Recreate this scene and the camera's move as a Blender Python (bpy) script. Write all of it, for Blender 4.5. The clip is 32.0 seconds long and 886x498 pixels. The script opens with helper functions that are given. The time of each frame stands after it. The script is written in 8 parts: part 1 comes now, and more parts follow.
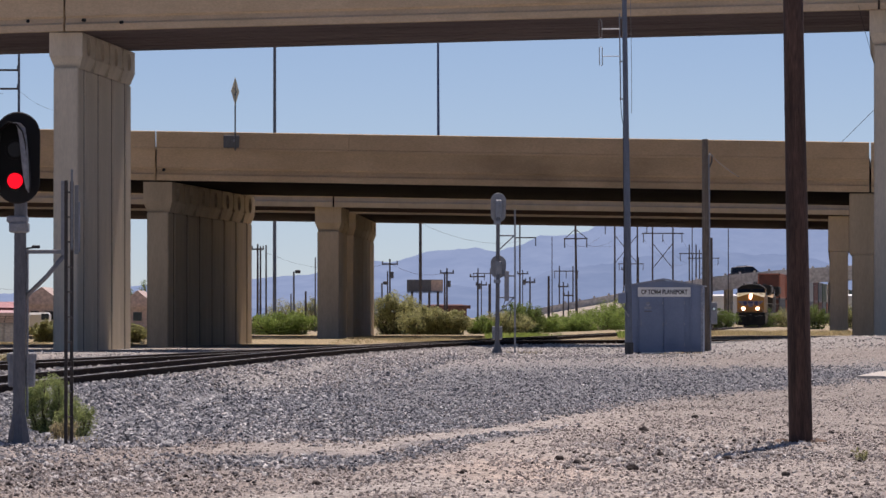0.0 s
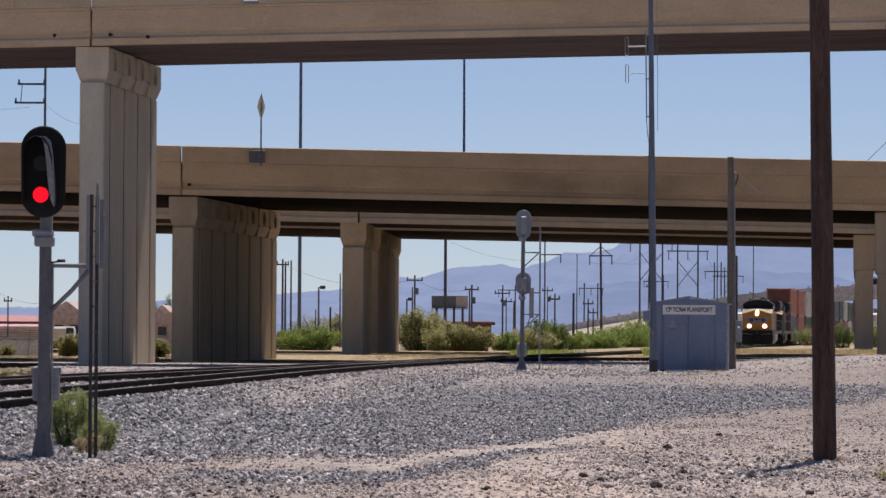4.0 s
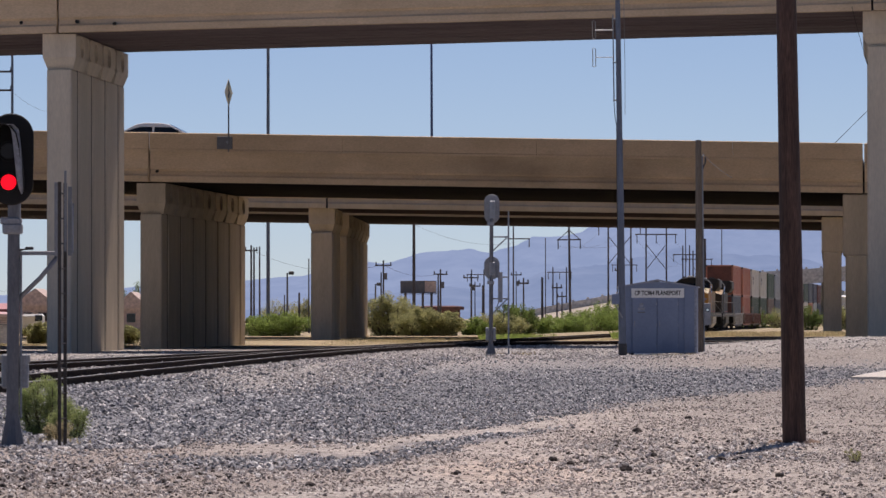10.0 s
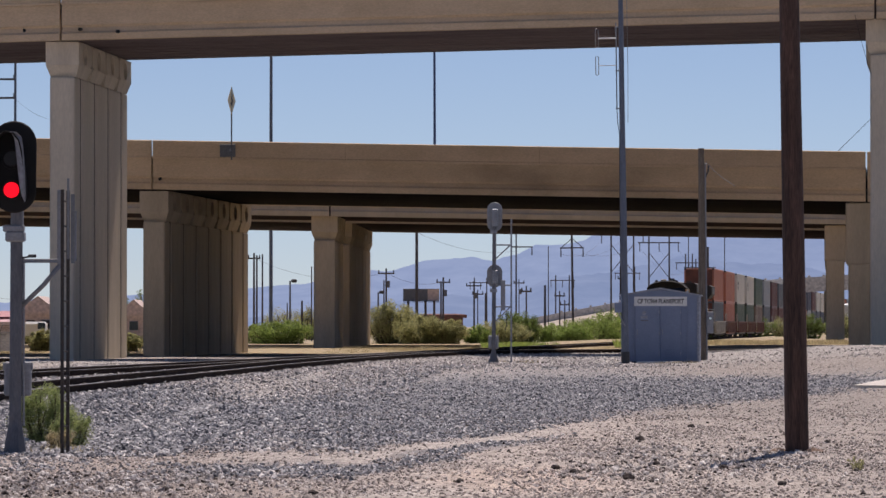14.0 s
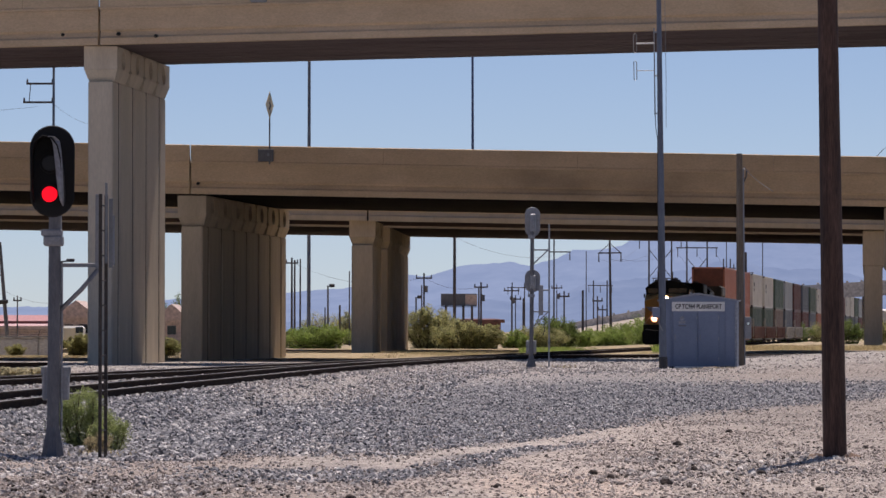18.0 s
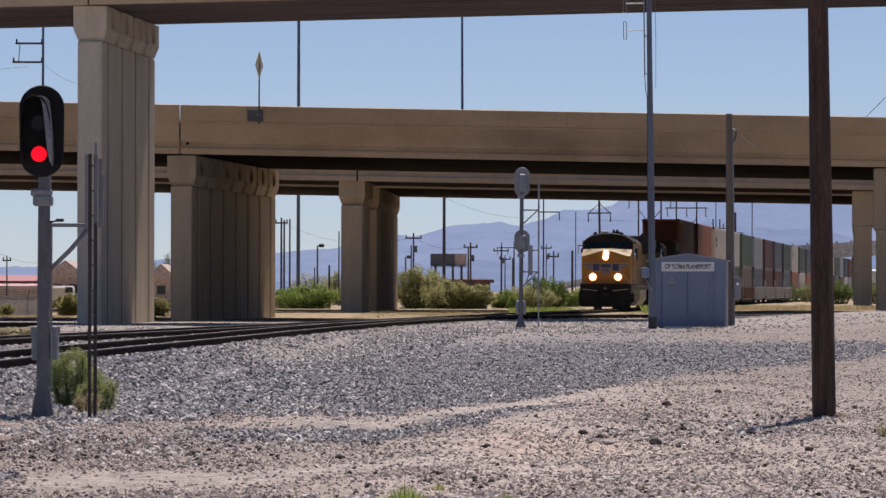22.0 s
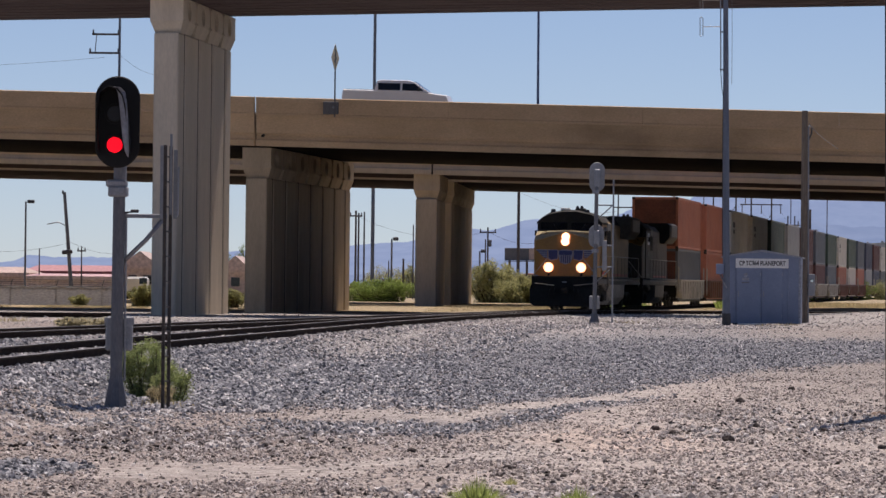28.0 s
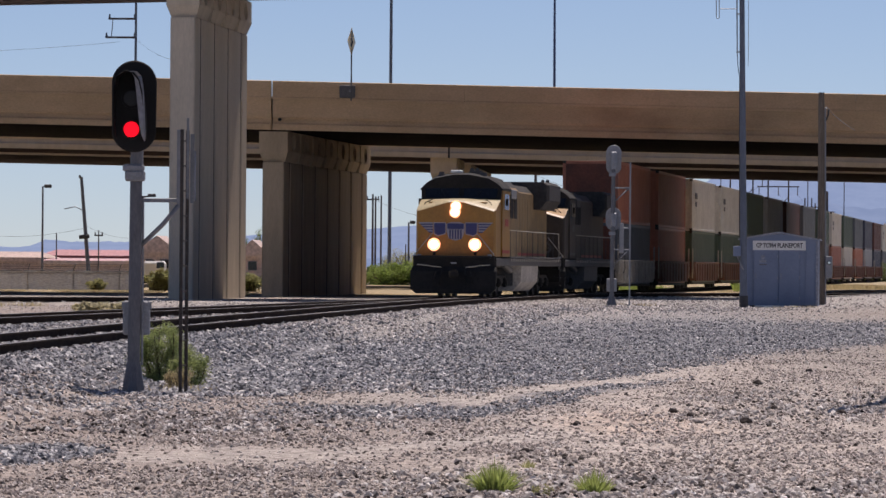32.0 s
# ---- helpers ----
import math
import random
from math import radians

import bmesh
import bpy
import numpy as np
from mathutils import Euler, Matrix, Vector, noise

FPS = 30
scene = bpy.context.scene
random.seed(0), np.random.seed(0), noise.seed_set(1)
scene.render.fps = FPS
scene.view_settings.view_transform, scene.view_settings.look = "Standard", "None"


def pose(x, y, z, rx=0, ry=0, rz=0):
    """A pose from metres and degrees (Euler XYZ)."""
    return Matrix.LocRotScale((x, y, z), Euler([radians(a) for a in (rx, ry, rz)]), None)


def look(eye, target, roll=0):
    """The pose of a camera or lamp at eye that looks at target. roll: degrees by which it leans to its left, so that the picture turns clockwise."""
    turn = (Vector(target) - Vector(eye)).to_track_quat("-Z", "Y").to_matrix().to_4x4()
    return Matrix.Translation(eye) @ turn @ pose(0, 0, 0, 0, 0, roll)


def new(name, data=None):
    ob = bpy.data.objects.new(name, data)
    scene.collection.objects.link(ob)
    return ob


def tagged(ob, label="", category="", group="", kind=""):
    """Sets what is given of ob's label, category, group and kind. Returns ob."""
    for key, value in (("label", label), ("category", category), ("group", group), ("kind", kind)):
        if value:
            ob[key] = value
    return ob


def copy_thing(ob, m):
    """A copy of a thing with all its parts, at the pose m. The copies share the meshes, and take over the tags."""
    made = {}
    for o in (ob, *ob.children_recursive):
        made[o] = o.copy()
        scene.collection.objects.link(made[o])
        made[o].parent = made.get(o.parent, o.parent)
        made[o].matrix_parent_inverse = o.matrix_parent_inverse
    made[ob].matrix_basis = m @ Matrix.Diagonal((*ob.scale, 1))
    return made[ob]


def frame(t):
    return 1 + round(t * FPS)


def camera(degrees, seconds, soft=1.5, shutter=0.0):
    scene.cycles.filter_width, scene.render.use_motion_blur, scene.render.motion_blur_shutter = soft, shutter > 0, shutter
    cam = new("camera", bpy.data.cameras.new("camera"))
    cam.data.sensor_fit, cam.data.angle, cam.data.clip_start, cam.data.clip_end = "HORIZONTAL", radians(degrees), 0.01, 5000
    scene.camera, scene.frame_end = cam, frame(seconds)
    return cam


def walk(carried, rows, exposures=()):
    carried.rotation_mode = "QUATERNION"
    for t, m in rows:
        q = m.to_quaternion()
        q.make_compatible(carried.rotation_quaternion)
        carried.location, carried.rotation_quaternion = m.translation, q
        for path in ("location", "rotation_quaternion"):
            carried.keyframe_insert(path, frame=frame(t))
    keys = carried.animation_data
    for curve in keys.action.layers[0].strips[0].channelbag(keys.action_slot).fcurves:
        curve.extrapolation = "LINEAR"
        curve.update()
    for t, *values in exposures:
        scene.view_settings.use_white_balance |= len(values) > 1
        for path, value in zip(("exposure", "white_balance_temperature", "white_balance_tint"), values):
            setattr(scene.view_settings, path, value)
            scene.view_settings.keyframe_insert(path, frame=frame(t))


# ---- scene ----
# ---- camera: a hand-held long lens that only turns ----
EYE = (0.0, 0.0, 1.6)
cam = camera(11.0, 32.0, soft=1.5)
# seconds, yaw, pitch, roll
TURNS = [
    (0, 0.0000, 0.8373, -0.0000),
    (0.5, 0.0559, 0.7539, -0.0840),
    (1, 0.1296, 0.7302, -0.1288),
    (1.5, 0.2188, 0.7304, -0.2215),
    (2, 0.2729, 0.7972, -0.3147),
    (2.5, 0.2994, 0.8413, -0.2302),
    (3, 0.3212, 0.9072, -0.3439),
    (3.5, 0.3086, 0.9815, -0.3501),
    (5.5, 0.3153, 1.1116, -0.2571),
    (6, 0.3009, 1.0594, -0.1863),
    (6.5, 0.2473, 1.0064, -0.2139),
    (7, 0.1916, 0.9705, -0.1690),
    (7.5, 0.1674, 0.9381, -0.0874),
    (8, 0.1070, 0.9102, -0.1433),
    (8.5, 0.0520, 0.8982, -0.1815),
    (9, -0.0015, 0.8805, -0.1984),
    (9.5, -0.0564, 0.8563, -0.1540),
    (10, -0.0802, 0.8522, 0.0414),
    (10.5, -0.0877, 0.8583, 0.1932),
    (11, -0.0857, 0.8653, 0.2651),
    (11.5, -0.0968, 0.8640, 0.2036),
    (12, -0.0835, 0.8838, 0.0993),
    (12.5, -0.0824, 0.8990, 0.1214),
    (13, -0.0752, 0.9183, 0.0400),
    (13.5, -0.0640, 0.9419, -0.0102),
    (15.5, 0.0575, 0.9599, -0.0311),
    (16, 0.1327, 0.9595, -0.1461),
    (16.5, 0.2273, 0.9516, -0.0533),
    (17, 0.2950, 0.9588, 0.0569),
    (17.5, 0.3733, 0.9873, -0.0577),
    (18, 0.4240, 1.0123, -0.1005),
    (18.5, 0.4606, 0.9820, -0.1457),
    (19, 0.4714, 0.8795, -0.1896),
    (19.5, 0.4684, 0.7825, -0.2771),
    (20, 0.4213, 0.6799, -0.2990),
    (20.5, 0.3800, 0.6470, -0.3843),
    (21, 0.3184, 0.6017, -0.3701),
    (21.5, 0.2909, 0.5652, -0.1862),
    (22, 0.2933, 0.5152, -0.1235),
    (22.5, 0.3460, 0.4834, -0.2296),
    (23, 0.4764, 0.4721, -0.1414),
    (23.5, 0.6256, 0.4770, -0.1817),
    (24, 0.8267, 0.5020, -0.3398),
    (24.5, 0.9240, 0.5576, -0.3740),
    (25, 0.9826, 0.6541, -0.5057),
    (25.5, 1.0345, 0.6737, -0.5621),
    (27.5, 1.1899, 0.5201, -0.7914),
    (28, 1.2135, 0.4351, -0.6602),
    (28.5, 1.2389, 0.3900, -0.7036),
    (29, 1.2605, 0.3417, -0.7311),
    (29.5, 1.2951, 0.2993, -0.7442),
    (30, 1.3202, 0.2491, -0.8009),
    (30.5, 1.3554, 0.1968, -0.8481),
    (31, 1.3905, 0.1443, -0.5510),
    (31.5, 1.3944, 0.1782, -0.4257),
    (32, 1.4266, 0.2246, -0.4555),
]
walk(cam, [(t, pose(*EYE, 90 + pitch, roll, yaw)) for t, yaw, pitch, roll in TURNS], exposures=[(0.0, 0.0, 6330, 20), (32.0, 0.0, 6330, 20)])


# ---- sky and sun ----
SUN_AZIMUTH, SUN_HEIGHT = 10.5, 64.0      # degrees clockwise from +y, and above the horizon
world = bpy.data.worlds.new("sky")
scene.world = world
world.use_nodes = True
wn = world.node_tree.nodes
wl = world.node_tree.links
sky = wn.new("ShaderNodeTexSky")
sky.sky_type = "NISHITA"
sky.sun_disc = False
sky.sun_elevation = radians(SUN_HEIGHT)
sky.sun_rotation = radians(SUN_AZIMUTH)
sky.altitude = 1200
sky.air_density = 0.6
sky.dust_density = 0.35
sky.ozone_density = 1.7
wn["Background"].inputs["Strength"].default_value = 0.08
wl.new(sky.outputs[0], wn["Background"].inputs["Color"])

sun = new("sun", bpy.data.lights.new("sun", "SUN"))
sun.data.energy = 4.6
sun.data.angle = radians(0.53)
sun.data.color = (1.0, 0.91, 0.79)
_az, _el = radians(SUN_AZIMUTH), radians(SUN_HEIGHT)
SUN_WAY = Vector((math.sin(_az) * math.cos(_el), math.cos(_az) * math.cos(_el), math.sin(_el)))
sun.matrix_world = look((0, 0, 60), Vector((0, 0, 60)) - SUN_WAY)


# ---- small tools ----
class Geo:
    """Vertices and faces of one mesh, gathered piece by piece."""

    def __init__(self):
        self.v, self.f, self.smooth = [], [], []

    def add(self, verts, faces, smooth=False, m=None):
        n = len(self.v)
        if m is not None:
            verts = [m @ Vector(p) for p in verts]
        self.v.extend(tuple(p) for p in verts)
        self.f.extend(tuple(i + n for i in f) for f in faces)
        self.smooth.extend([smooth] * len(faces))
        return self

    def box(self, c, s, bevel=0.0, m=None):
        """A box of size s about c, with cut edges where bevel is given."""
        hx, hy, hz = s[0] / 2, s[1] / 2, s[2] / 2
        b = min(bevel, 0.45 * min(s))
        if b <= 0:
            vs = [(c[0] + x * hx, c[1] + y * hy, c[2] + z * hz) for z in (-1, 1) for y in (-1, 1) for x in (-1, 1)]
            fs = [(0, 2, 3, 1), (4, 5, 7, 6), (0, 1, 5, 4), (2, 6, 7, 3), (0, 4, 6, 2), (1, 3, 7, 5)]
            return self.add(vs, fs, False, m)
        vs, idx = [], {}
        for z in (-1, 1):
            for y in (-1, 1):
                for x in (-1, 1):
                    for k in range(3):
                        d = [hx - b, hy - b, hz - b]
                        d[k] += b
                        idx[x, y, z, k] = len(vs)
                        vs.append((c[0] + x * d[0], c[1] + y * d[1], c[2] + z * d[2]))
        fs = []
        for k in range(3):
            for sg in (-1, 1):
                i, j = (k + 1) % 3, (k + 2) % 3
                ring = []
                for a, e in ((-1, -1), (1, -1), (1, 1), (-1, 1)):
                    p = [0, 0, 0]
                    p[k], p[i], p[j] = sg, a, e
                    ring.append(idx[(*p, k)])
                fs.append(tuple(ring if sg > 0 else ring[::-1]))
        for k in range(3):
            i, j = (k + 1) % 3, (k + 2) % 3
            for a in (-1, 1):
                for e in (-1, 1):
                    p, q = [0, 0, 0], [0, 0, 0]
                    p[i], p[j], q[i], q[j] = a, e, a, e
                    p[k], q[k] = -1, 1
                    ring = [idx[(*p, i)], idx[(*q, i)], idx[(*q, j)], idx[(*p, j)]]
                    fs.append(tuple(ring if a * e < 0 else ring[::-1]))
        for x in (-1, 1):
            for y in (-1, 1):
                for z in (-1, 1):
                    ring = [idx[x, y, z, 0], idx[x, y, z, 1], idx[x, y, z, 2]]
                    fs.append(tuple(ring if x * y * z > 0 else ring[::-1]))
        return self.add(vs, fs, False, m)

    def cyl(self, a, b, r0, r1=None, n=12, caps=True, m=None):
        """A round or tapered bar from a to b."""
        r1 = r0 if r1 is None else r1
        a, b = Vector(a), Vector(b)
        q = (b - a).to_track_quat("Z", "Y")
        ring = [Vector((math.cos(2 * math.pi * i / n), math.sin(2 * math.pi * i / n), 0)) for i in range(n)]
        vs = [a + q @ (p * r0) for p in ring] + [b + q @ (p * r1) for p in ring]
        self.add(vs, [(i, (i + 1) % n, n + (i + 1) % n, n + i) for i in range(n)], True, m)
        if caps:
            self.add(vs[:n], [tuple(range(n - 1, -1, -1))], False, m)
            self.add(vs[n:], [tuple(range(n))], False, m)
        return self

    def tube(self, pts, r, n=6, m=None):
        """A bent bar through the points; r is a radius or one radius a point."""
        pts = [Vector(p) for p in pts]
        rs = r if isinstance(r, (list, tuple)) else [r] * len(pts)
        vs = []
        for i, p in enumerate(pts):
            d = (pts[min(i + 1, len(pts) - 1)] - pts[max(i - 1, 0)]).normalized()
            side = d.cross(Vector((0, 0, 1)) if abs(d.z) < 0.95 else Vector((0, 1, 0))).normalized()
            up = side.cross(d)
            vs += [p + (side * math.cos(2 * math.pi * k / n) + up * math.sin(2 * math.pi * k / n)) * rs[i] for k in range(n)]
        fs = [(i * n + k, i * n + (k + 1) % n, (i + 1) * n + (k + 1) % n, (i + 1) * n + k) for i in range(len(pts) - 1) for k in range(n)]
        fs += [tuple(range(n - 1, -1, -1)), tuple((len(pts) - 1) * n + k for k in range(n))]
        return self.add(vs, fs, True, m)

    def prism(self, outline, place, ends=True, smooth=False):
        """Sweep a closed outline of (a, b) through poses: place is a list of functions or matrices giving (a, b) a point."""
        n, vs = len(outline), []
        for p in place:
            vs += [p @ Vector((0, a, b)) for a, b in outline]
        fs = [(i * n + k, i * n + (k + 1) % n, (i + 1) * n + (k + 1) % n, (i + 1) * n + k) for i in range(len(place) - 1) for k in range(n)]
        self.add(vs, fs, smooth)
        if ends:
            self.add(vs[:n], [tuple(range(n - 1, -1, -1))])
            self.add(vs[-n:], [tuple(range(n))])
        return self

    def mesh(self, name, *materials):
        me = bpy.data.meshes.new(name)
        me.from_pydata(self.v, [], self.f)
        me.polygons.foreach_set("use_smooth", self.smooth)
        for mt in materials:
            me.materials.append(mt)
        bm = bmesh.new()
        bm.from_mesh(me)
        if len(bm.faces) < 60000:
            bmesh.ops.recalc_face_normals(bm, faces=bm.faces)
        bm.to_mesh(me)
        bm.free()
        return me


def part(name, geo, material, parent, label="", at=None):
    """Links a Geo (or a finished mesh) as one mesh object under a thing or a part."""
    me = geo if isinstance(geo, bpy.types.Mesh) else geo.mesh(name, material)
    ob = new(name, me)
    ob.parent = parent
    if at is not None:
        ob.matrix_basis = at
    if label:
        ob["label"] = label
    return ob


def thing(name, label, category, at=None, group="", kind=""):
    ob = new(name)
    ob.empty_display_size = 0.3
    if at is not None:
        ob.matrix_world = at
    return tagged(ob, label, category, group, kind)


def solid(name, geo, material, label, category, group="", kind="", at=None):
    ob = new(name, geo if isinstance(geo, bpy.types.Mesh) else geo.mesh(name, material))
    if at is not None:
        ob.matrix_world = at
    return tagged(ob, label, category, group, kind)


def smoothstep(a, b, x):
    t = min(1.0, max(0.0, (x - a) / (b - a)))
    return t * t * (3 - 2 * t)


def linear(*c):
    """sRGB 0-255 to a linear colour."""
    return tuple((v / 255 / 12.92 if v / 255 < 0.04045 else ((v / 255 + 0.055) / 1.055) ** 2.4) for v in c) + (1.0,)


def surface(name, base, other=None, rough=0.8, metal=0.0, scale=4.0, fine=40.0, mix=0.6, grain=0.25, bump=0.3, stretch=(1, 1, 1), vary=0.0, spots=None, island=0.0, depth=0.01):
    """A procedural surface: two colours in clouds, a fine grain, relief, and shifts from object to object."""
    mt = bpy.data.materials.new(name)
    mt.use_nodes = True
    nt = mt.node_tree
    n, l = nt.nodes, nt.links
    bsdf = n["Principled BSDF"]
    bsdf.inputs["Roughness"].default_value = rough
    bsdf.inputs["Metallic"].default_value = metal
    other = other or tuple(c * 0.7 for c in base[:3]) + (1.0,)
    co = n.new("ShaderNodeTexCoord")
    mp = n.new("ShaderNodeMapping")
    mp.inputs["Scale"].default_value = stretch
    l.new(co.outputs["Object"], mp.inputs["Vector"])
    big = n.new("ShaderNodeTexNoise")
    big.inputs["Scale"].default_value = scale
    big.inputs["Detail"].default_value = 6
    big.inputs["Roughness"].default_value = 0.65
    small = n.new("ShaderNodeTexNoise")
    small.inputs["Scale"].default_value = fine
    small.inputs["Detail"].default_value = 3
    l.new(mp.outputs[0], big.inputs["Vector"])
    l.new(mp.outputs[0], small.inputs["Vector"])
    ramp = n.new("ShaderNodeMapRange")
    ramp.inputs["From Min"].default_value, ramp.inputs["From Max"].default_value = 0.35, 0.68
    ramp.inputs["To Max"].default_value = mix
    l.new(big.outputs[0], ramp.inputs["Value"])
    m1 = n.new("ShaderNodeMix")
    m1.data_type = "RGBA"
    m1.inputs["A"].default_value, m1.inputs["B"].default_value = base, other
    l.new(ramp.outputs[0], m1.inputs["Factor"])
    gr = n.new("ShaderNodeMapRange")
    gr.inputs["From Min"].default_value, gr.inputs["From Max"].default_value = 0.3, 0.7
    gr.inputs["To Min"].default_value, gr.inputs["To Max"].default_value = 1 - grain, 1 + grain
    l.new(small.outputs[0], gr.inputs["Value"])
    m2 = n.new("ShaderNodeMix")
    m2.data_type, m2.blend_type = "RGBA", "MULTIPLY"
    m2.inputs["Factor"].default_value = 1.0
    l.new(m1.outputs["Result"], m2.inputs["A"])
    l.new(gr.outputs[0], m2.inputs["B"])
    out = m2.outputs["Result"]
    for amount, source, socket in ((vary, "ShaderNodeObjectInfo", "Random"), (island, "ShaderNodeNewGeometry", "Random Per Island")):
        if amount:
            inf = n.new(source)
            vr = n.new("ShaderNodeMapRange")
            vr.inputs["To Min"].default_value, vr.inputs["To Max"].default_value = 1 - amount, 1 + amount
            l.new(inf.outputs[socket], vr.inputs["Value"])
            m3 = n.new("ShaderNodeMix")
            m3.data_type, m3.blend_type = "RGBA", "MULTIPLY"
            m3.inputs["Factor"].default_value = 1.0
            l.new(out, m3.inputs["A"])
            l.new(vr.outputs[0], m3.inputs["B"])
            out = m3.outputs["Result"]
    l.new(out, bsdf.inputs["Base Color"])
    if bump:
        bp = n.new("ShaderNodeBump")
        bp.inputs["Strength"].default_value = bump
        bp.inputs["Distance"].default_value = depth
        l.new(small.outputs[0], bp.inputs["Height"])
        l.new(bp.outputs[0], bsdf.inputs["Normal"])
    return mt


def glow(name, colour, strength):
    mt = bpy.data.materials.new(name)
    mt.use_nodes = True
    b = mt.node_tree.nodes["Principled BSDF"]
    b.inputs["Base Color"].default_value = colour
    b.inputs["Emission Color"].default_value = colour
    b.inputs["Emission Strength"].default_value = strength
    return mt


# ---- materials ----
CONCRETE_TAN = surface("painted_concrete_tan", (0.66, 0.50, 0.335, 1), (0.53, 0.395, 0.255, 1), 0.85, scale=0.35, fine=9, mix=1.0, grain=0.09, bump=0.15, stretch=(1, 1, 2.2))
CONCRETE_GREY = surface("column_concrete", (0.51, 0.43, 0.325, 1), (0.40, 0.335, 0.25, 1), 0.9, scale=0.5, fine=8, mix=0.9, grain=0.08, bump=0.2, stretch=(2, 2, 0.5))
CONCRETE_PALE = surface("pale_pier_concrete", (0.66, 0.575, 0.455, 1), (0.54, 0.465, 0.36, 1), 0.9, scale=0.5, fine=8, mix=0.9, grain=0.08, bump=0.2, stretch=(2, 2, 0.5))
# girder tones: the shade under the decks is put into their colour
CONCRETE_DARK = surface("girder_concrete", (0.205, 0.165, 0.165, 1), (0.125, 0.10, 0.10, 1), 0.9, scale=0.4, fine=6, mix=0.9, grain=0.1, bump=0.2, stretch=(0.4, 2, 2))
CONCRETE_SHADE_BROWN = surface("shade_brown_girders", (0.085, 0.062, 0.064, 1), (0.05, 0.038, 0.04, 1), 0.95, scale=0.4, fine=6, mix=0.9, grain=0.1, bump=0.2, stretch=(0.4, 2, 2))
CONCRETE_SHADE_BLACK = surface("shade_black_girders", (0.019, 0.015, 0.016, 1), (0.010, 0.008, 0.009, 1), 0.95, scale=0.4, fine=6, mix=0.9, grain=0.1, bump=0.2, stretch=(0.4, 2, 2))


def sooted(mt, spots):
    """Diesel soot above the tracks: dark blotches on the low part of a beam."""
    m = mt.copy()
    m.name = "sooted_concrete"
    n, l = m.node_tree.nodes, m.node_tree.links
    co = n.new("ShaderNodeTexCoord")
    sep = n.new("ShaderNodeSeparateXYZ")
    l.new(co.outputs["Object"], sep.inputs[0])
    tex = n.new("ShaderNodeTexNoise")
    tex.inputs["Scale"].default_value, tex.inputs["Detail"].default_value = 0.4, 3
    mp = n.new("ShaderNodeMapping")
    mp.inputs["Scale"].default_value = (0.7, 1, 1.6)
    l.new(co.outputs["Object"], mp.inputs["Vector"])
    l.new(mp.outputs[0], tex.inputs["Vector"])
    total = None
    for x0, half in spots:
        d = n.new("ShaderNodeMath")
        d.operation = "SUBTRACT"
        l.new(sep.outputs[0], d.inputs[0])
        d.inputs[1].default_value = x0
        a = n.new("ShaderNodeMath")
        a.operation = "ABSOLUTE"
        l.new(d.outputs[0], a.inputs[0])
        r = n.new("ShaderNodeMapRange")
        r.interpolation_type = "SMOOTHSTEP"
        r.inputs["From Min"].default_value, r.inputs["From Max"].default_value = half, half * 0.15
        l.new(a.outputs[0], r.inputs["Value"])
        if total is None:
            total = r.outputs[0]
        else:
            q = n.new("ShaderNodeMath")
            q.operation = "MAXIMUM"
            l.new(total, q.inputs[0])
            l.new(r.outputs[0], q.inputs[1])
            total = q.outputs[0]
    blot = n.new("ShaderNodeMapRange")
    blot.inputs["From Min"].default_value, blot.inputs["From Max"].default_value = 0.35, 0.62
    blot.inputs["To Max"].default_value = 0.34
    l.new(tex.outputs[0], blot.inputs["Value"])
    f = n.new("ShaderNodeMath")
    f.operation = "MULTIPLY"
    l.new(total, f.inputs[0])
    l.new(blot.outputs[0], f.inputs[1])
    bs = n["Principled BSDF"]
    src = bs.inputs["Base Color"].links[0].from_socket
    mx = n.new("ShaderNodeMix")
    mx.data_type = "RGBA"
    mx.inputs["B"].default_value = (0.10, 0.075, 0.06, 1)
    l.new(f.outputs[0], mx.inputs["Factor"])
    l.new(src, mx.inputs["A"])
    l.new(mx.outputs["Result"], bs.inputs["Base Color"])
    return m


ROAD = surface("bridge_roadway", (0.12, 0.12, 0.12, 1), (0.16, 0.155, 0.15, 1), 0.9, scale=0.5, fine=20)
GAP = surface("joint_dark", (0.02, 0.018, 0.016, 1), None, 0.95, bump=0)
WOOD_POLE = surface("creosoted_pole_wood", (0.095, 0.054, 0.042, 1), (0.028, 0.016, 0.013, 1), 0.85, scale=4, fine=34, mix=1.0, grain=0.5, bump=0.9, stretch=(3, 3, 0.22))
WOOD_GREY = surface("weathered_pole_wood", (0.20, 0.165, 0.13, 1), (0.11, 0.085, 0.065, 1), 0.9, scale=5, fine=30, mix=0.9, grain=0.3, bump=0.5, stretch=(3, 3, 0.15))
# far poles' wood, lifted towards blue-grey to paint in the distance haze
WOOD_FAR = surface("hazy_pole_wood", (0.10, 0.092, 0.095, 1), (0.06, 0.054, 0.056, 1), 0.9, scale=2, fine=10, bump=0, stretch=(1, 1, 0.2))
GALV = surface("galvanised_steel", (0.30, 0.315, 0.34, 1), (0.22, 0.235, 0.26, 1), 0.5, 0.6, scale=3, fine=30, mix=0.8, grain=0.1, bump=0.1)
ALU = surface("dull_aluminium", (0.27, 0.28, 0.30, 1), (0.2, 0.205, 0.22, 1), 0.55, 0.5, scale=4, fine=30, mix=0.8, grain=0.12, bump=0.1)
STEEL_DARK = surface("dark_painted_steel", (0.05, 0.052, 0.058, 1), (0.03, 0.03, 0.034, 1), 0.6, 0.2, scale=4, fine=30, bump=0.1)
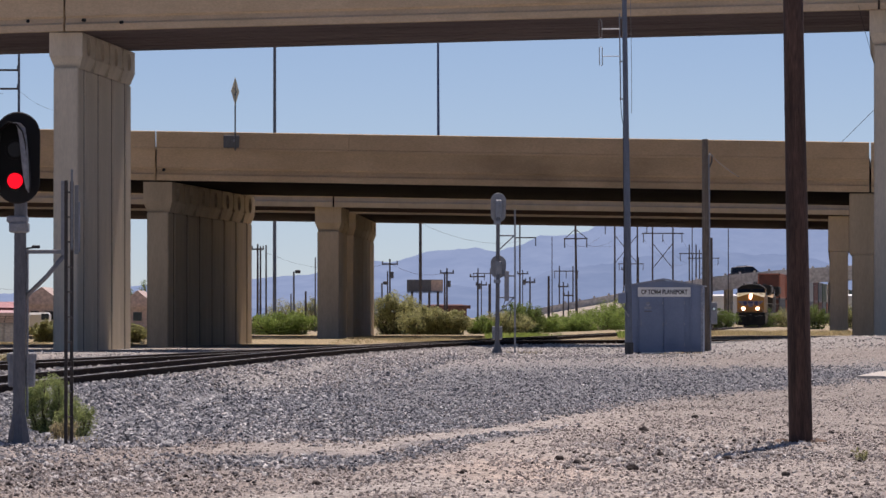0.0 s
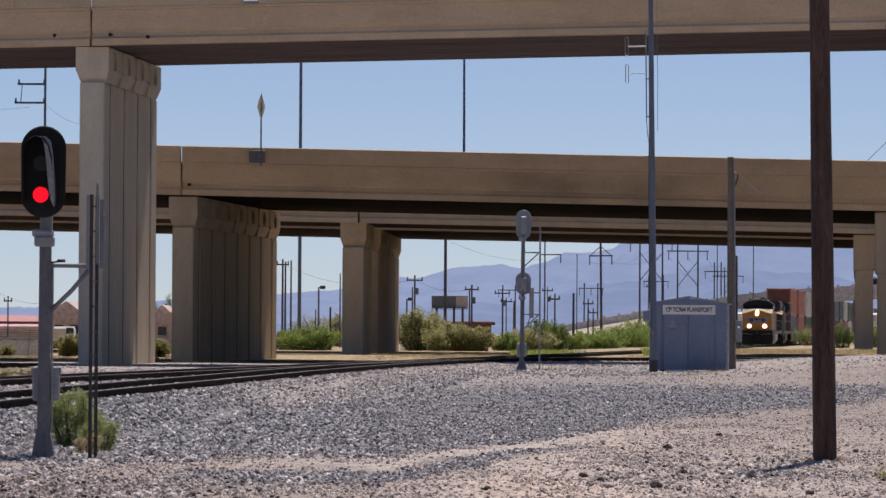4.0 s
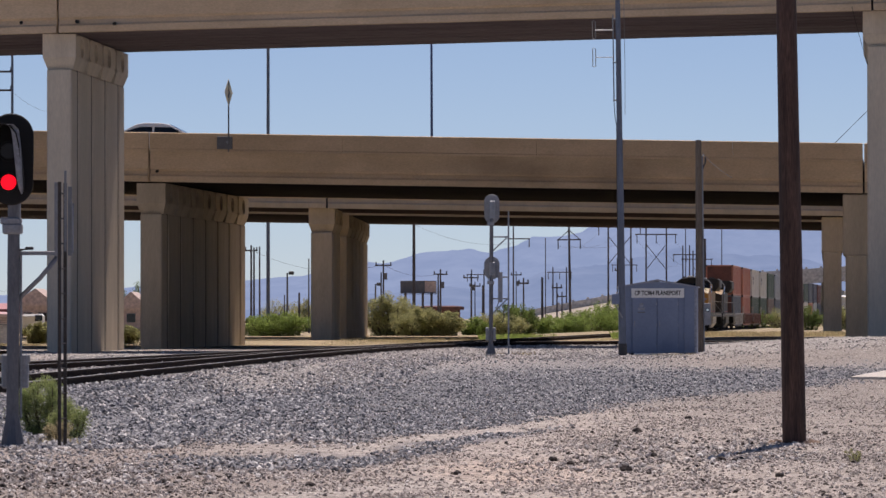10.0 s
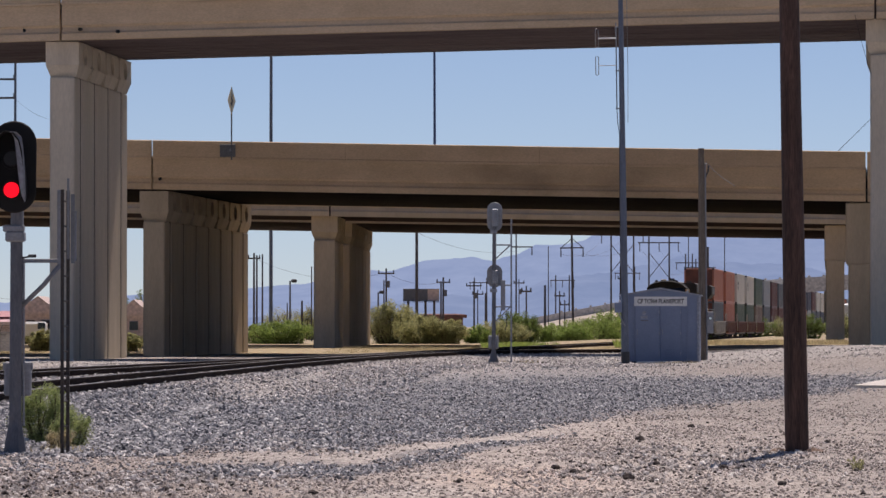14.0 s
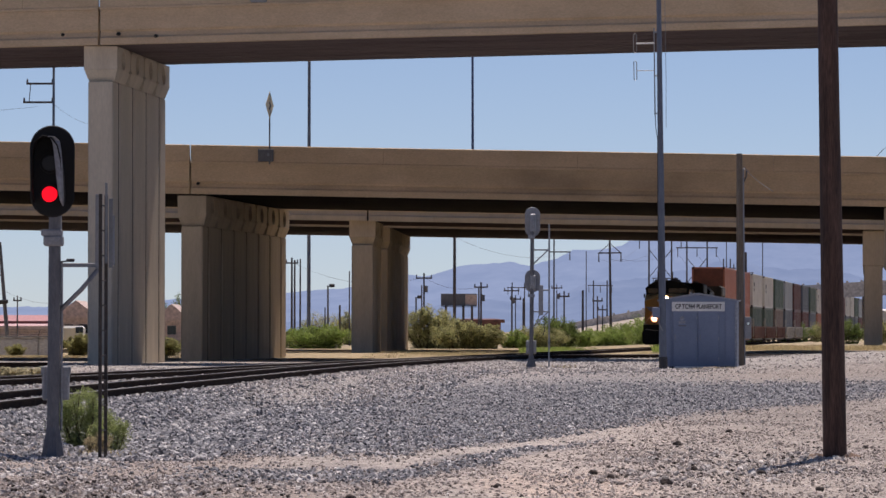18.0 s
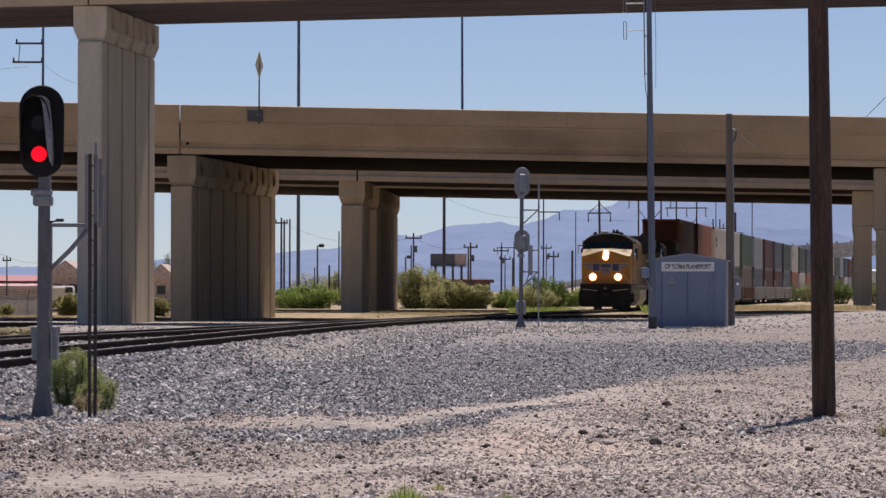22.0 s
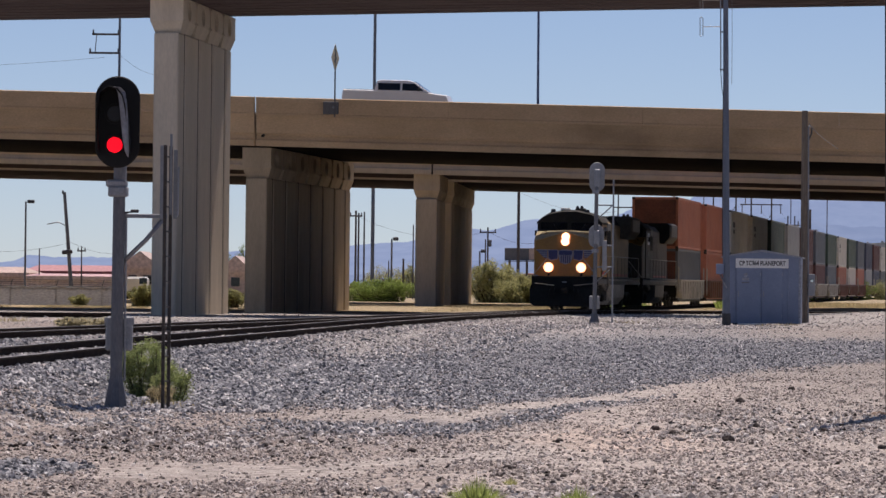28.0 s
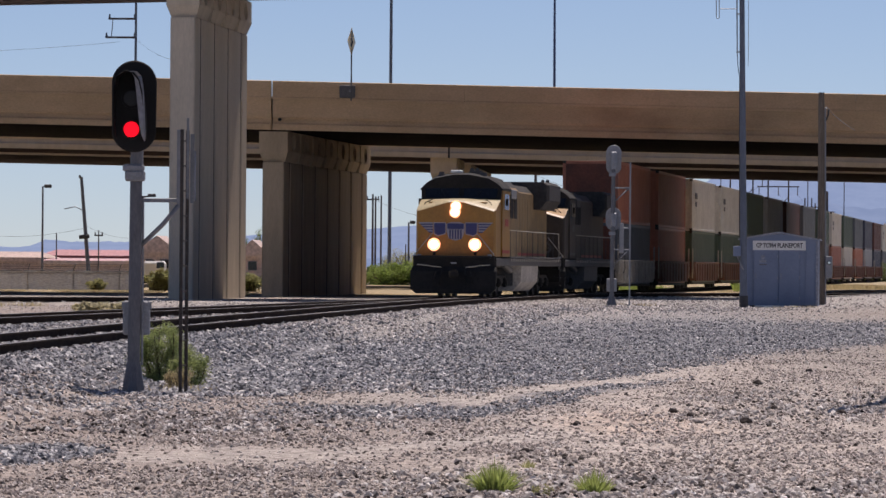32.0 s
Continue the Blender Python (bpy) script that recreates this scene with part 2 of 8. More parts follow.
BLACK = surface("signal_black", (0.003, 0.003, 0.0035, 1), (0.006, 0.006, 0.0065, 1), 0.8, scale=3, fine=20, bump=0.05)
RED_LENS = glow("red_lens", (1.0, 0.002, 0.012, 1), 1.15)
DARK_LENS = surface("unlit_lens", (0.006, 0.007, 0.008, 1), None, 0.5, bump=0)
HUT_BLUE = surface("hut_blue_grey_paint", (0.20, 0.245, 0.352, 1), (0.165, 0.205, 0.30, 1), 0.55, 0.1, scale=1.2, fine=18, mix=0.8, grain=0.06, bump=0.1)
HUT_ROOF = surface("hut_roof_metal", (0.30, 0.32, 0.37, 1), (0.25, 0.265, 0.31, 1), 0.5, 0.4, scale=1.5, fine=18, bump=0.1)
WHITE = surface("white_paint", (0.80, 0.80, 0.78, 1), (0.7, 0.7, 0.68, 1), 0.6, scale=2, fine=20, mix=0.6, grain=0.06, bump=0.05)
LETTER = surface("black_letter_paint", (0.012, 0.012, 0.014, 1), None, 0.6, bump=0)
RAIL = surface("rusty_rail_steel", (0.04, 0.027, 0.021, 1), (0.018, 0.013, 0.011, 1), 1.0, 0.0, scale=2, fine=30, mix=1.0, grain=0.4)
RAIL_TOP = surface("worn_rail_head", (0.26, 0.24, 0.225, 1), (0.15, 0.135, 0.125, 1), 0.5, 0.3, scale=3, fine=30, bump=0.05)
for _m, _gloss in ((RAIL, 0.12), (RAIL_TOP, 0.3), (CONCRETE_TAN, 0.15), (CONCRETE_GREY, 0.1), (CONCRETE_PALE, 0.15), (CONCRETE_DARK, 0.05), (CONCRETE_SHADE_BROWN, 0.03), (CONCRETE_SHADE_BLACK, 0.02)):
    _m.node_tree.nodes["Principled BSDF"].inputs["Specular IOR Level"].default_value = _gloss
TIE = surface("old_tie_wood", (0.10, 0.08, 0.065, 1), (0.055, 0.042, 0.035, 1), 0.9, scale=3, fine=25, vary=0.25, stretch=(1, 1, 1))


# ---- how deep the place lies behind the tracks ----
def deep(k):
    """Sets a thing k times as far off along the lines of sight, and as much larger."""
    e = Vector(EYE)
    return Matrix.Translation(e) @ Matrix.Scale(k, 4) @ Matrix.Translation(-e)


def depth_of(y):
    return 1.08 if 230 <= y < 296 else 1.2 if 296 <= y < 375 else 1.15 if 375 <= y < 410 else 1.0


DEEP_A, DEEP_B, DEEP_C = 1.10, 1.06, 1.20

# ---- tracks' lines and the lie of the land ----
def main_x(y):
    """The main track's centre line: straight, slanting gently across the view."""
    return -22.7 + 0.1132 * y


BRANCH = [(-14.0, 20.0), (-9.0, 40.0), (-8.35, 63.0), (-7.5, 85.0), (-6.2, 110.0), (-4.75, 138.0), (-2.6, 168.0), (0.6, 196.0), (5.0, 210.5), (12.0, 216.4), (24.0, 218.2), (45.0, 218.7), (90.0, 219.0)]
SIDING = [(-90.0, 132.0), (-45.0, 143.0), (-28.0, 148.0), (-19.5, 152.0), (-14.9, 155.5)]


def smooth_line(pts, step=1.0):
    """Points along a curve through pts, about step apart."""
    out = []
    for i in range(len(pts) - 1):
        p0, p1, p2, p3 = (Vector(pts[min(max(k, 0), len(pts) - 1)]) for k in (i - 1, i, i + 1, i + 2))
        n = max(2, int((p2 - p1).length / step))
        for k in range(n):
            t = k / n
            out.append(0.5 * ((2 * p1) + (p2 - p0) * t + (2 * p0 - 5 * p1 + 4 * p2 - p3) * t * t + (3 * p1 - p0 - 3 * p2 + p3) * t ** 3))
    out.append(Vector(pts[-1]))
    return out


MAIN_LINE = [Vector((main_x(y), y)) for y in np.arange(60.0, 1301.0, 4.0)]
BRANCH_LINE = smooth_line(BRANCH)
SIDING_LINE = smooth_line(SIDING)
_near = np.array([tuple(p) for p in BRANCH_LINE + SIDING_LINE])


def bed_distance(x, y):
    """How far a spot lies from the nearest track's centre line."""
    d = abs(x - main_x(y)) / 1.0064 if y > 55 else 99.0
    return min(d, float(np.sqrt(((_near - (x, y)) ** 2).sum(1).min()))) if y < 300 and abs(x) < 100 else d


def land(x, y):
    """Height of the bare ground."""
    z = 0.30 * smoothstep(62, 150, y)
    z += 0.50 * smoothstep(7, 17, x) * smoothstep(95, 160, y) * (1 - 0.5 * smoothstep(170, 206, y))
    z += 0.03 * noise.noise((x * 0.22, y * 0.1, 0.3)) + 0.012 * noise.noise((x * 0.9, y * 0.5, 4.1))
    if y > 45:
        z -= 0.10 * math.exp(-((x + 0.5) / 3.5) ** 2) * smoothstep(60, 80, y) * (1 - smoothstep(100, 140, y))
        z += 0.08 * math.exp(-((y - 173 - 6 * smoothstep(3, 9, x)) / 5.0) ** 2) * smoothstep(0.0, 2.5, x)
    z -= 0.22 * smoothstep(135, 172, y) * (1 - smoothstep(-6.0, -3.0, x - main_x(y))) * (1 - smoothstep(250, 290, y))
    return z - 0.15 * smoothstep(250, 290, y)


RAIL_TOP_Z = 0.50
BED_Z = 0.335


def ground_z(x, y):
    z = land(x, y)
    if y < 1300:
        d = bed_distance(x, y)
        if d < 6:
            bed = BED_Z + 0.02 * noise.noise((x * 2, y * 2, 1)) - 0.24 * max(0.0, d - 1.7)
            z = BED_Z + 0.012 * noise.noise((x * 2, y * 0.7, 6)) if d < 1.5 else max(z, bed) if z < BED_Z else z + (BED_Z - z) * (1 - smoothstep(1.6, 3.2, d))
    return z


def ground_surface():
    """Tan desert dirt that gives way to blue-grey ballast along the tracks and in the middle of the yard."""
    mt = bpy.data.materials.new("gravel_and_dirt")
    mt.use_nodes = True
    nt = mt.node_tree
    n, l = nt.nodes, nt.links
    bsdf = n["Principled BSDF"]
    bsdf.inputs["Roughness"].default_value = 0.95
    co = n.new("ShaderNodeTexCoord")
    sep = n.new("ShaderNodeSeparateXYZ")
    l.new(co.outputs["Object"], sep.inputs[0])

    def noise_at(scale, detail=4, rough=0.6, stretch=(1, 1, 1)):
        mp = n.new("ShaderNodeMapping")
        mp.inputs["Scale"].default_value = stretch
        l.new(co.outputs["Object"], mp.inputs["Vector"])
        t = n.new("ShaderNodeTexNoise")
        t.inputs["Scale"].default_value, t.inputs["Detail"].default_value, t.inputs["Roughness"].default_value = scale, detail, rough
        l.new(mp.outputs[0], t.inputs["Vector"])
        return t.outputs[0]

    def calc(op, a, b=None, c=None):
        m = n.new("ShaderNodeMath")
        m.operation = op
        for i, v in enumerate((a, b, c)):
            if v is None:
                continue
            if isinstance(v, (int, float)):
                m.inputs[i].default_value = v
            else:
                l.new(v, m.inputs[i])
        return m.outputs[0]

    def span(v, a, b, lo=0.0, hi=1.0):
        m = n.new("ShaderNodeMapRange")
        m.interpolation_type = "SMOOTHSTEP"
        m.inputs["From Min"].default_value, m.inputs["From Max"].default_value = a, b
        m.inputs["To Min"].default_value, m.inputs["To Max"].default_value = lo, hi
        l.new(v, m.inputs["Value"])
        return m.outputs[0]

    def blend(f, a, b, kind="MIX"):
        m = n.new("ShaderNodeMix")
        m.data_type, m.blend_type = "RGBA", kind
        for k, v in (("Factor", f), ("A", a), ("B", b)):
            if isinstance(v, (int, float, tuple)):
                m.inputs[k].default_value = v
            else:
                l.new(v, m.inputs[k])
        return m.outputs["Result"]

    patch = noise_at(0.16, 5, 0.65, (1, 0.45, 1))
    mid = noise_at(1.1, 5, 0.7)
    fine = noise_at(14, 4, 0.75)
    grit = n.new("ShaderNodeTexVoronoi")
    grit.inputs["Scale"].default_value = 24
    l.new(co.outputs["Object"], grit.inputs["Vector"])
    x, y = sep.outputs[0], sep.outputs[1]
    # a worn lane crosses the yard; ballast lies beyond it and in a strip before it
    wob = calc("ADD", calc("MULTIPLY", calc("SUBTRACT", patch, 0.5), 17.0), calc("MULTIPLY", calc("SUBTRACT", mid, 0.5), 7.0))
    lane_y = calc("SUBTRACT", calc("MULTIPLY_ADD", calc("MAXIMUM", calc("ADD", x, 0.9), 0.0), 5.9, 56.3), calc("MULTIPLY", calc("MAXIMUM", calc("SUBTRACT", x, 3.0), 0.0), 2.6))
    edge = calc("ADD", calc("SUBTRACT", y, lane_y), wob)
    lane_two = calc("MULTIPLY_ADD", calc("MAXIMUM", calc("ADD", x, 2.0), 0.0), 3.2, 38.8)
    edge_two = calc("ADD", calc("SUBTRACT", y, lane_two), calc("MULTIPLY", wob, 0.5))

    def window(v, a, b, c, d):
        return calc("MULTIPLY", span(v, a, b), calc("SUBTRACT", 1.0, span(v, c, d)))

    def spot(cx, cy, rx, ry):
        dx = calc("MULTIPLY", calc("SUBTRACT", x, cx), 1.0 / rx)
        dy = calc("MULTIPLY", calc("SUBTRACT", y, cy), 1.0 / ry)
        d = calc("ADD", calc("ADD", calc("MULTIPLY", dx, dx), calc("MULTIPLY", dy, dy)), calc("MULTIPLY", calc("SUBTRACT", mid, 0.5), 2.2))
        return calc("SUBTRACT", 1.0, span(d, 0.35, 1.15))

    ballast = calc("MULTIPLY", span(edge, 0.5, 7.5), calc("SUBTRACT", 1.0, span(calc("ADD", y, calc("MULTIPLY", patch, 50.0)), 148, 185)))
    ballast = calc("MULTIPLY", ballast, calc("SUBTRACT", 1.0, calc("MULTIPLY", span(x, 3.5, 9.0), span(calc("ADD", y, calc("MULTIPLY", mid, 16.0)), 122, 142))))
    near_band = calc("MULTIPLY", window(edge, -8.5, -5.5, -4.0, -1.5), window(x, -3.8, -2.2, 0.4, 2.4))
    lane = calc("MULTIPLY", window(edge, -4.0, -1.5, 0.8, 4.0), window(x, -3.6, -1.8, 0.6, 3.2))
    lane = calc("MAXIMUM", lane, calc("MULTIPLY", window(edge_two, -2.6, -0.9, 0.5, 2.2), window(x, -4.3, -3.2, -0.6, 0.8)))
    left = calc("SUBTRACT", 1.0, span(calc("ADD", x, calc("MULTIPLY", mid, 1.5)), -5.4, -3.0))
    ballast = calc("MAXIMUM", ballast, calc("MULTIPLY", near_band, 0.8))
    ballast = calc("MAXIMUM", ballast, calc("MULTIPLY", left, calc("MULTIPLY", window(y, 59.0, 67.0, 116.0, 130.0), 0.85)))
    ballast = calc("MAXIMUM", ballast, calc("MULTIPLY", spot(-4.7, 38.5, 0.9, 2.6), 0.85))
    off_main = calc("SUBTRACT", calc("MULTIPLY_ADD", y, 0.1132, -22.7), x)
    ballast = calc("MULTIPLY", ballast, calc("SUBTRACT", 1.0, calc("MULTIPLY", span(calc("ADD", y, calc("MULTIPLY", mid, 8.0)), 114, 126), span(off_main, 1.6, 3.2))))
    beside = calc("SUBTRACT", x, calc("MULTIPLY_ADD", y, 0.059, -12.5))
    coarse_bed = calc("MULTIPLY", calc("SUBTRACT", 1.0, span(beside, 3.0, 6.0)), span(y, 84, 106))
    grey = blend(span(mid, 0.35, 0.7), (0.155, 0.155, 0.166, 1), (0.25, 0.245, 0.248, 1))
    grey = blend(calc("MULTIPLY", window(calc("ADD", y, calc("MULTIPLY", calc("SUBTRACT", patch, 0.5), 40.0)), 114, 126, 140, 152), span(x, -2.5, 0.0)), grey, (0.275, 0.262, 0.256, 1))
    grey = blend(coarse_bed, grey, (0.33, 0.305, 0.28, 1))
    tan = blend(span(mid, 0.35, 0.7), (0.39, 0.333, 0.285, 1), (0.495, 0.437, 0.387, 1))
    tan = blend(span(patch, 0.4, 0.7), tan, (0.47, 0.405, 0.355, 1))
    tan = blend(calc("MULTIPLY", calc("SUBTRACT", 1.0, span(x, -2.5, 0.5)), calc("SUBTRACT", 1.0, span(patch, 0.52, 0.72))), tan, (0.33, 0.278, 0.24, 1))
    tan = blend(calc("MULTIPLY", spot(0.9, 48.0, 1.1, 4.5), 0.55), tan, (0.54, 0.425, 0.34, 1))
    tan = blend(calc("MULTIPLY", spot(-4.0, 47.0, 1.5, 3.6), 0.8), tan, (0.185, 0.142, 0.118, 1))
    tan = blend(calc("MULTIPLY", lane, 0.5), tan, (0.45, 0.412, 0.372, 1))
    tan = blend(calc("MULTIPLY", span(x, 1.5, 5.0), span(y, 58, 90, 0.45, 1.0)), tan, (0.315, 0.274, 0.24, 1))
    tan = blend(span(y, 135, 170), tan, (0.375, 0.345, 0.315, 1))
    tan = blend(span(y, 236, 254), tan, (0.40, 0.31, 0.175, 1))
    tan = blend(calc("MULTIPLY", span(y, 330, 420), 1.0), tan, (0.40, 0.32, 0.20, 1))
    col = blend(calc("MULTIPLY", ballast, span(mid, 0.2, 0.55, 0.72, 1.0)), tan, grey)
    speck = span(fine, 0.38, 0.68, 0.72, 1.25)
    stones = span(grit.outputs["Color"], 0.15, 0.85, 0.45, 1.5)
    coarse = n.new("ShaderNodeTexVoronoi")
    coarse.inputs["Scale"].default_value = 9
    l.new(co.outputs["Object"], coarse.inputs["Vector"])
    lumps = span(coarse.outputs["Color"], 0.2, 0.8, 0.7, 1.28)
    col = blend(1.0, col, speck, "MULTIPLY")
    col = blend(calc("MULTIPLY_ADD", ballast, 0.5, 0.5), col, stones, "MULTIPLY")
    col = blend(0.8, col, lumps, "MULTIPLY")
    l.new(col, bsdf.inputs["Base Color"])
    bp = n.new("ShaderNodeBump")
    bp.inputs["Strength"].default_value, bp.inputs["Distance"].default_value = 0.6, 0.02
    l.new(calc("ADD", grit.outputs["Distance"], fine), bp.inputs["Height"])
    l.new(bp.outputs[0], bsdf.inputs["Normal"])
    return mt


GROUND = ground_surface()


def build_ground():
    xs = sorted({round(v, 2) for v in [*np.arange(-24, 24.1, 0.6), *np.arange(-60, -24, 3), *np.arange(27, 70, 3), *(70 * 1.35 ** k for k in range(14)), *(-60 * 1.35 ** k for k in range(1, 15))]})
    ys = [*np.arange(-80, 20, 10.0), *np.arange(20, 130, 0.9), *np.arange(130, 260, 1.5), *np.arange(260, 420, 5), *(420 * 1.16 ** k for k in range(1, 17))]
    g = Geo()
    vs = [(x, y, ground_z(x, y)) for y in ys for x in xs]
    nx = len(xs)
    g.add(vs, [(j * nx + i, j * nx + i + 1, (j + 1) * nx + i + 1, (j + 1) * nx + i) for j in range(len(ys) - 1) for i in range(nx - 1)], True)
    ob = solid("ground", g, GROUND, "tan desert dirt and blue-grey gravel ground", "ground", kind="structure")
    return ob


build_ground()


# ---- rails and ties ----
def lay_track(name, line, label):
    track = thing(name, label, "railway track", kind="structure")
    sideways = []
    for i, p in enumerate(line):
        d = (line[min(i + 1, len(line) - 1)] - line[max(i - 1, 0)]).normalized()
        sideways.append(Vector((d.y, -d.x)))
    top = RAIL_TOP_Z
    body = [(-0.07, top - 0.17), (0.07, top - 0.17), (0.07, top - 0.155), (0.012, top - 0.135), (0.012, top - 0.045), (0.037, top - 0.035), (0.037, top - 0.006), (-0.037, top - 0.006), (-0.037, top - 0.035), (-0.012, top - 0.045), (-0.012, top - 0.135), (-0.07, top - 0.155)]
    head = [(-0.036, top - 0.006), (0.036, top - 0.006), (0.03, top), (-0.03, top)]
    for side in (-0.755, 0.755):
        for nm, outline, mt in (("rail", body, RAIL), ("rail_head", head, RAIL_TOP)):
            g, n = Geo(), len(outline)
            vs = [(p.x + s.x * (side + a), p.y + s.y * (side + a), b) for p, s in zip(line, sideways) for a, b in outline]
            g.add(vs, [(i * n + k, i * n + (k + 1) % n, (i + 1) * n + (k + 1) % n, (i + 1) * n + k) for i in range(len(line) - 1) for k in range(n)])
            part(nm, g, mt, track)
    return track


MAIN_TRACK = lay_track("railway_track", MAIN_LINE, "straight main railway track on grey ballast")
BRANCH_TRACK = lay_track("railway_track", BRANCH_LINE, "curving branch railway track on grey ballast")
SIDING_TRACK = lay_track("railway_track", SIDING_LINE, "rusty siding track on sandy ground")


# ---- overpasses ----
def overpass(name, label, origin, slant, grade, z_bottom, width, beams, gaps, reach=(-190, 200), edge_mt=None, beam_mt=None, k=1.0):
    """A beam bridge. origin: (x, y) of the front edge where its underside is at z_bottom; slant: dy/dx; grade: dz/dx."""
    bridge = thing(name, label, "overpass", deep(k), kind="structure")
    edge_mt = edge_mt or CONCRETE_TAN
    along = Vector((1, slant, grade))
    across = Vector((-slant, 1, 0)).normalized()
    o = Vector((*origin, z_bottom))

    def place(x):
        p = o + along * x
        return Matrix(((1, across.x, 0, p.x), (0, across.y, 0, p.y), (0, 0, 1, p.z), (0, 0, 0, 1)))

    fascia = [(0.0, 0.0), (0.0, 0.26), (0.10, 0.34), (0.16, 0.52), (0.06, 0.60), (0.06, 1.40), (0.30, 1.40), (0.48, 1.40), (0.48, 0.0)]
    cuts = [reach[0], *gaps, reach[1]]
    for a, b in zip(cuts, cuts[1:]):
        part("edge_beam", Geo().prism(fascia, [place(a + 0.045), place(b - 0.045)]), edge_mt, bridge)
        rail = [(-0.06, 1.404), (-0.06, 1.50), (-0.02, 1.53), (0.0, 2.24), (0.05, 2.27), (0.20, 2.27), (0.24, 2.24), (0.30, 1.6), (0.34, 1.404)]
        x = a + 0.03
        while x < b - 0.1:
            e = min(b - 0.03, x + 8.9)
            if abs(x) < 60:
                part("parapet", Geo().prism(rail, [place(x), place(e - 0.012)]), CONCRETE_TAN, bridge)
            x = e
        back = [(width - q, z) for q, z in rail]
        for lo, hi in ((reach[0], -60), (60, reach[1])):
            s, e = max(a, lo), min(b, hi)
            if e - s > 1:
                part("parapet", Geo().prism(rail, [place(s), place(e)]), CONCRETE_TAN, bridge)
        part("parapet", Geo().prism(back, [place(a + 0.03), place(b - 0.03)]), CONCRETE_TAN, bridge)
        w = (width - 1.03) / beams
        beam = [(0.02, 0.03), (w - 0.34, 0.03), (w - 0.28, 0.12), (w - 0.28, 0.34), (w - 0.40, 0.46), (w - 0.40, 1.1), (w - 0.02, 1.2), (w - 0.02, 1.28), (-0.01, 1.28), (-0.01, 1.2), (0.08, 1.1), (0.08, 0.46), (-0.04, 0.34), (-0.04, 0.12)]
        for k in range(beams):
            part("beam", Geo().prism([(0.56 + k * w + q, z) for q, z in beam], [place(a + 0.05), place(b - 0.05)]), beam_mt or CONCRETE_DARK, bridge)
        part("deck", Geo().prism([(0.32, 1.41), (width - 0.32, 1.41), (width - 0.32, 1.55), (0.32, 1.55)], [place(a + 0.02), place(b - 0.02)]), ROAD, bridge)
    return place


def oval_capital(w, d, h):
    """A pier head that flares over its column, with a tall oval hole sunk into its broad side."""
    g = Geo()
    zs = h * 0.34
    foot = [(-w / 2 + 0.16, -d / 2 + 0.3), (w / 2 - 0.16, -d / 2 + 0.3), (w / 2 - 0.16, d / 2 - 0.3), (-w / 2 + 0.16, d / 2 - 0.3)]
    head = [(-w / 2, -d / 2), (w / 2, -d / 2), (w / 2, d / 2), (-w / 2, d / 2)]
    vs = [(x, y, 0) for x, y in foot] + [(x, y, zs) for x, y in head] + [(x, y, h) for x, y in head]
    g.add(vs, [(3, 2, 1, 0), (8, 9, 10, 11), (0, 1, 5, 4), (1, 2, 6, 5), (2, 3, 7, 6), (3, 0, 4, 7), (4, 5, 9, 8), (6, 7, 11, 10), (7, 4, 8, 11)])
    n = 20
    zc, a, b = (zs + h) / 2 - 0.02, d * 0.15, (h - zs) * 0.42
    rim, ring, deep = [], [], []
    for k in range(n):
        c, s = math.cos(2 * math.pi * k / n), math.sin(2 * math.pi * k / n)
        q = max(abs(c), abs(s))
        rim.append((w / 2, d / 2 * c / q, (zs + h) / 2 + (h - zs) / 2 * s / q))
        ring.append((w / 2, a * c, zc + b * s))
        deep.append((w / 2 - 0.5, a * c, zc + b * s))
    g.add(rim + ring + deep, [(k, (k + 1) % n, n + (k + 1) % n, n + k) for k in range(n)] + [(n + k, n + (k + 1) % n, 2 * n + (k + 1) % n, 2 * n + k) for k in range(n)] + [tuple(2 * n + k for k in range(n))])
    return g


def pier(label, x, y, slant, count, pitch, z_top, w=1.0, cap_h=1.4, cap_w=1.34, sink=0.4, plain=False, mt=None, joint=0.42, k_deep=1.0):
    """A row of square-edged columns under one bridge, going away from the front edge."""
    p = thing("bridge_pier", label, "bridge pier", deep(k_deep) @ pose(x, y, ground_z(x, y)), group="bridge piers", kind="structure")
    base = ground_z(x, y)
    mt = mt or CONCRETE_GREY
    turn = -math.degrees(math.atan(slant))
    high = z_top - cap_h - base
    ends = [0.17] + [pitch * (k + 0.5) for k in range(count)] + [pitch * count - 0.17]
    for k, (y0, y1) in enumerate(zip(ends, ends[1:])):
        y0, y1 = y0 + (joint / 2 if k else 0), y1 - (joint / 2 if k < count else 0)
        cy = (y0 + y1) / 2
        low = ground_z(x + slant * cy, y + cy) - sink - base
        part("column", Geo().box((0, 0, (low + high) / 2), (w, y1 - y0, high - low), 0.05), mt, p, at=pose(slant * cy, cy, 0, 0, 0, turn))
        if k < count:
            # a black strip stands in for the deep shade of the groove
            cy = ends[k + 1]
            part("groove_shade", Geo().box((0, 0, (low + high) / 2), (w - 0.10, joint + 0.12, high - low)), GAP, p, "black strip for the shade in the groove between the shafts", at=pose(slant * cy, cy, 0, 0, 0, turn))
    for k in range(count):
        cx, cy = slant * pitch * (k + 0.5), pitch * (k + 0.5)
        part("capital", Geo().box((0, 0, cap_h / 2), (cap_w, pitch - 0.34, cap_h), 0.05) if plain else oval_capital(cap_w, pitch - 0.34, cap_h), mt, p, at=pose(cx, cy, high, 0, 0, turn))
    return p


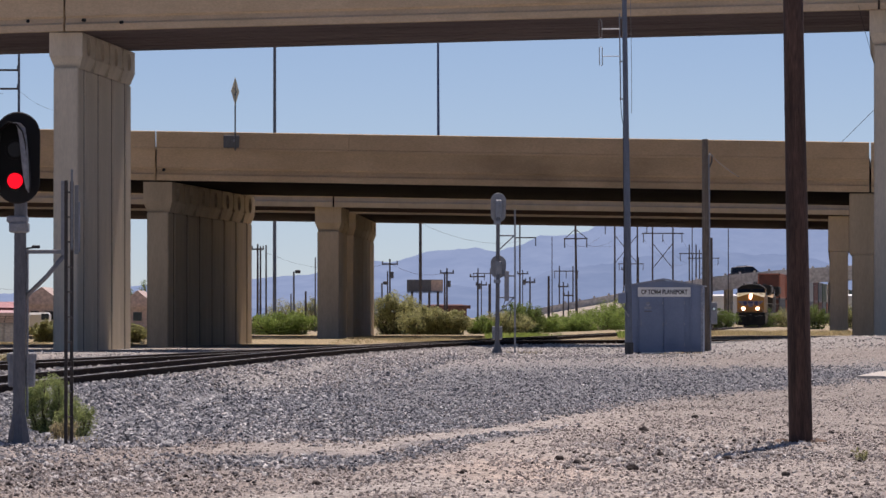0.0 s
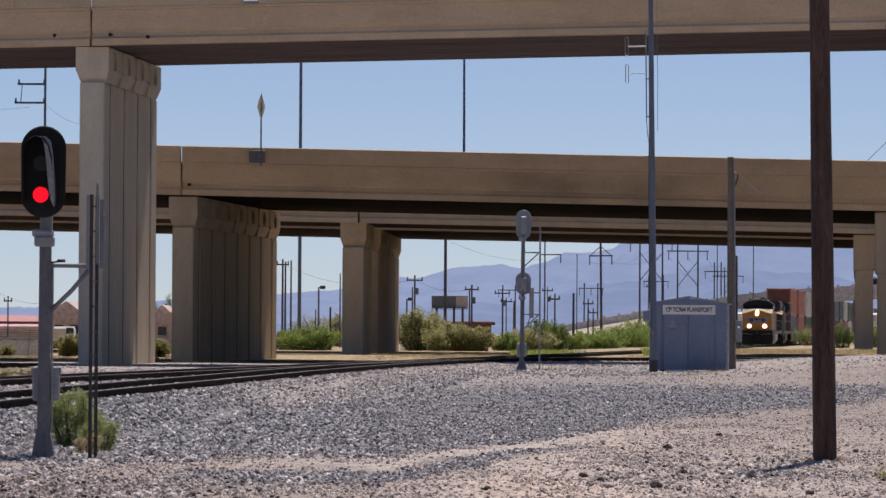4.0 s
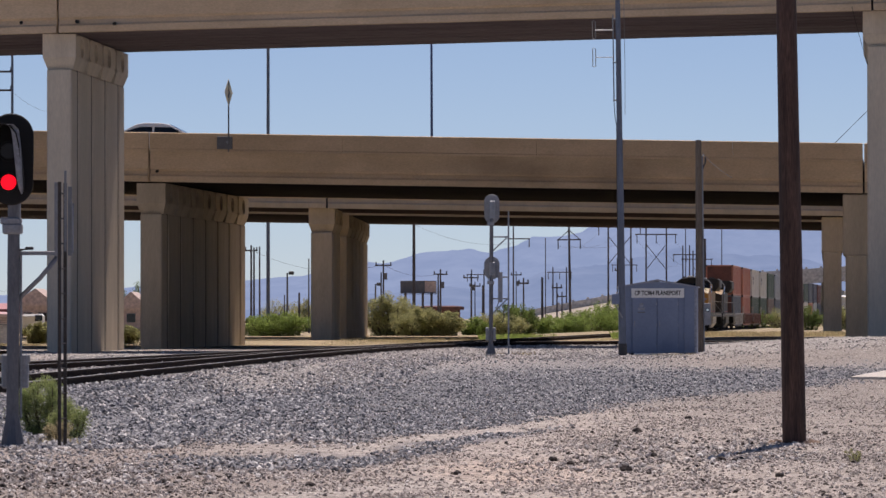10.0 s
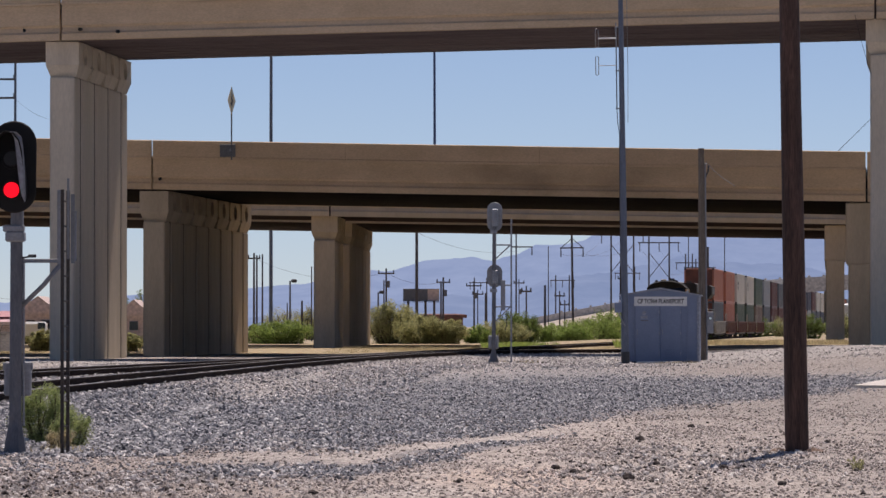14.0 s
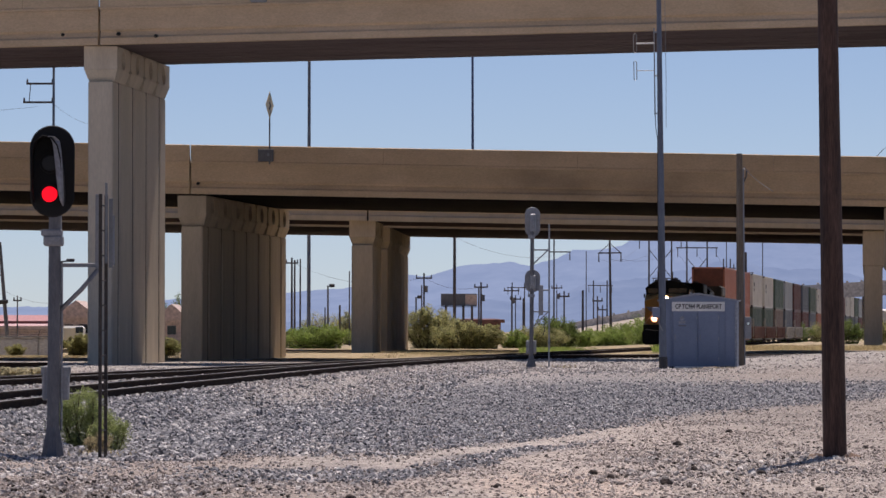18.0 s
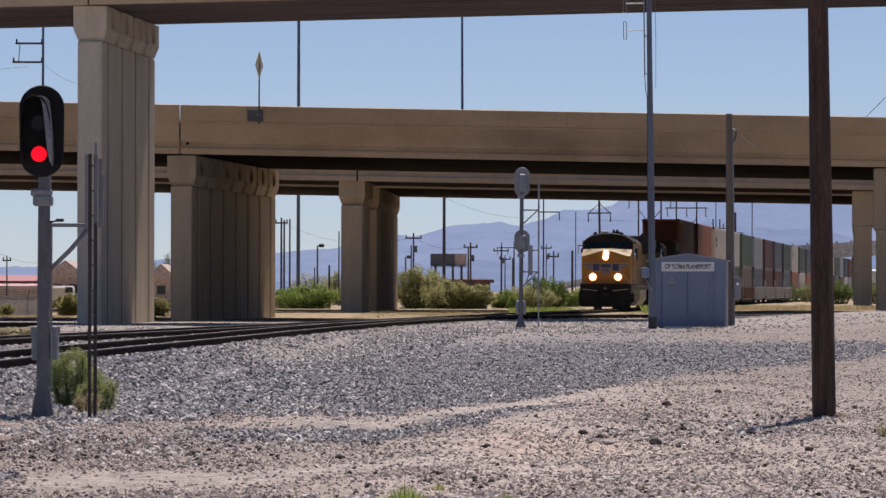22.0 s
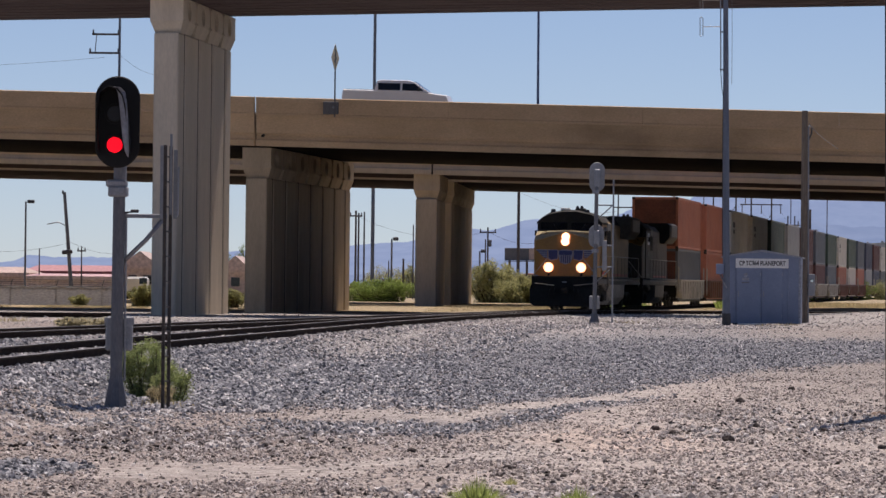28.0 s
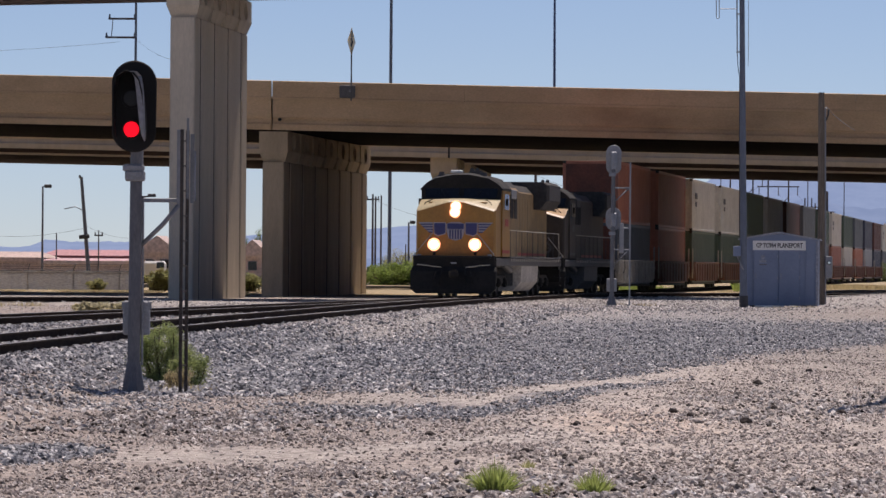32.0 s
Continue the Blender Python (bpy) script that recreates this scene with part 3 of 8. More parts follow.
# near, high bridge
A_SLANT, A_GRADE = -0.078, 0.02194
overpass("overpass", "high tan concrete overpass on fluted piers", (-15.1, 183.2), A_SLANT, A_GRADE, 12.96, 15.4, 8, (0.0, 32.24), k=DEEP_A)
pier("fluted tan concrete pier with oval holes in its heads", -15.09, 183.6, 0.078, 4, 3.7, 12.94, mt=CONCRETE_PALE, k_deep=DEEP_A)
pier("fluted tan concrete pier with oval holes in its heads", 17.51, 181.5, 0.095, 4, 3.7, 13.73, mt=CONCRETE_PALE, k_deep=DEEP_A)

# middle bridge, lower
B_SLANT, B_GRADE = -0.10, -0.01977
B_X, B_Y, B_Z = -13.25, 212.0, 7.875
overpass("overpass", "lower tan concrete overpass carrying traffic", (B_X, B_Y), B_SLANT, B_GRADE, B_Z, 28.0, 14, (0.0, 32.64), edge_mt=sooted(CONCRETE_TAN, ((3.654, 5.0), (8.666, 3.2))), beam_mt=CONCRETE_SHADE_BLACK, k=DEEP_B)
pier("broad concrete pier under the lower overpass", -13.21, 212.4, 0.10, 7, 3.95, 7.809, k_deep=DEEP_B)
pier("concrete pier with a deep head under the lower overpass", 19.1, 209.2, 0.10, 7, 3.95, 7.201, cap_h=2.8, cap_w=1.24, plain=True, k_deep=DEEP_B)

# two far bridges side by side
C_GRADE = -0.01535
for k, (y0, w, cols) in enumerate(((246.0, 12.5, 2), (262.0, 27.0, 6))):
    # these beams are coloured dark brown to carry the underside's shade
    overpass("overpass", "far grey-tan concrete overpass in shade", (-5.861 + 0.03 * (y0 - 246), y0), 0.0, C_GRADE, 7.643 + (13.29) * C_GRADE, w, 7, (0.0,), edge_mt=CONCRETE_GREY, beam_mt=CONCRETE_SHADE_BROWN, k=DEEP_C)
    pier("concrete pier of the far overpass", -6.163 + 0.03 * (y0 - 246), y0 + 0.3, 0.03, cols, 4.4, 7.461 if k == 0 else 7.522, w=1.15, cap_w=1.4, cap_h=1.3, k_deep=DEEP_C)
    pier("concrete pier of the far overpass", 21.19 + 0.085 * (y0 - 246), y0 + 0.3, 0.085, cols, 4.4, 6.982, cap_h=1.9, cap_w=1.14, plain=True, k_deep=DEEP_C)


# ---- the train, in blocks: made and keyed further down ----
TRAIN_TURN = math.degrees(math.atan2(-1.0, -0.1132))
# seconds and the leading nose's distance ahead of the eye
TRAIN_ROWS = [(0.0, 489.3), (8.0, 411.8), (16.0, 333.7), (22.0, 273.1), (27.0, 220.6), (32.0, 167.0)]


def train_pose(t_y, back, z=RAIL_TOP_Z):
    """A pose on the main track, back metres behind the nose when that is at y = t_y. Local x points along the train's way."""
    y = t_y + back / 1.0064
    return pose(main_x(y), y, z, 0, 0, TRAIN_TURN)


MOVING = []


# ---- wooden pole in the yard ----
def build_near_pole():
    x, y = 4.54, 58.4
    z = ground_z(x, y)
    pole = thing("utility_pole", "dark creosoted wooden utility pole standing in dirt", "utility pole", pose(x, y, z))
    g, n, rings = Geo(), 18, 40
    vs, fs = [], []
    for i in range(rings + 1):
        h = -0.8 + 15.0 * i / rings
        r = 0.152 - 0.0042 * h
        for k in range(n):
            a = 2 * math.pi * k / n
            rr = r * (1 + 0.02 * noise.noise((math.cos(a) * 2, math.sin(a) * 2, h * 0.3)) + 0.012 * noise.noise((math.cos(a) * 6, math.sin(a) * 6, h * 0.2)))
            vs.append((rr * math.cos(a) - 0.0166 * h, rr * math.sin(a), h))
    fs = [(i * n + k, i * n + (k + 1) % n, (i + 1) * n + (k + 1) % n, (i + 1) * n + k) for i in range(rings) for k in range(n)] + [tuple(rings * n + k for k in range(n))]
    g.add(vs, fs, True)
    part("shaft", g, WOOD_POLE, pole)
    g = Geo()
    rnd = random.Random(4)
    for k in range(22):
        a, r = rnd.uniform(0, 6.28), rnd.uniform(0.17, 0.34)
        g.cyl((r * math.cos(a), r * math.sin(a), -0.05), (r * math.cos(a), r * math.sin(a), rnd.uniform(0.01, 0.05)), rnd.uniform(0.04, 0.10), 0.02, 7)
    part("earth_collar", g, DIRT, pole)
    part("arm", Geo().box((-0.22, -0.17, 13.6), (2.6, 0.10, 0.12), 0.01), WOOD_POLE, pole)


DIRT = surface("loose_dirt", (0.42, 0.30, 0.22, 1), (0.30, 0.21, 0.155, 1), 0.95, scale=6, fine=50, grain=0.3)
build_near_pole()


# ---- signals ----
def oval_plate(w, h, t, n=28):
    """An upright plate with round ends, facing -y."""
    pts = []
    r = w / 2
    for k in range(n):
        a = 2 * math.pi * k / n
        pts.append((r * math.cos(a), (h / 2 - r) * (1 if math.sin(a) >= 0 else -1) + r * math.sin(a)))
    g = Geo()
    e = min(0.012, t / 3)
    rows = [(1.0, -t / 2 + e), (1.0, t / 2 - e), (0.97, t / 2)]
    vs = [(p[0] * s, yy, p[1] * s) for s, yy in [(0.97, -t / 2)] + rows for p in pts]
    g.add(vs, [(i * n + k, i * n + (k + 1) % n, (i + 1) * n + (k + 1) % n, (i + 1) * n + k) for i in range(3) for k in range(n)], True)
    g.add([(p[0] * 0.97, -t / 2, p[1] * 0.97) for p in pts], [tuple(range(n))])
    g.add([(p[0] * 0.97, t / 2, p[1] * 0.97) for p in pts], [tuple(range(n - 1, -1, -1))])
    return g


def visor(r, length, a0, a1, n=16):
    """A hood: part of a tube that juts out over a lens, cut back towards its foot."""
    g, vs = Geo(), []
    for k in range(n + 1):
        a = radians(a0 + (a1 - a0) * k / n)
        cut = length * (0.45 + 0.55 * (0.5 + 0.5 * math.sin(a)))
        for rr, yy in ((r, 0), (r, -cut), (r - 0.006, -cut), (r - 0.006, 0)):
            vs.append((rr * math.cos(a), yy, rr * math.sin(a)))
    g.add(vs, [(k * 4 + j, k * 4 + (j + 1) % 4, k * 4 + 4 + (j + 1) % 4, k * 4 + 4 + j) for k in range(n) for j in range(4)], True)
    return g


def ladder(parent, x, y, top, skew, width=0.38, material=None, r=0.02):
    mt = material or ALU
    a, b = Vector((x - skew / 2, y - width / 2, 0)), Vector((x + skew / 2, y + width / 2, 0))
    for p in (a, b):
        part("stile", Geo().box((p.x, p.y, top / 2 - 0.05), (r * 2, r * 2, top + 0.1), 0.004), mt, parent)
    h = 0.35
    while h < top - 0.1:
        part("rung", Geo().cyl((a.x, a.y, h), (b.x, b.y, h), 0.012, n=6), mt, parent)
        h += 0.31


def build_near_signal():
    x, y = -5.26, 57.1
    s = thing("railway_signal", "black two-lens railway signal showing red on a grey mast", "railway signal", pose(x, y, ground_z(x, y)))
    foot = Geo()
    n = 8
    rows = [(-0.25, 0.15), (0.0, 0.142), (0.02, 0.142), (0.42, 0.072), (0.46, 0.072)]
    vs = [(r * 1.08 * math.cos(math.pi / 8 + 2 * math.pi * k / n), r * 1.08 * math.sin(math.pi / 8 + 2 * math.pi * k / n), h) for h, r in rows for k in range(n)]
    foot.add(vs, [(i * n + k, i * n + (k + 1) % n, (i + 1) * n + (k + 1) % n, (i + 1) * n + k) for i in range(len(rows) - 1) for k in range(n)])
    part("foot", foot, STEEL_GREY, s, "dark flared steel foot")
    part("mast", Geo().cyl((0, 0, 0.3), (0.02, 0, 3.98), 0.078, 0.074, 20), STEEL_GREY, s)
    jb = part("junction_box", Geo().box((0.02, 0.13, 0.935), (0.33, 0.17, 0.43), 0.02), ALU_LIGHT, s, "grey steel junction box")
    part("lid", Geo().box((0.02, 0.22, 0.935), (0.29, 0.014, 0.38), 0.005), ALU_LIGHT, jb)
    for dx in (-0.15, 0.19):
        part("hinge", Geo().box((dx, 0.13, 1.09), (0.03, 0.08, 0.10), 0.008), ALU_LIGHT, jb)
    part("conduit", Geo().cyl((0.10, 0.02, 0.35), (0.10, 0.02, 2.45), 0.016, n=8), ALU_LIGHT, s)
    part("bracket", Geo().box((0.0, 0, 2.70), (0.24, 0.22, 0.13), 0.02).box((-0.02, 0, 2.80), (0.26, 0.2, 0.09), 0.02), ALU_LIGHT, s, "clamped cast bracket")
    part("clamp_bolt", Geo().cyl((0.05, -0.13, 2.72), (0.05, -0.10, 2.72), 0.035, n=10), GALV, s)
    part("neck", Geo().box((0.03, 0.02, 2.96), (0.13, 0.10, 0.28), 0.01), ALU, s)
    part("small_lamp", Geo().box((0.21, -0.02, 2.46), (0.10, 0.05, 0.04), 0.008).cyl((0.08, 0, 2.44), (0.18, -0.02, 2.45), 0.012, n=6), STEEL_DARK, s)
    # head
    hz = 3.56
    head = part("signal_head", oval_plate(0.56, 1.14, 0.03), BLACK, s, "black oval signal background")
    head.matrix_basis = pose(-0.005, -0.16, hz)
    part("housing", Geo().box((0, 0.13, -0.02), (0.34, 0.22, 0.80), 0.04), BLACK, head)
    for z, lit in ((0.10, False), (-0.285, True)):
        part("lens", Geo().cyl((-0.03, -0.045, z), (-0.03, -0.018, z), 0.092, 0.105, 24), RED_LENS if lit else DARK_LENS, head, "lit red lens" if lit else "unlit dark lens")
        part("lens_ring", Geo().cyl((-0.03, -0.035, z), (-0.03, 0.0, z), 0.125, 0.13, 24), BLACK, head)
    # one long hood over both lenses, its inner side lit grey
    g, vs = Geo(), []
    prof = [(0.16, -0.40, 0.30), (0.165, -0.26, 0.34), (0.15, -0.05, 0.36), (0.125, 0.16, 0.37), (0.085, 0.32, 0.37), (0.0, 0.42, 0.37), (-0.10, 0.44, 0.36), (-0.20, 0.36, 0.34), (-0.235, 0.2, 0.30), (-0.245, -0.05, 0.26), (-0.24, -0.25, 0.20), (-0.22, -0.38, 0.12)]
    for px, pz, ln in prof:
        vs += [(px, -0.01, pz), (px * 1.0 + 0.012, -ln, pz), (px * 0.97, -ln, pz - 0.012), (px * 0.95, -0.01, pz - 0.012)]
    g.add(vs, [(k * 4 + j, k * 4 + (j + 1) % 4, k * 4 + 4 + (j + 1) % 4, k * 4 + 4 + j) for k in range(len(prof) - 1) for j in range(4)], True)
    part("hood", g, HOOD, head, "long black hood over the lenses")
    # an added grey strip paints in the daylight on the hood's inner side
    lip, vs = Geo(), []
    for px, pz, wd in ((-0.03, 0.425, 0.02), (0.03, 0.42, 0.07), (0.075, 0.36, 0.10), (0.095, 0.24, 0.105), (0.11, 0.08, 0.10), (0.122, -0.08, 0.092), (0.135, -0.24, 0.08), (0.15, -0.36, 0.06), (0.165, -0.43, 0.02)):
        vs += [(px - wd / 2, -0.30, pz), (px + wd / 2, -0.385, pz), (px + wd / 2, -0.375, pz - 0.01), (px - wd / 2, -0.29, pz - 0.01)]
    lip.add(vs, [(k * 4 + j, k * 4 + (j + 1) % 4, k * 4 + 4 + (j + 1) % 4, k * 4 + 4 + j) for k in range(8) for j in range(4)], True)
    part("hood_sheen", lip, HOOD_LIT, head, "curved grey strip standing for the hood's lit inner side")
    # ladder and its guard
    lx = 0.6171
    ladder(s, lx, 0.0, 3.28, 0.038, 0.40, LADDER_STEEL, 0.021)
    part("brace", Geo().box((lx / 2 + 0.02, 0.02, 2.40), (lx - 0.06, 0.045, 0.05), 0.006), ALU, s)
    part("brace", Geo().tube([(0.06, 0.02, 1.82), (0.05 + lx * 0.48, 0.02, 2.10), (lx - 0.05, 0.02, 2.37)], 0.032, 6), ALU, s)
    guard = part("ladder_guard", Geo().box((lx - 0.055, -0.02, 2.82), (0.085, 0.012, 0.92), 0.003), ALU_LIGHT, s, "flat grey guard plates at the ladder's top")
    part("plate", Geo().box((lx + 0.045, -0.12, 2.92), (0.03, 0.014, 1.0), 0.003), ALU, guard)
    part("plate", Geo().box((lx + 0.085, 0.10, 2.80), (0.05, 0.012, 0.86), 0.003), ALU, guard)
    part("rod", Geo().cyl((lx + 0.125, 0.05, 2.40), (lx + 0.125, 0.05, 3.02), 0.012, n=6), GALV, guard)


STEEL_GREY = surface("weathered_grey_mast", (0.17, 0.175, 0.19, 1), (0.115, 0.12, 0.135, 1), 0.6, 0.3, scale=5, fine=30, mix=0.9, grain=0.15, bump=0.15, stretch=(2, 2, 0.5))
LADDER_STEEL = surface("rusty_ladder_steel", (0.07, 0.06, 0.055, 1), (0.04, 0.032, 0.028, 1), 0.7, 0.3, scale=5, fine=30)
ALU_LIGHT = surface("light_grey_casting", (0.31, 0.32, 0.34, 1), (0.24, 0.25, 0.27, 1), 0.6, 0.3, scale=6, fine=30, mix=0.8, grain=0.12, bump=0.15)
HOOD_LIT = surface("hood_lit_grey", (0.26, 0.275, 0.31, 1), (0.20, 0.21, 0.24, 1), 0.6, 0.0, scale=3, fine=20, bump=0.05)
HOOD = surface("hood_inside", (0.004, 0.004, 0.005, 1), (0.006, 0.006, 0.007, 1), 0.7, 0.1, scale=3, fine=20, bump=0.05)
build_near_signal()


def build_far_signal():
    x, y = 1.886, 160.0
    s = thing("railway_signal", "two-headed grey railway signal seen from its back", "railway signal", pose(x, y, ground_z(x, y)))
    part("foot", Geo().cyl((0, 0, -0.2), (0, 0, 0.12), 0.20, 0.17, 12).cyl((0, 0, 0.12), (0, 0, 0.4), 0.15, 0.08, 12), STEEL_GREY, s)
    part("mast", Geo().cyl((0, 0, 0.1), (0.03, 0, 4.85), 0.075, 0.068, 14), STEEL_GREY, s)
    for z, h in ((5.08, 1.02), (3.02, 0.80)):
        head = part("signal_head", oval_plate(0.54, h, 0.03), ALU_LIGHT, s, "pale grey back of an oval signal background")
        head.matrix_basis = pose(0.04, 0.14, z)
        part("housing", Geo().box((0.01, -0.12, -0.04), (0.22, 0.18, h * 0.62), 0.03).box((-0.02, -0.22, -0.05), (0.12, 0.05, h * 0.3), 0.015), GALV, head)
        part("hood", visor(0.12, 0.28, 0, 200), BLACK, head, at=pose(0, 0.02, -0.1, 0, 0, 180))
    for z in (4.5, 2.45):
        part("collar", Geo().cyl((0, 0, z), (0, 0, z + 0.12), 0.12, n=12), GALV, s)
    box = part("junction_box", Geo().box((0.0, 0.14, 0.72), (0.36, 0.2, 0.46), 0.02), ALU_LIGHT, s, "grey junction box")
    part("lid", Geo().box((0, 0.03, 0.72), (0.30, 0.02, 0.4), 0.005), ALU_LIGHT, box)
    lx = 0.619
    ladder(s, lx, 0.1, 5.0, 0.03, 0.40, GALV, 0.018)
    for z in (4.10, 2.70, 1.95):
        part("brace", Geo().box((lx / 2, 0.05, z), (lx, 0.05, 0.05), 0.005), GALV, s)
    part("brace", Geo().tube([(0.08, 0.05, 3.62), (lx - 0.05, 0.05, 4.08)], 0.025, 6), GALV, s)
    part("brace", Geo().tube([(0.08, 0.05, 1.45), (lx - 0.05, 0.05, 1.93)], 0.025, 6), GALV, s)
    part("cable_tray", Geo().box((0.33, 0.0, 2.35), (0.16, 0.05, 1.05), 0.01), ALU_LIGHT, s)
    part("cable", Geo().tube([(0.28, 0, 1.85), (0.20, 0, 1.6), (0.44, 0, 1.72), (0.46, 0, 1.3), (0.40, 0, 1.12)], 0.018, 6), STEEL_DARK, s)


build_far_signal()


# ---- signal hut with its mast ----
def bars_text(text, size, material, parent, at):
    cu = bpy.data.curves.new("lettering", "FONT")
    cu.body, cu.size, cu.align_x, cu.align_y, cu.extrude, cu.offset = text, size, "CENTER", "CENTER", 0.002, 0.005
    ob = new("lettering_curve", cu)
    bpy.context.view_layer.update()
    me = bpy.data.meshes.new_from_object(ob.evaluated_get(bpy.context.evaluated_depsgraph_get()))
    bpy.data.objects.remove(ob)
    bpy.data.curves.remove(cu)
    me.materials.clear()
    me.materials.append(material)
    lt = part("lettering", me, material, parent, "black capital lettering")
    lt.matrix_basis = at
    return lt


def build_hut():
    w, d, eave, peak = 2.70, 2.2, 2.40, 2.62
    cx, cy = 7.772, 160.0 + 1.1
    z = ground_z(cx, cy - 1.0) - 0.02
    h = thing("signal_hut", "blue-grey steel railway signal hut with double doors", "signal hut", pose(cx, cy, z, 0, 0, -5))
    g = Geo()
    vs = [(-w / 2, 0.08), (w / 2, 0.08), (w / 2, eave), (0, peak - 0.05), (-w / 2, eave)]
    g.add([(a, s * d / 2, b) for s in (-1, 1) for a, b in vs], [(0, 1, 2, 3, 4), (9, 8, 7, 6, 5), (0, 5, 6, 1), (1, 6, 7, 2), (2, 7, 8, 3), (3, 8, 9, 4), (4, 9, 5, 0)])
    part("body", g, HUT_BLUE, h)
    roof = Geo()
    o = 0.07
    for sg in (-1, 1):
        a = [(0, peak - 0.03), (sg * (w / 2 + o), eave - 0.05), (sg * (w / 2 + o), eave + 0.0), (0, peak + 0.03)]
        roof.add([(p, s * (d / 2 + o), q) for s in (-1, 1) for p, q in a], [(0, 1, 2, 3), (7, 6, 5, 4), (0, 4, 5, 1), (1, 5, 6, 2), (2, 6, 7, 3)])
    part("roof", roof, HUT_ROOF, h)
    f = -d / 2
    for x0, x1 in ((-0.86, -0.01), (0.01, 0.74)):
        door = part("door", Geo().box(((x0 + x1) / 2, f - 0.018, 1.06), (x1 - x0, 0.03, 1.92), 0.008), HUT_BLUE, h)
        part("handle", Geo().box((x0 + 0.07, f - 0.055, 1.10), (0.03, 0.03, 0.20), 0.008), GALV, door, "chrome handle")
        for hz in (0.35, 1.05, 1.8):
            part("hinge", Geo().cyl((x1 - 0.02, f - 0.042, hz - 0.06), (x1 - 0.02, f - 0.042, hz + 0.06), 0.012, n=6), HUT_ROOF, door)
    for px in (0.93, -0.92):
        part("post", Geo().box((px, f - 0.02, 1.2), (0.03, 0.03, 2.3), 0.005), HUT_BLUE, h)
        part("skid", Geo().box((px, 0, 0.03), (0.14, d, 0.14), 0.01), STEEL_DARK, h)
    part("corner_post", Geo().box((w / 2 - 0.02, f - 0.02, 1.17), (0.09, 0.06, 2.32), 0.012), HUT_ROOF, h, "pale corner post")
    part("sill", Geo().box((-0.3, f - 0.03, 0.06), (1.0, 0.08, 0.05), 0.01), WHITE, h)
    sign = part("name_board", Geo().box((0.02, f - 0.025, 2.17), (1.84, 0.02, 0.33), 0.004), WHITE, h, "white board with black lettering")
    bars_text("CP TC964 PLANEPORT", 0.195, LETTER, sign, pose(0.02, f - 0.039, 2.165, 90, 0, 0) @ Matrix.Diagonal((0.82, 1.12, 1, 1)))
    notice = part("notice", Geo().box((-0.55, f - 0.037, 1.62), (0.24, 0.008, 0.10), 0.001), HUT_ROOF, h, "small faded notice")
    part("bar", Geo().box((-0.55, f - 0.043, 1.50), (0.26, 0.006, 0.035)), STEEL_GREY, notice)
    part("emblem", Geo().cyl((-0.55, f - 0.035, 1.76), (-0.55, f - 0.041, 1.76), 0.075, n=16), HUT_ROOF, notice)
    vent = part("vent", Geo().box((0.35, f - 0.037, 0.42), (0.34, 0.012, 0.22), 0.003), HUT_BLUE, h)
    for k in range(5):
        part("louvre", Geo().box((0.35, f - 0.048, 0.34 + 0.04 * k), (0.30, 0.014, 0.014), 0.003), HUT_BLUE, vent)


GLASSY = surface("shiny_glass_cover", (0.55, 0.57, 0.6, 1), None, 0.05, 0.9, bump=0)
build_hut()


def build_antenna():
    x, y = 6.405, 158.3
    a = thing("antenna_mast", "tall grey steel antenna mast with two dipoles", "antenna mast", pose(x, y, ground_z(x, y), 0, -0.75, 0))
    part("pole", Geo().cyl((0, 0, -0.3), (0, 0, 7.0), 0.125, 0.105, 16).cyl((0, 0, 7.0), (0, 0, 15.0), 0.10, 0.075, 16), MAST_BLUE, a)
    part("base", Geo().cyl((0, 0, -0.25), (0, 0, 0.42), 0.15, 0.15, 14), STEEL_DARK, a, "dark base sleeve")
    side = -0.1752
    part("side_pipe", Geo().cyl((side, 0, 8.75), (side, 0, 11.75), 0.022, n=6), GALV, a)
    for z in (8.8, 10.1, 11.6):
        part("clamp", Geo().box((side / 2, 0, z), (abs(side) + 0.06, 0.05, 0.05), 0.005), GALV, a)
    for z in (11.22, 10.28):
        dip = part("antenna", Geo().cyl((side, 0, z), (side - 0.62, 0, z), 0.03 if z > 11 else 0.016, n=6), WHITE, a, "folded dipole antenna on an arm")
        dx = side - 0.66
        part("loop", Geo().tube([(dx - 0.05, 0, z - 0.3), (dx - 0.05, 0, z + 0.3), (dx, 0, z + 0.33), (dx + 0.05, 0, z + 0.3), (dx + 0.05, 0, z - 0.3), (dx, 0, z - 0.33), (dx - 0.05, 0, z - 0.3)], 0.014, 6), GALV, dip)
    part("cable", Geo().tube([(0.20, 0, 8.3), (0.22, 0, 10.0), (0.21, 0, 12.0), (0.2, 0, 14.5)], 0.009, 5), GALV, a)
    part("cable", Geo().tube([(side, 0, 8.75), (side + 0.02, 0, 8.3), (-0.10, 0, 7.9), (-0.12, 0, 6.0), (-0.13, 0, 2.4)], 0.014, 5), STEEL_DARK, a)
    cab = part("cabinet", Geo().box((-0.22, -0.05, 1.95), (0.26, 0.2, 0.36), 0.015), HUT_BLUE, a, "small blue-grey box")
    part("conduit", Geo().tube([(-0.22, -0.05, 1.78), (-0.1, -0.12, 1.5), (0.0, -0.14, 1.3)], 0.02, 6), GALV, cab)


MAST_BLUE = surface("blue_grey_mast", (0.15, 0.175, 0.225, 1), (0.10, 0.12, 0.16, 1), 0.55, 0.3, scale=3, fine=20, mix=0.8, grain=0.12, bump=0.1, stretch=(2, 2, 0.4))
build_antenna()


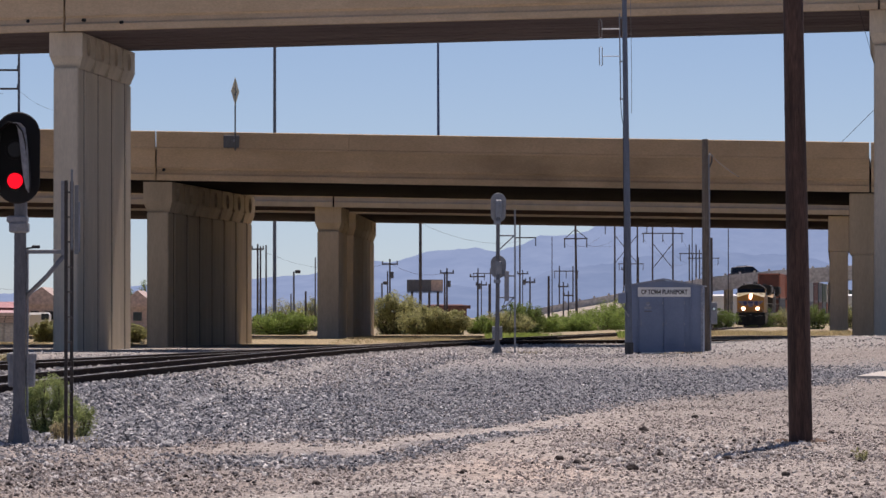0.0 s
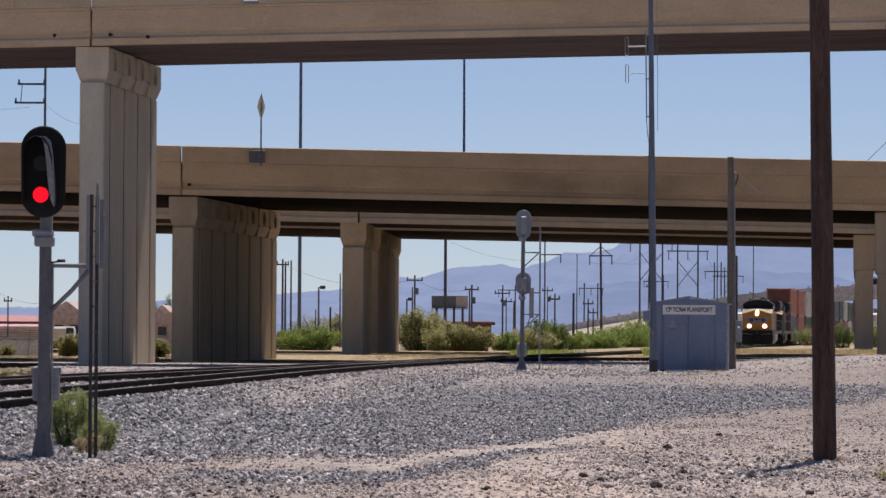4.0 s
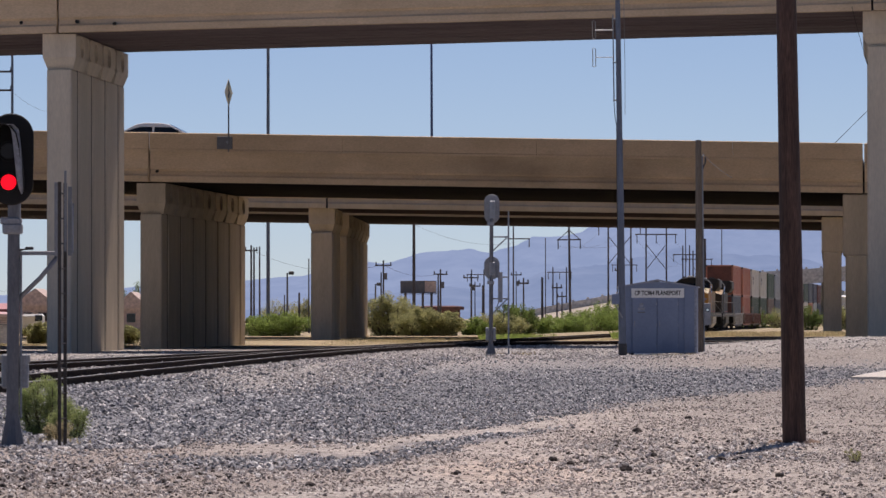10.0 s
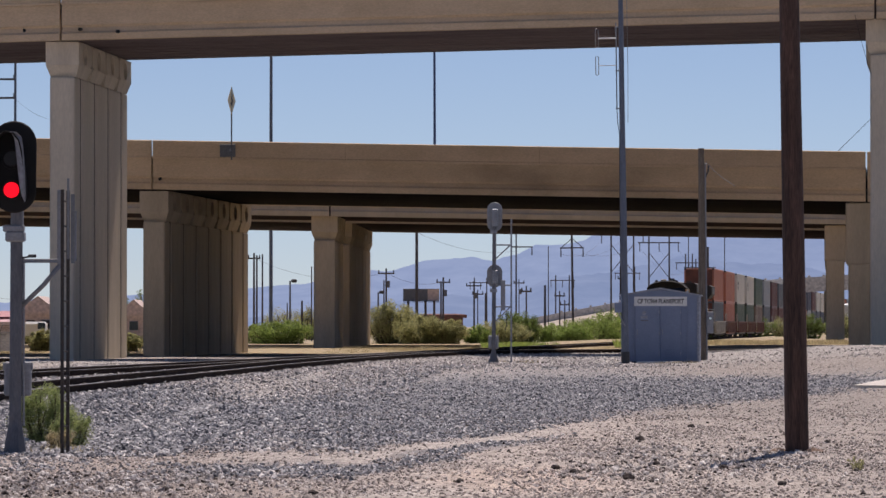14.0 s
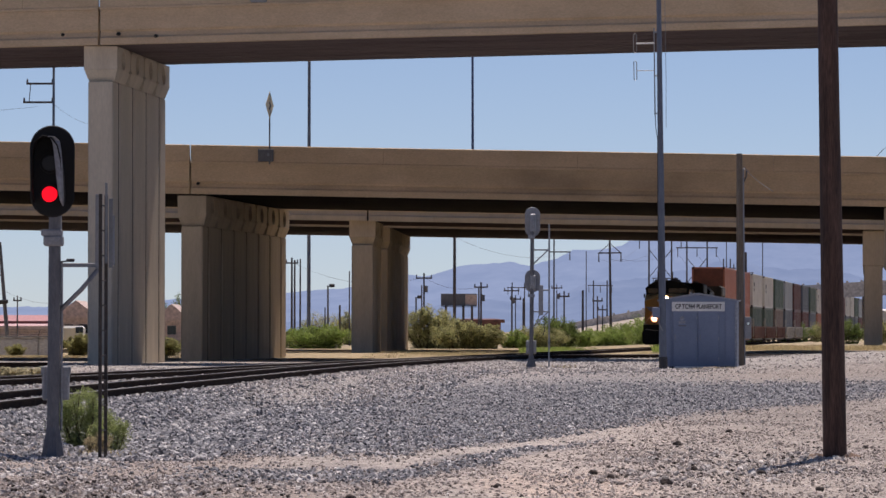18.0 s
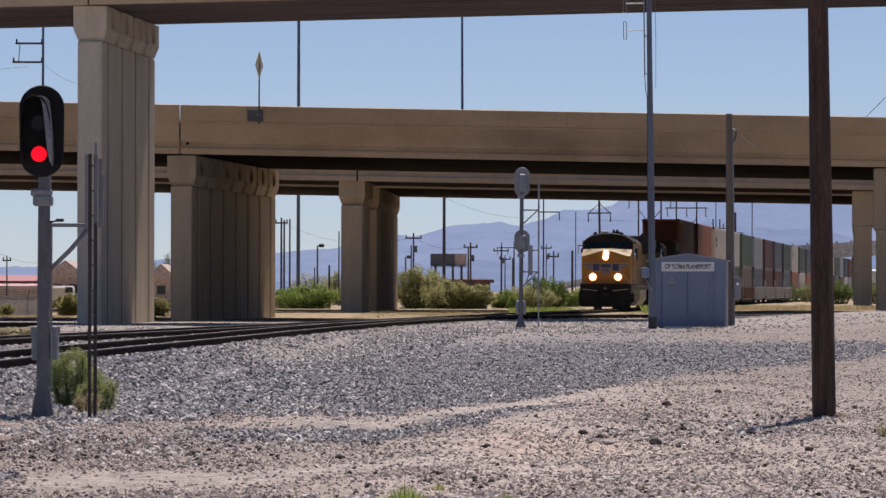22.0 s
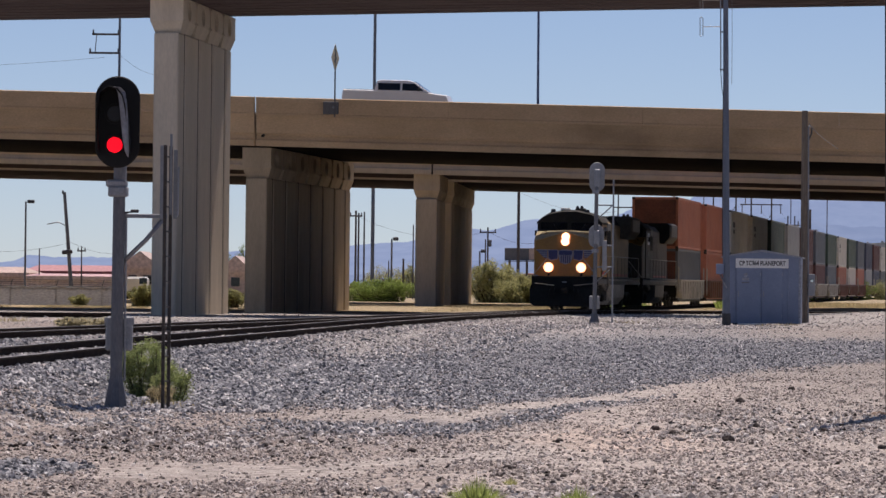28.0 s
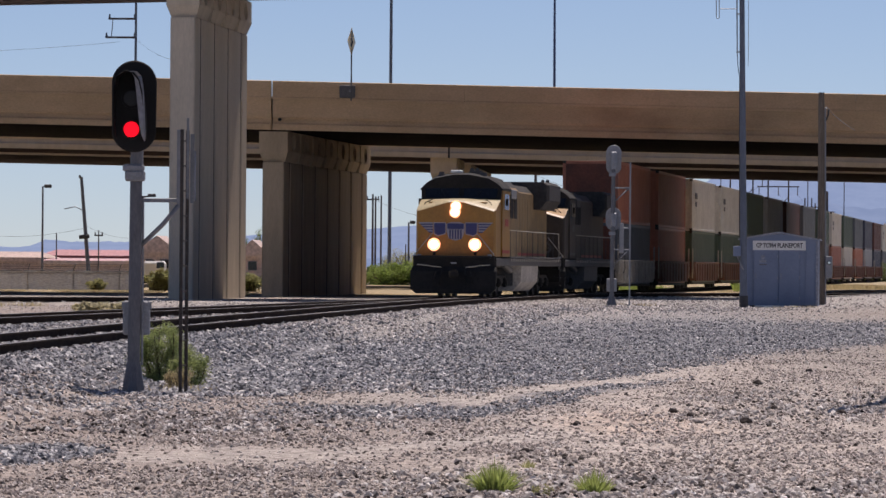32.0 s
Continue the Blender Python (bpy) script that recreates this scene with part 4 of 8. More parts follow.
def build_hut_pole():
    x, y = 9.386, 164.0
    p = thing("utility_pole", "weathered wooden power pole beside the signal hut", "utility pole", pose(x, y, ground_z(x, y), 0, -0.35, 0))
    part("shaft", Geo().cyl((0, 0, -0.6), (0, 0, 7.56), 0.15, 0.105, 14), WOOD_GREY, p)
    part("conduit", Geo().cyl((0.15, -0.05, 0), (0.135, -0.03, 7.0), 0.028, n=8), GALV, p)
    wh = part("weatherhead", Geo().tube([(0.13, 0, 6.5), (0.24, 0, 6.75), (0.25, 0, 6.95)], 0.03, 6), STEEL_DARK, p)
    part("insulator", Geo().cyl((0.13, 0, 7.0), (0.2, 0, 7.02), 0.035, n=8), WHITE, wh)
    mb = part("meter_box", Geo().box((0.27, -0.06, 1.35), (0.24, 0.14, 0.78), 0.015).box((0.14, -0.04, 1.35), (0.1, 0.06, 0.1)), ALU_LIGHT, p, "pale steel meter box")
    part("dial", Geo().cyl((0.27, -0.13, 1.5), (0.27, -0.2, 1.5), 0.075, 0.05, 16), GLASSY, mb, "shiny glass meter dial")
    part("wire", Geo().tube([(0.15, 0, 7.1), (0.5, 1, 6.8), (0.9, 2, 6.55), (1.4, 3.2, 6.3)], 0.012, 5), ALU, p)


build_hut_pole()


def build_slab():
    x, y = 10.47, 109.0
    z = ground_z(x, y)
    s = thing("concrete_slab", "flat pale broken concrete slab lying on dirt", "concrete slab", pose(x, y, z))
    for outline, h in (([(-0.9, -2.6), (0.6, -3.2), (2.4, -2.6), (2.6, 2.4), (0.95, 2.6), (0.2, 0.8)], 0.05), ([(0.8, 3.2), (2.4, 3.0), (2.6, 6.2), (1.2, 6.0)], 0.08)):
        n = len(outline)
        rim = [(p, q, ground_z(x + p, y + q) - z) for p, q in outline]
        part("slab", Geo().add([(p, q, g - 0.15) for p, q, g in rim] + [(p, q, g + h + 0.022 * (q + 3.2)) for p, q, g in rim], [(k, (k + 1) % n, n + (k + 1) % n, n + k) for k in range(n)] + [tuple(range(n, 2 * n))]), PALE_CONCRETE, s)


PALE_CONCRETE = surface("pale_concrete", (0.60, 0.555, 0.50, 1), (0.46, 0.42, 0.37, 1), 0.9, scale=2, fine=30)
build_slab()


# ---- locomotives ----
UP_YELLOW = surface("armour_yellow_paint", (0.37, 0.185, 0.028, 1), (0.25, 0.13, 0.03, 1), 0.45, 0.0, scale=1.2, fine=12, mix=0.8, grain=0.1, bump=0.06)
UP_DULL = surface("dusty_yellow_paint", (0.30, 0.195, 0.08, 1), (0.15, 0.105, 0.055, 1), 0.55, 0.0, scale=1.0, fine=10, mix=0.9, grain=0.15, bump=0.06)
# trailing engine's yellow, near black with the bridges' shade mixed in
UP_SHADED = surface("shade_dark_yellow_paint", (0.045, 0.032, 0.022, 1), (0.022, 0.018, 0.017, 1), 0.6, 0.0, scale=1.0, fine=10, mix=0.9, grain=0.15, bump=0.06)
UP_SUNLIT = surface("sunlit_yellow_paint", (0.46, 0.37, 0.19, 1), (0.36, 0.28, 0.14, 1), 0.5, scale=1.5, fine=12, bump=0.05)
LOCO_GREY = surface("harbour_mist_grey", (0.08, 0.08, 0.083, 1), (0.05, 0.048, 0.048, 1), 0.6, scale=1.0, fine=10, mix=0.9, grain=0.15)
LOCO_BLACK = surface("grimy_black", (0.009, 0.009, 0.009, 1), (0.02, 0.018, 0.016, 1), 0.9, scale=1.5, fine=12, mix=0.9, grain=0.2)
TANK_GREY = surface("fuel_tank_grey", (0.5, 0.47, 0.43, 1), (0.3, 0.28, 0.25, 1), 0.6, scale=1.2, fine=10, mix=0.9)
SHIELD_BLUE = surface("emblem_blue", (0.035, 0.045, 0.16, 1), None, 0.5, bump=0)
SHIELD_WHITE = surface("emblem_silver", (0.33, 0.33, 0.37, 1), None, 0.5, bump=0)
STRIPE_RED = surface("red_stripe", (0.36, 0.03, 0.025, 1), None, 0.5, bump=0)
CAB_GLASS = surface("dark_cab_glass", (0.01, 0.013, 0.018, 1), None, 0.08, 0.0, bump=0)
SHINY_GLASS = surface("tinted_windscreen", (0.03, 0.04, 0.05, 1), None, 0.03, 0.3, bump=0)
HEADLIGHT = glow("headlight_glass", (1.0, 0.82, 0.55, 1), 30.0)
# orange glow on a ring added round each lit lamp, for its glare
GLARE_RING = glow("lamp_glare", (1.0, 0.42, 0.2, 1), 2.4)
RAIL_WHITE = surface("handrail_white", (0.40, 0.375, 0.32, 1), None, 0.55, bump=0)
WHEEL_STEEL = surface("wheel_steel", (0.06, 0.052, 0.046, 1), (0.1, 0.09, 0.08, 1), 0.6, 0.4, scale=3, fine=20)
SOOT = surface("roof_soot", (0.03, 0.028, 0.027, 1), (0.06, 0.055, 0.05, 1), 0.8, scale=1.5, fine=8)


def slab(outline, x0, x1):
    """A body with an outline of (y, z), from x0 to x1."""
    g, n = Geo(), len(outline)
    g.add([(x, a, b) for x in (x0, x1) for a, b in outline], [(k, (k + 1) % n, n + (k + 1) % n, n + k) for k in range(n)] + [tuple(range(n)), tuple(range(2 * n - 1, n - 1, -1))])
    return g


def loft(rings):
    """Joins rings of equal length into one closed body."""
    g, n = Geo(), len(rings[0])
    g.add([p for r in rings for p in r], [(i * n + k, i * n + (k + 1) % n, (i + 1) * n + (k + 1) % n, (i + 1) * n + k) for i in range(len(rings) - 1) for k in range(n)] + [tuple(range(n - 1, -1, -1)), tuple((len(rings) - 1) * n + k for k in range(n))])
    return g


def bogie(parent, x, axles, wheel_r, spread, mt_frame, name="truck"):
    tr = part(name, Geo().box((x, 1.02, wheel_r + 0.12), (spread * (axles - 1) + 1.5, 0.16, 0.34), 0.05).box((x, -1.02, wheel_r + 0.12), (spread * (axles - 1) + 1.5, 0.16, 0.34), 0.05).box((x, 0, wheel_r + 0.15), (0.6, 2.1, 0.3), 0.04), mt_frame, parent)
    for k in range(axles):
        ax = x + (k - (axles - 1) / 2) * spread
        part("axle", AXLE, None, tr, at=pose(ax, 0, wheel_r))
        for sg in (-1, 1):
            part("wheel", WHEELS[wheel_r], None, tr, at=pose(ax, 0, wheel_r, 0, 0, 0 if sg > 0 else 180))
            part("journal_box", JOURNAL, None, tr, at=pose(ax, sg * 1.13, wheel_r))
    return tr


def wheel_mesh(r, n=24):
    """A flanged wheel, turned from one outline."""
    prof = [(0.69, 0.12), (0.69, r + 0.02), (0.715, r + 0.03), (0.735, r), (0.84, r - 0.006), (0.845, r - 0.06), (0.80, r - 0.09), (0.79, 0.17), (0.86, 0.14), (0.86, 0.05)]
    m = len(prof)
    g = Geo().add([(q * math.cos(2 * math.pi * k / n), y, q * math.sin(2 * math.pi * k / n)) for k in range(n) for y, q in prof], [(k * m + j, k * m + j + 1, (k + 1) % n * m + j + 1, (k + 1) % n * m + j) for k in range(n) for j in range(m - 1)])
    return g.mesh("wheel", WHEEL_STEEL)


WHEELS = {r: wheel_mesh(r) for r in (0.53, 0.42)}
AXLE = Geo().cyl((0, -1.0, 0), (0, 1.0, 0), 0.08, n=10).mesh("axle", WHEEL_STEEL)
JOURNAL = Geo().box((0, 0, 0), (0.34, 0.16, 0.34), 0.04).cyl((0, -0.1, 0), (0, 0.1, 0), 0.11, n=12).mesh("journal_box", LOCO_BLACK)


def locomotive(label, lead, shaded=False):
    """A long six-axle diesel. Local x runs forward; the nose's front is at x = 0, rail top at z = 0."""
    L = thing("locomotive", label, "locomotive")
    body = UP_SHADED if shaded else UP_YELLOW
    deck = 1.48
    part("frame", Geo().box((-11.1, 0, deck - 0.18), (21.4, 3.0, 0.28), 0.03), LOCO_GREY, L)
    # pilot, plough and steps
    pil = part("pilot", Geo().box((-0.35, 0, 1.02), (0.16, 3.0, 1.0), 0.03), LOCO_BLACK, L, "black pilot plate")
    part("plough", loft([[(-0.27, -1.52, 1.12), (-0.27, 1.52, 1.12), (-0.36, 1.52, 1.12), (-0.36, -1.52, 1.12)], [(-0.10, -1.58, 0.95), (-0.10, 1.58, 0.95), (-0.24, 1.58, 0.95), (-0.24, -1.58, 0.95)], [(0.04, -1.55, 0.30), (0.04, 1.55, 0.30), (-0.16, 1.55, 0.30), (-0.16, -1.55, 0.30)], [(0.02, -1.36, 0.14), (0.02, 1.36, 0.14), (-0.16, 1.36, 0.14), (-0.16, -1.36, 0.14)]]), LOCO_BLACK, pil)
    for sg in (-1, 1):
        for k in range(4):
            part("step", Geo().box((-0.62, sg * 1.36, 0.38 + 0.32 * k), (0.36, 0.3, 0.04), 0.008), LOCO_BLACK, pil)
        part("step_side", Geo().box((-0.44, sg * 1.36, 0.9), (0.03, 0.34, 1.2), 0.01), LOCO_BLACK, pil)
        part("cut_lever", Geo().tube([(-0.06, sg * 0.45, 1.10), (-0.04, sg * 0.72, 1.12), (-0.06, sg * 0.98, 1.16), (-0.10, sg * 1.34, 1.19)], 0.022, 6), RAIL_WHITE, pil, "pale coupler lever")
        part("sill_lamp", Geo().box((-0.30, sg * 1.30, 1.52), (0.08, 0.16, 0.10), 0.02), GALV, pil)
    part("coupler", Geo().box((-0.05, 0, 0.86), (0.62, 0.24, 0.26), 0.06).box((0.24, 0.05, 0.86), (0.24, 0.34, 0.30), 0.08), LOCO_BLACK, L)
    part("coupler_pin", Geo().box((0.0, 0.02, 1.25), (0.16, 0.20, 0.06), 0.015), GALV, L)
    for sg in (-1, 1):
        part("brake_hose", Geo().tube([(-0.25, sg * 0.42, 1.05), (0.08, sg * 0.45, 0.8), (0.06, sg * 0.5, 0.45)], 0.03, 6), LOCO_BLACK, L)
        part("brake_hose", Geo().tube([(-0.25, sg * 0.62, 1.05), (0.10, sg * 0.66, 0.75), (0.07, sg * 0.74, 0.5)], 0.026, 6), LOCO_BLACK, L)
    part("anticlimber", Geo().box((-0.36, 0, deck - 0.02), (0.34, 2.7, 0.12), 0.03), LOCO_BLACK, L)
    # nose: a broad flat face with dropped shoulders and a top that slopes up to the windscreen
    n0, c0, c1 = -0.62, -2.05, -4.5
    def nose_ring(x, w, shoulder, peak):
        return [(x, -w, deck + 0.02), (x, w, deck + 0.02), (x, w, shoulder), (x, 0.28, peak), (x, -0.28, peak), (x, -w, shoulder)]
    nose = part("nose", loft([nose_ring(n0, 1.40, 3.14, 3.47), nose_ring(n0 - 0.12, 1.46, 3.18, 3.51), nose_ring(c0 + 0.02, 1.48, 3.56, 3.62)]), body, L)
    # a paler sheet on the nose top paints in the sun's glare
    def cap_ring(x, w, shoulder, peak):
        return [(x, -w, shoulder), (x, -0.28, peak), (x, 0.28, peak), (x, w, shoulder), (x, w, shoulder + 0.014), (x, 0.28, peak + 0.014), (x, -0.28, peak + 0.014), (x, -w, shoulder + 0.014)]
    part("nose_top", loft([cap_ring(n0 + 0.003, 1.39, 3.125, 3.455), cap_ring(n0 - 0.12, 1.45, 3.185, 3.515), cap_ring(c0 + 0.03, 1.47, 3.565, 3.625)]), UP_YELLOW if shaded else UP_SUNLIT, nose, "top of the nose, coloured paler for the sunlight on it")
    for sg in (-1, 1):
        part("nose_hatch", Geo().box((-1.35, sg * 0.85, 3.47), (0.5, 0.42, 0.03), 0.01, pose(0, 0, 0)), body, nose)
        part("grab_iron", Geo().tube([(-1.2, sg * 1.25, 3.36), (-1.2, sg * 1.2, 3.46), (-1.5, sg * 1.0, 3.58), (-1.5, sg * 0.95, 3.5)], 0.016, 5), LOCO_BLACK, nose)
    # emblem: plain shield with two wings
    if lead:
        e = n0 + 0.008
        part("shield", loft([[(e + q, -0.34, 2.68), (e + q, -0.16, 2.74), (e + q, 0.16, 2.74), (e + q, 0.34, 2.68), (e + q, 0.33, 2.38), (e + q, 0.24, 2.14), (e + q, 0.0, 2.06), (e + q, -0.24, 2.14), (e + q, -0.33, 2.38)] for q in (0.0, 0.02)]), SHIELD_WHITE, nose, "plain silver shield shape")
        part("shield_top", Geo().box((e + 0.024, 0, 2.59), (0.012, 0.60, 0.20)), SHIELD_BLUE, nose)
        for k in range(5):
            part("shield_bar", Geo().box((e + 0.024, -0.20 + 0.10 * k, 2.30), (0.01, 0.052, 0.34)), SHIELD_BLUE, nose)
        for sg in (-1, 1):
            part("wing_edge", loft([[(e + q, sg * 0.36, 2.73), (e + q, sg * 0.82, 2.73), (e + q, sg * 0.80, 2.30), (e + q, sg * 0.66, 2.22), (e + q, sg * 0.36, 2.30)] for q in (0.0, 0.006)]), SHIELD_WHITE, nose)
            part("wing_root", loft([[(e + q, sg * 0.38, 2.70), (e + q, sg * 0.79, 2.70), (e + q, sg * 0.77, 2.33), (e + q, sg * 0.65, 2.26), (e + q, sg * 0.38, 2.33)] for q in (0.004, 0.014)]), SHIELD_BLUE, nose, "dark blue wing shape")
            for k in range(4):
                z, tip = 2.705 - 0.095 * k, 1.37 - 0.10 * k
                part("feather", loft([[(e + q, sg * 0.84, z + 0.026), (e + q, sg * tip, z + 0.026), (e + q, sg * (tip - 0.05), z - 0.026), (e + q, sg * 0.84, z - 0.026)] for q in (0.0, 0.006)]), SHIELD_WHITE, nose)
                part("feather_fill", loft([[(e + q, sg * 0.84, z - 0.026), (e + q, sg * (tip - 0.05), z - 0.026), (e + q, sg * (tip - 0.09), z - 0.069), (e + q, sg * 0.84, z - 0.069)] for q in (0.0, 0.005)]), SHIELD_BLUE, nose)
    part("nose_door", Geo().box((n0 + 0.004, -0.86, 2.35), (0.012, 0.5, 1.5), 0.003), body, nose) if shaded else None
    hl = part("headlight_casing", Geo().box((n0 + 0.05, 0, 3.20), (0.12, 0.32, 0.52), 0.04), LOCO_GREY, nose)
    for z, dy in ((3.10, -0.015), (3.32, 0.015)):
        part("headlight", Geo().cyl((n0 + 0.10, dy, z), (n0 + 0.13, dy, z), 0.13, 0.12, 18), HEADLIGHT if lead else CAB_GLASS, hl, "bright lit headlight" if lead else "")
        part("lamp_ring", Geo().cyl((n0 + 0.085, dy, z), (n0 + 0.112, dy, z), 0.19, 0.20, 20), GLARE_RING if lead else LOCO_GREY, hl)
    for sg in (-1, 1):
        dl = part("ditch_light_casing", Geo().box((-0.42, sg * 0.75, 1.92), (0.2, 0.3, 0.3), 0.05).box((-0.44, sg * 0.75, 1.68), (0.1, 0.1, 0.3), 0.01), LOCO_BLACK, L)
        part("ditch_light", Geo().cyl((-0.31, sg * 0.75, 1.92), (-0.28, sg * 0.75, 1.92), 0.14, 0.13, 18), HEADLIGHT if lead else CAB_GLASS, dl, "bright lit ditch light" if lead else "")
        part("lamp_ring", Geo().cyl((-0.325, sg * 0.75, 1.92), (-0.30, sg * 0.75, 1.92), 0.22, 0.235, 20), GLARE_RING if lead else LOCO_GREY, dl)
    # cab, with a black raked front and a rounded dark roof
    def cab_ring(x, w, low, eave, knee, top):
        return [(x, -w, low), (x, w, low), (x, w, eave), (x, w - 0.20, eave + 0.20), (x, w - 0.54, knee), (x, 0.30, top), (x, -0.30, top), (x, -w + 0.54, knee), (x, -w + 0.20, eave + 0.20), (x, -w, eave)]
    cab = part("cab", loft([cab_ring(x, 1.5, deck + 0.02, 3.92, 4.30, 4.42) for x in (c0 - 0.34, c1)]), body, L)
    def rake(z):
        return c0 - 0.42 * (z - 3.60)
    face = [(-1.47, 3.58), (1.47, 3.58), (1.49, 4.02), (1.28, 4.22), (0.96, 4.36), (-0.96, 4.36), (-1.28, 4.22), (-1.49, 4.02)]
    part("cab_front", loft([[(rake(z) - q, y, z) for y, z in face] for q in (0.0, 0.12)]), LOCO_BLACK, cab, "black raked cab front")
    part("roof", loft([cab_ring(x, w, 3.93, eave, knee, top) for x, w, eave, knee, top in ((c0 - 0.16, 1.53, 3.98, 4.37, 4.50), (c0 - 0.5, 1.54, 4.02, 4.44, 4.58), (c1 - 0.1, 1.54, 4.02, 4.44, 4.58))]), LOCO_BLACK, cab, "soot-black cab roof")
    for sg in (-1, 1):
        pane = [(sg * 0.09, 3.66), (sg * 1.30, 3.66), (sg * 1.34, 3.98), (sg * 1.10, 4.13), (sg * 0.09, 4.18)]
        part("windscreen", loft([[(rake(z) + 0.008 - q, y, z) for y, z in pane] for q in (0.0, 0.02)]), CAB_GLASS, cab, "dark glossy cab windscreen")
        part("wiper", Geo().tube([(rake(3.66) + 0.03, sg * 0.55, 3.64), (rake(3.95) + 0.03, sg * 0.75, 3.95)], 0.012, 4), LOCO_BLACK, cab)
        part("number_board", Geo().box((rake(4.27) + 0.01, sg * 0.62, 4.27), (0.06, 0.52, 0.15), 0.02), CAB_GLASS, cab)
        for k in range(4):
            part("number_bar", Geo().box((rake(4.27) + 0.042, sg * 0.62 - 0.16 + 0.105 * k, 4.27), (0.01, 0.055, 0.085)), SHIELD_WHITE, cab)
        for xa, xb in ((-2.95, -3.62), (-3.7, -4.25)):
            part("side_window", Geo().box(((xa + xb) / 2, sg * 1.505, 3.52), (abs(xb - xa), 0.02, 0.58), 0.004), CAB_GLASS, cab)
        part("side_stripe", Geo().box((-3.4, sg * 1.506, 1.68), (2.1, 0.012, 0.12)), LOCO_GREY if shaded else STRIPE_RED, cab)
        part("mirror", Geo().box((-2.7, sg * 1.62, 3.5), (0.04, 0.10, 0.26), 0.02), LOCO_BLACK, cab)
        part("cab_number", Geo().box((-3.6, sg * 1.508, 2.75), (0.9, 0.012, 0.26)), LOCO_GREY if shaded else STRIPE_RED, cab)
    # white colour here paints in a glint on the roof gear
    part("roof_unit", Geo().box((-2.75, -0.25, 4.62), (0.5, 0.42, 0.12), 0.03), WHITE, cab, "small roof unit, white to stand for a glint")
    part("horn", Geo().cyl((-3.2, 0.3, 4.68), (-2.8, 0.3, 4.70), 0.03, 0.08, 10).cyl((-3.2, 0.5, 4.68), (-2.75, 0.5, 4.70), 0.03, 0.08, 10).box((-3.2, 0.4, 4.60), (0.12, 0.5, 0.14), 0.02), LOCO_GREY, cab)
    part("antenna_dome", Geo().cyl((-2.6, 0.75, 4.45), (-2.6, 0.75, 4.60), 0.16, 0.11, 14), LOCO_GREY, cab)
    part("antenna_dome", Geo().cyl((-2.6, -0.8, 4.45), (-2.6, -0.8, 4.62), 0.14, 0.09, 12), LOCO_GREY, cab)
    # hoods, with inverter box, vents, and flared radiators at the tail
    def hood_ring(x, w, top):
        return [(x, -w, deck + 0.02), (x, w, deck + 0.02), (x, w, top - 0.28), (x, w - 0.3, top), (x, -w + 0.3, top), (x, -w, top - 0.28)]
    darkened = UP_SHADED if shaded else UP_DULL
    part("inverter_hood", loft([hood_ring(x, 1.34, 4.30) for x in (-4.62, -8.4)]), darkened, L)
    part("inverter_roof", loft([[(x, -1.35, 3.98), (x, 1.35, 3.98), (x, 1.06, 4.33), (x, -1.06, 4.33)] for x in (-4.6, -8.42)]), SOOT, L)
    for sg in (-1, 1):
        part("vent_box", Geo().box((-6.9, sg * 1.33, 3.86), (1.5, 0.10, 0.34), 0.02), LOCO_GREY if shaded else ALU_LIGHT, L, "pale grey vent box")
    hood = part("engine_hood", loft([hood_ring(x, 0.95, 4.28) for x in (-8.4, -21.2)]), darkened, L)
    part("hood_roof", loft([[(x, -0.9, 4.06), (x, 0.9, 4.06), (x, 0.66, 4.31), (x, -0.66, 4.31)] for x in (-8.35, -16.6)]), SOOT, hood)
    for sg in (-1, 1):
        for k in range(9):
            part("hood_door", Geo().box((-9.0 - 0.85 * k, sg * 0.958, 2.85), (0.78, 0.02, 1.9), 0.004), darkened, hood)
        for k in range(3):
            part("grille", Geo().box((-5.3 - 1.1 * k, sg * 1.345, 3.4), (0.9, 0.02, 0.9), 0.004), LOCO_BLACK, hood)
        part("side_stripe", Geo().box((-14.5, sg * 0.962, 1.62), (12.0, 0.012, 0.1)), STRIPE_RED, hood)
    rad = part("radiator", loft([[(x, -w, 3.42), (x, w, 3.42), (x, w + 0.28, 3.75), (x, w + 0.28, 4.40), (x, w + 0.1, 4.52), (x, -w - 0.1, 4.52), (x, -w - 0.28, 4.40), (x, -w - 0.28, 3.75)] for x, w in ((-16.6, 1.20), (-16.8, 1.27), (-20.9, 1.27), (-21.1, 1.20))]), SOOT, hood, "wide flared radiator housing")
    for sg in (-1, 1):
        part("radiator_grille", Geo().box((-18.8, sg * 1.553, 4.07), (3.8, 0.02, 0.56), 0.004), LOCO_GREY, rad)
    part("exhaust_stack", Geo().box((-11.2, 0, 4.40), (1.1, 0.5, 0.28), 0.04), SOOT, hood)
    part("dynamic_brake", Geo().box((-6.4, 0, 4.36), (2.6, 1.7, 0.16), 0.04), SOOT, hood)
    part("fan", Geo().cyl((-9.5, 0, 4.30), (-9.5, 0, 4.42), 0.55, 0.5, 18), SOOT, hood)
    # walkway, rails
    for sg in (-1, 1):
        wk = part("walkway", Geo().box((-12.9, sg * 1.25, deck), (16.6, 0.56, 0.06), 0.01), LOCO_GREY, L)
        for k in range(24):
            part("sill_mark", Geo().box((-4.9 - 0.68 * k, sg * 1.534, deck - 0.10), (0.26, 0.012, 0.10)), RAIL_WHITE, wk)
        hr = part("handrail", Geo().tube([(-4.9, sg * 1.48, 2.48), (-12, sg * 1.48, 2.48), (-20.9, sg * 1.48, 2.48), (-21.5, sg * 1.44, 1.9), (-21.7, sg * 1.42, 1.0)], 0.02, 6), RAIL_WHITE, L)
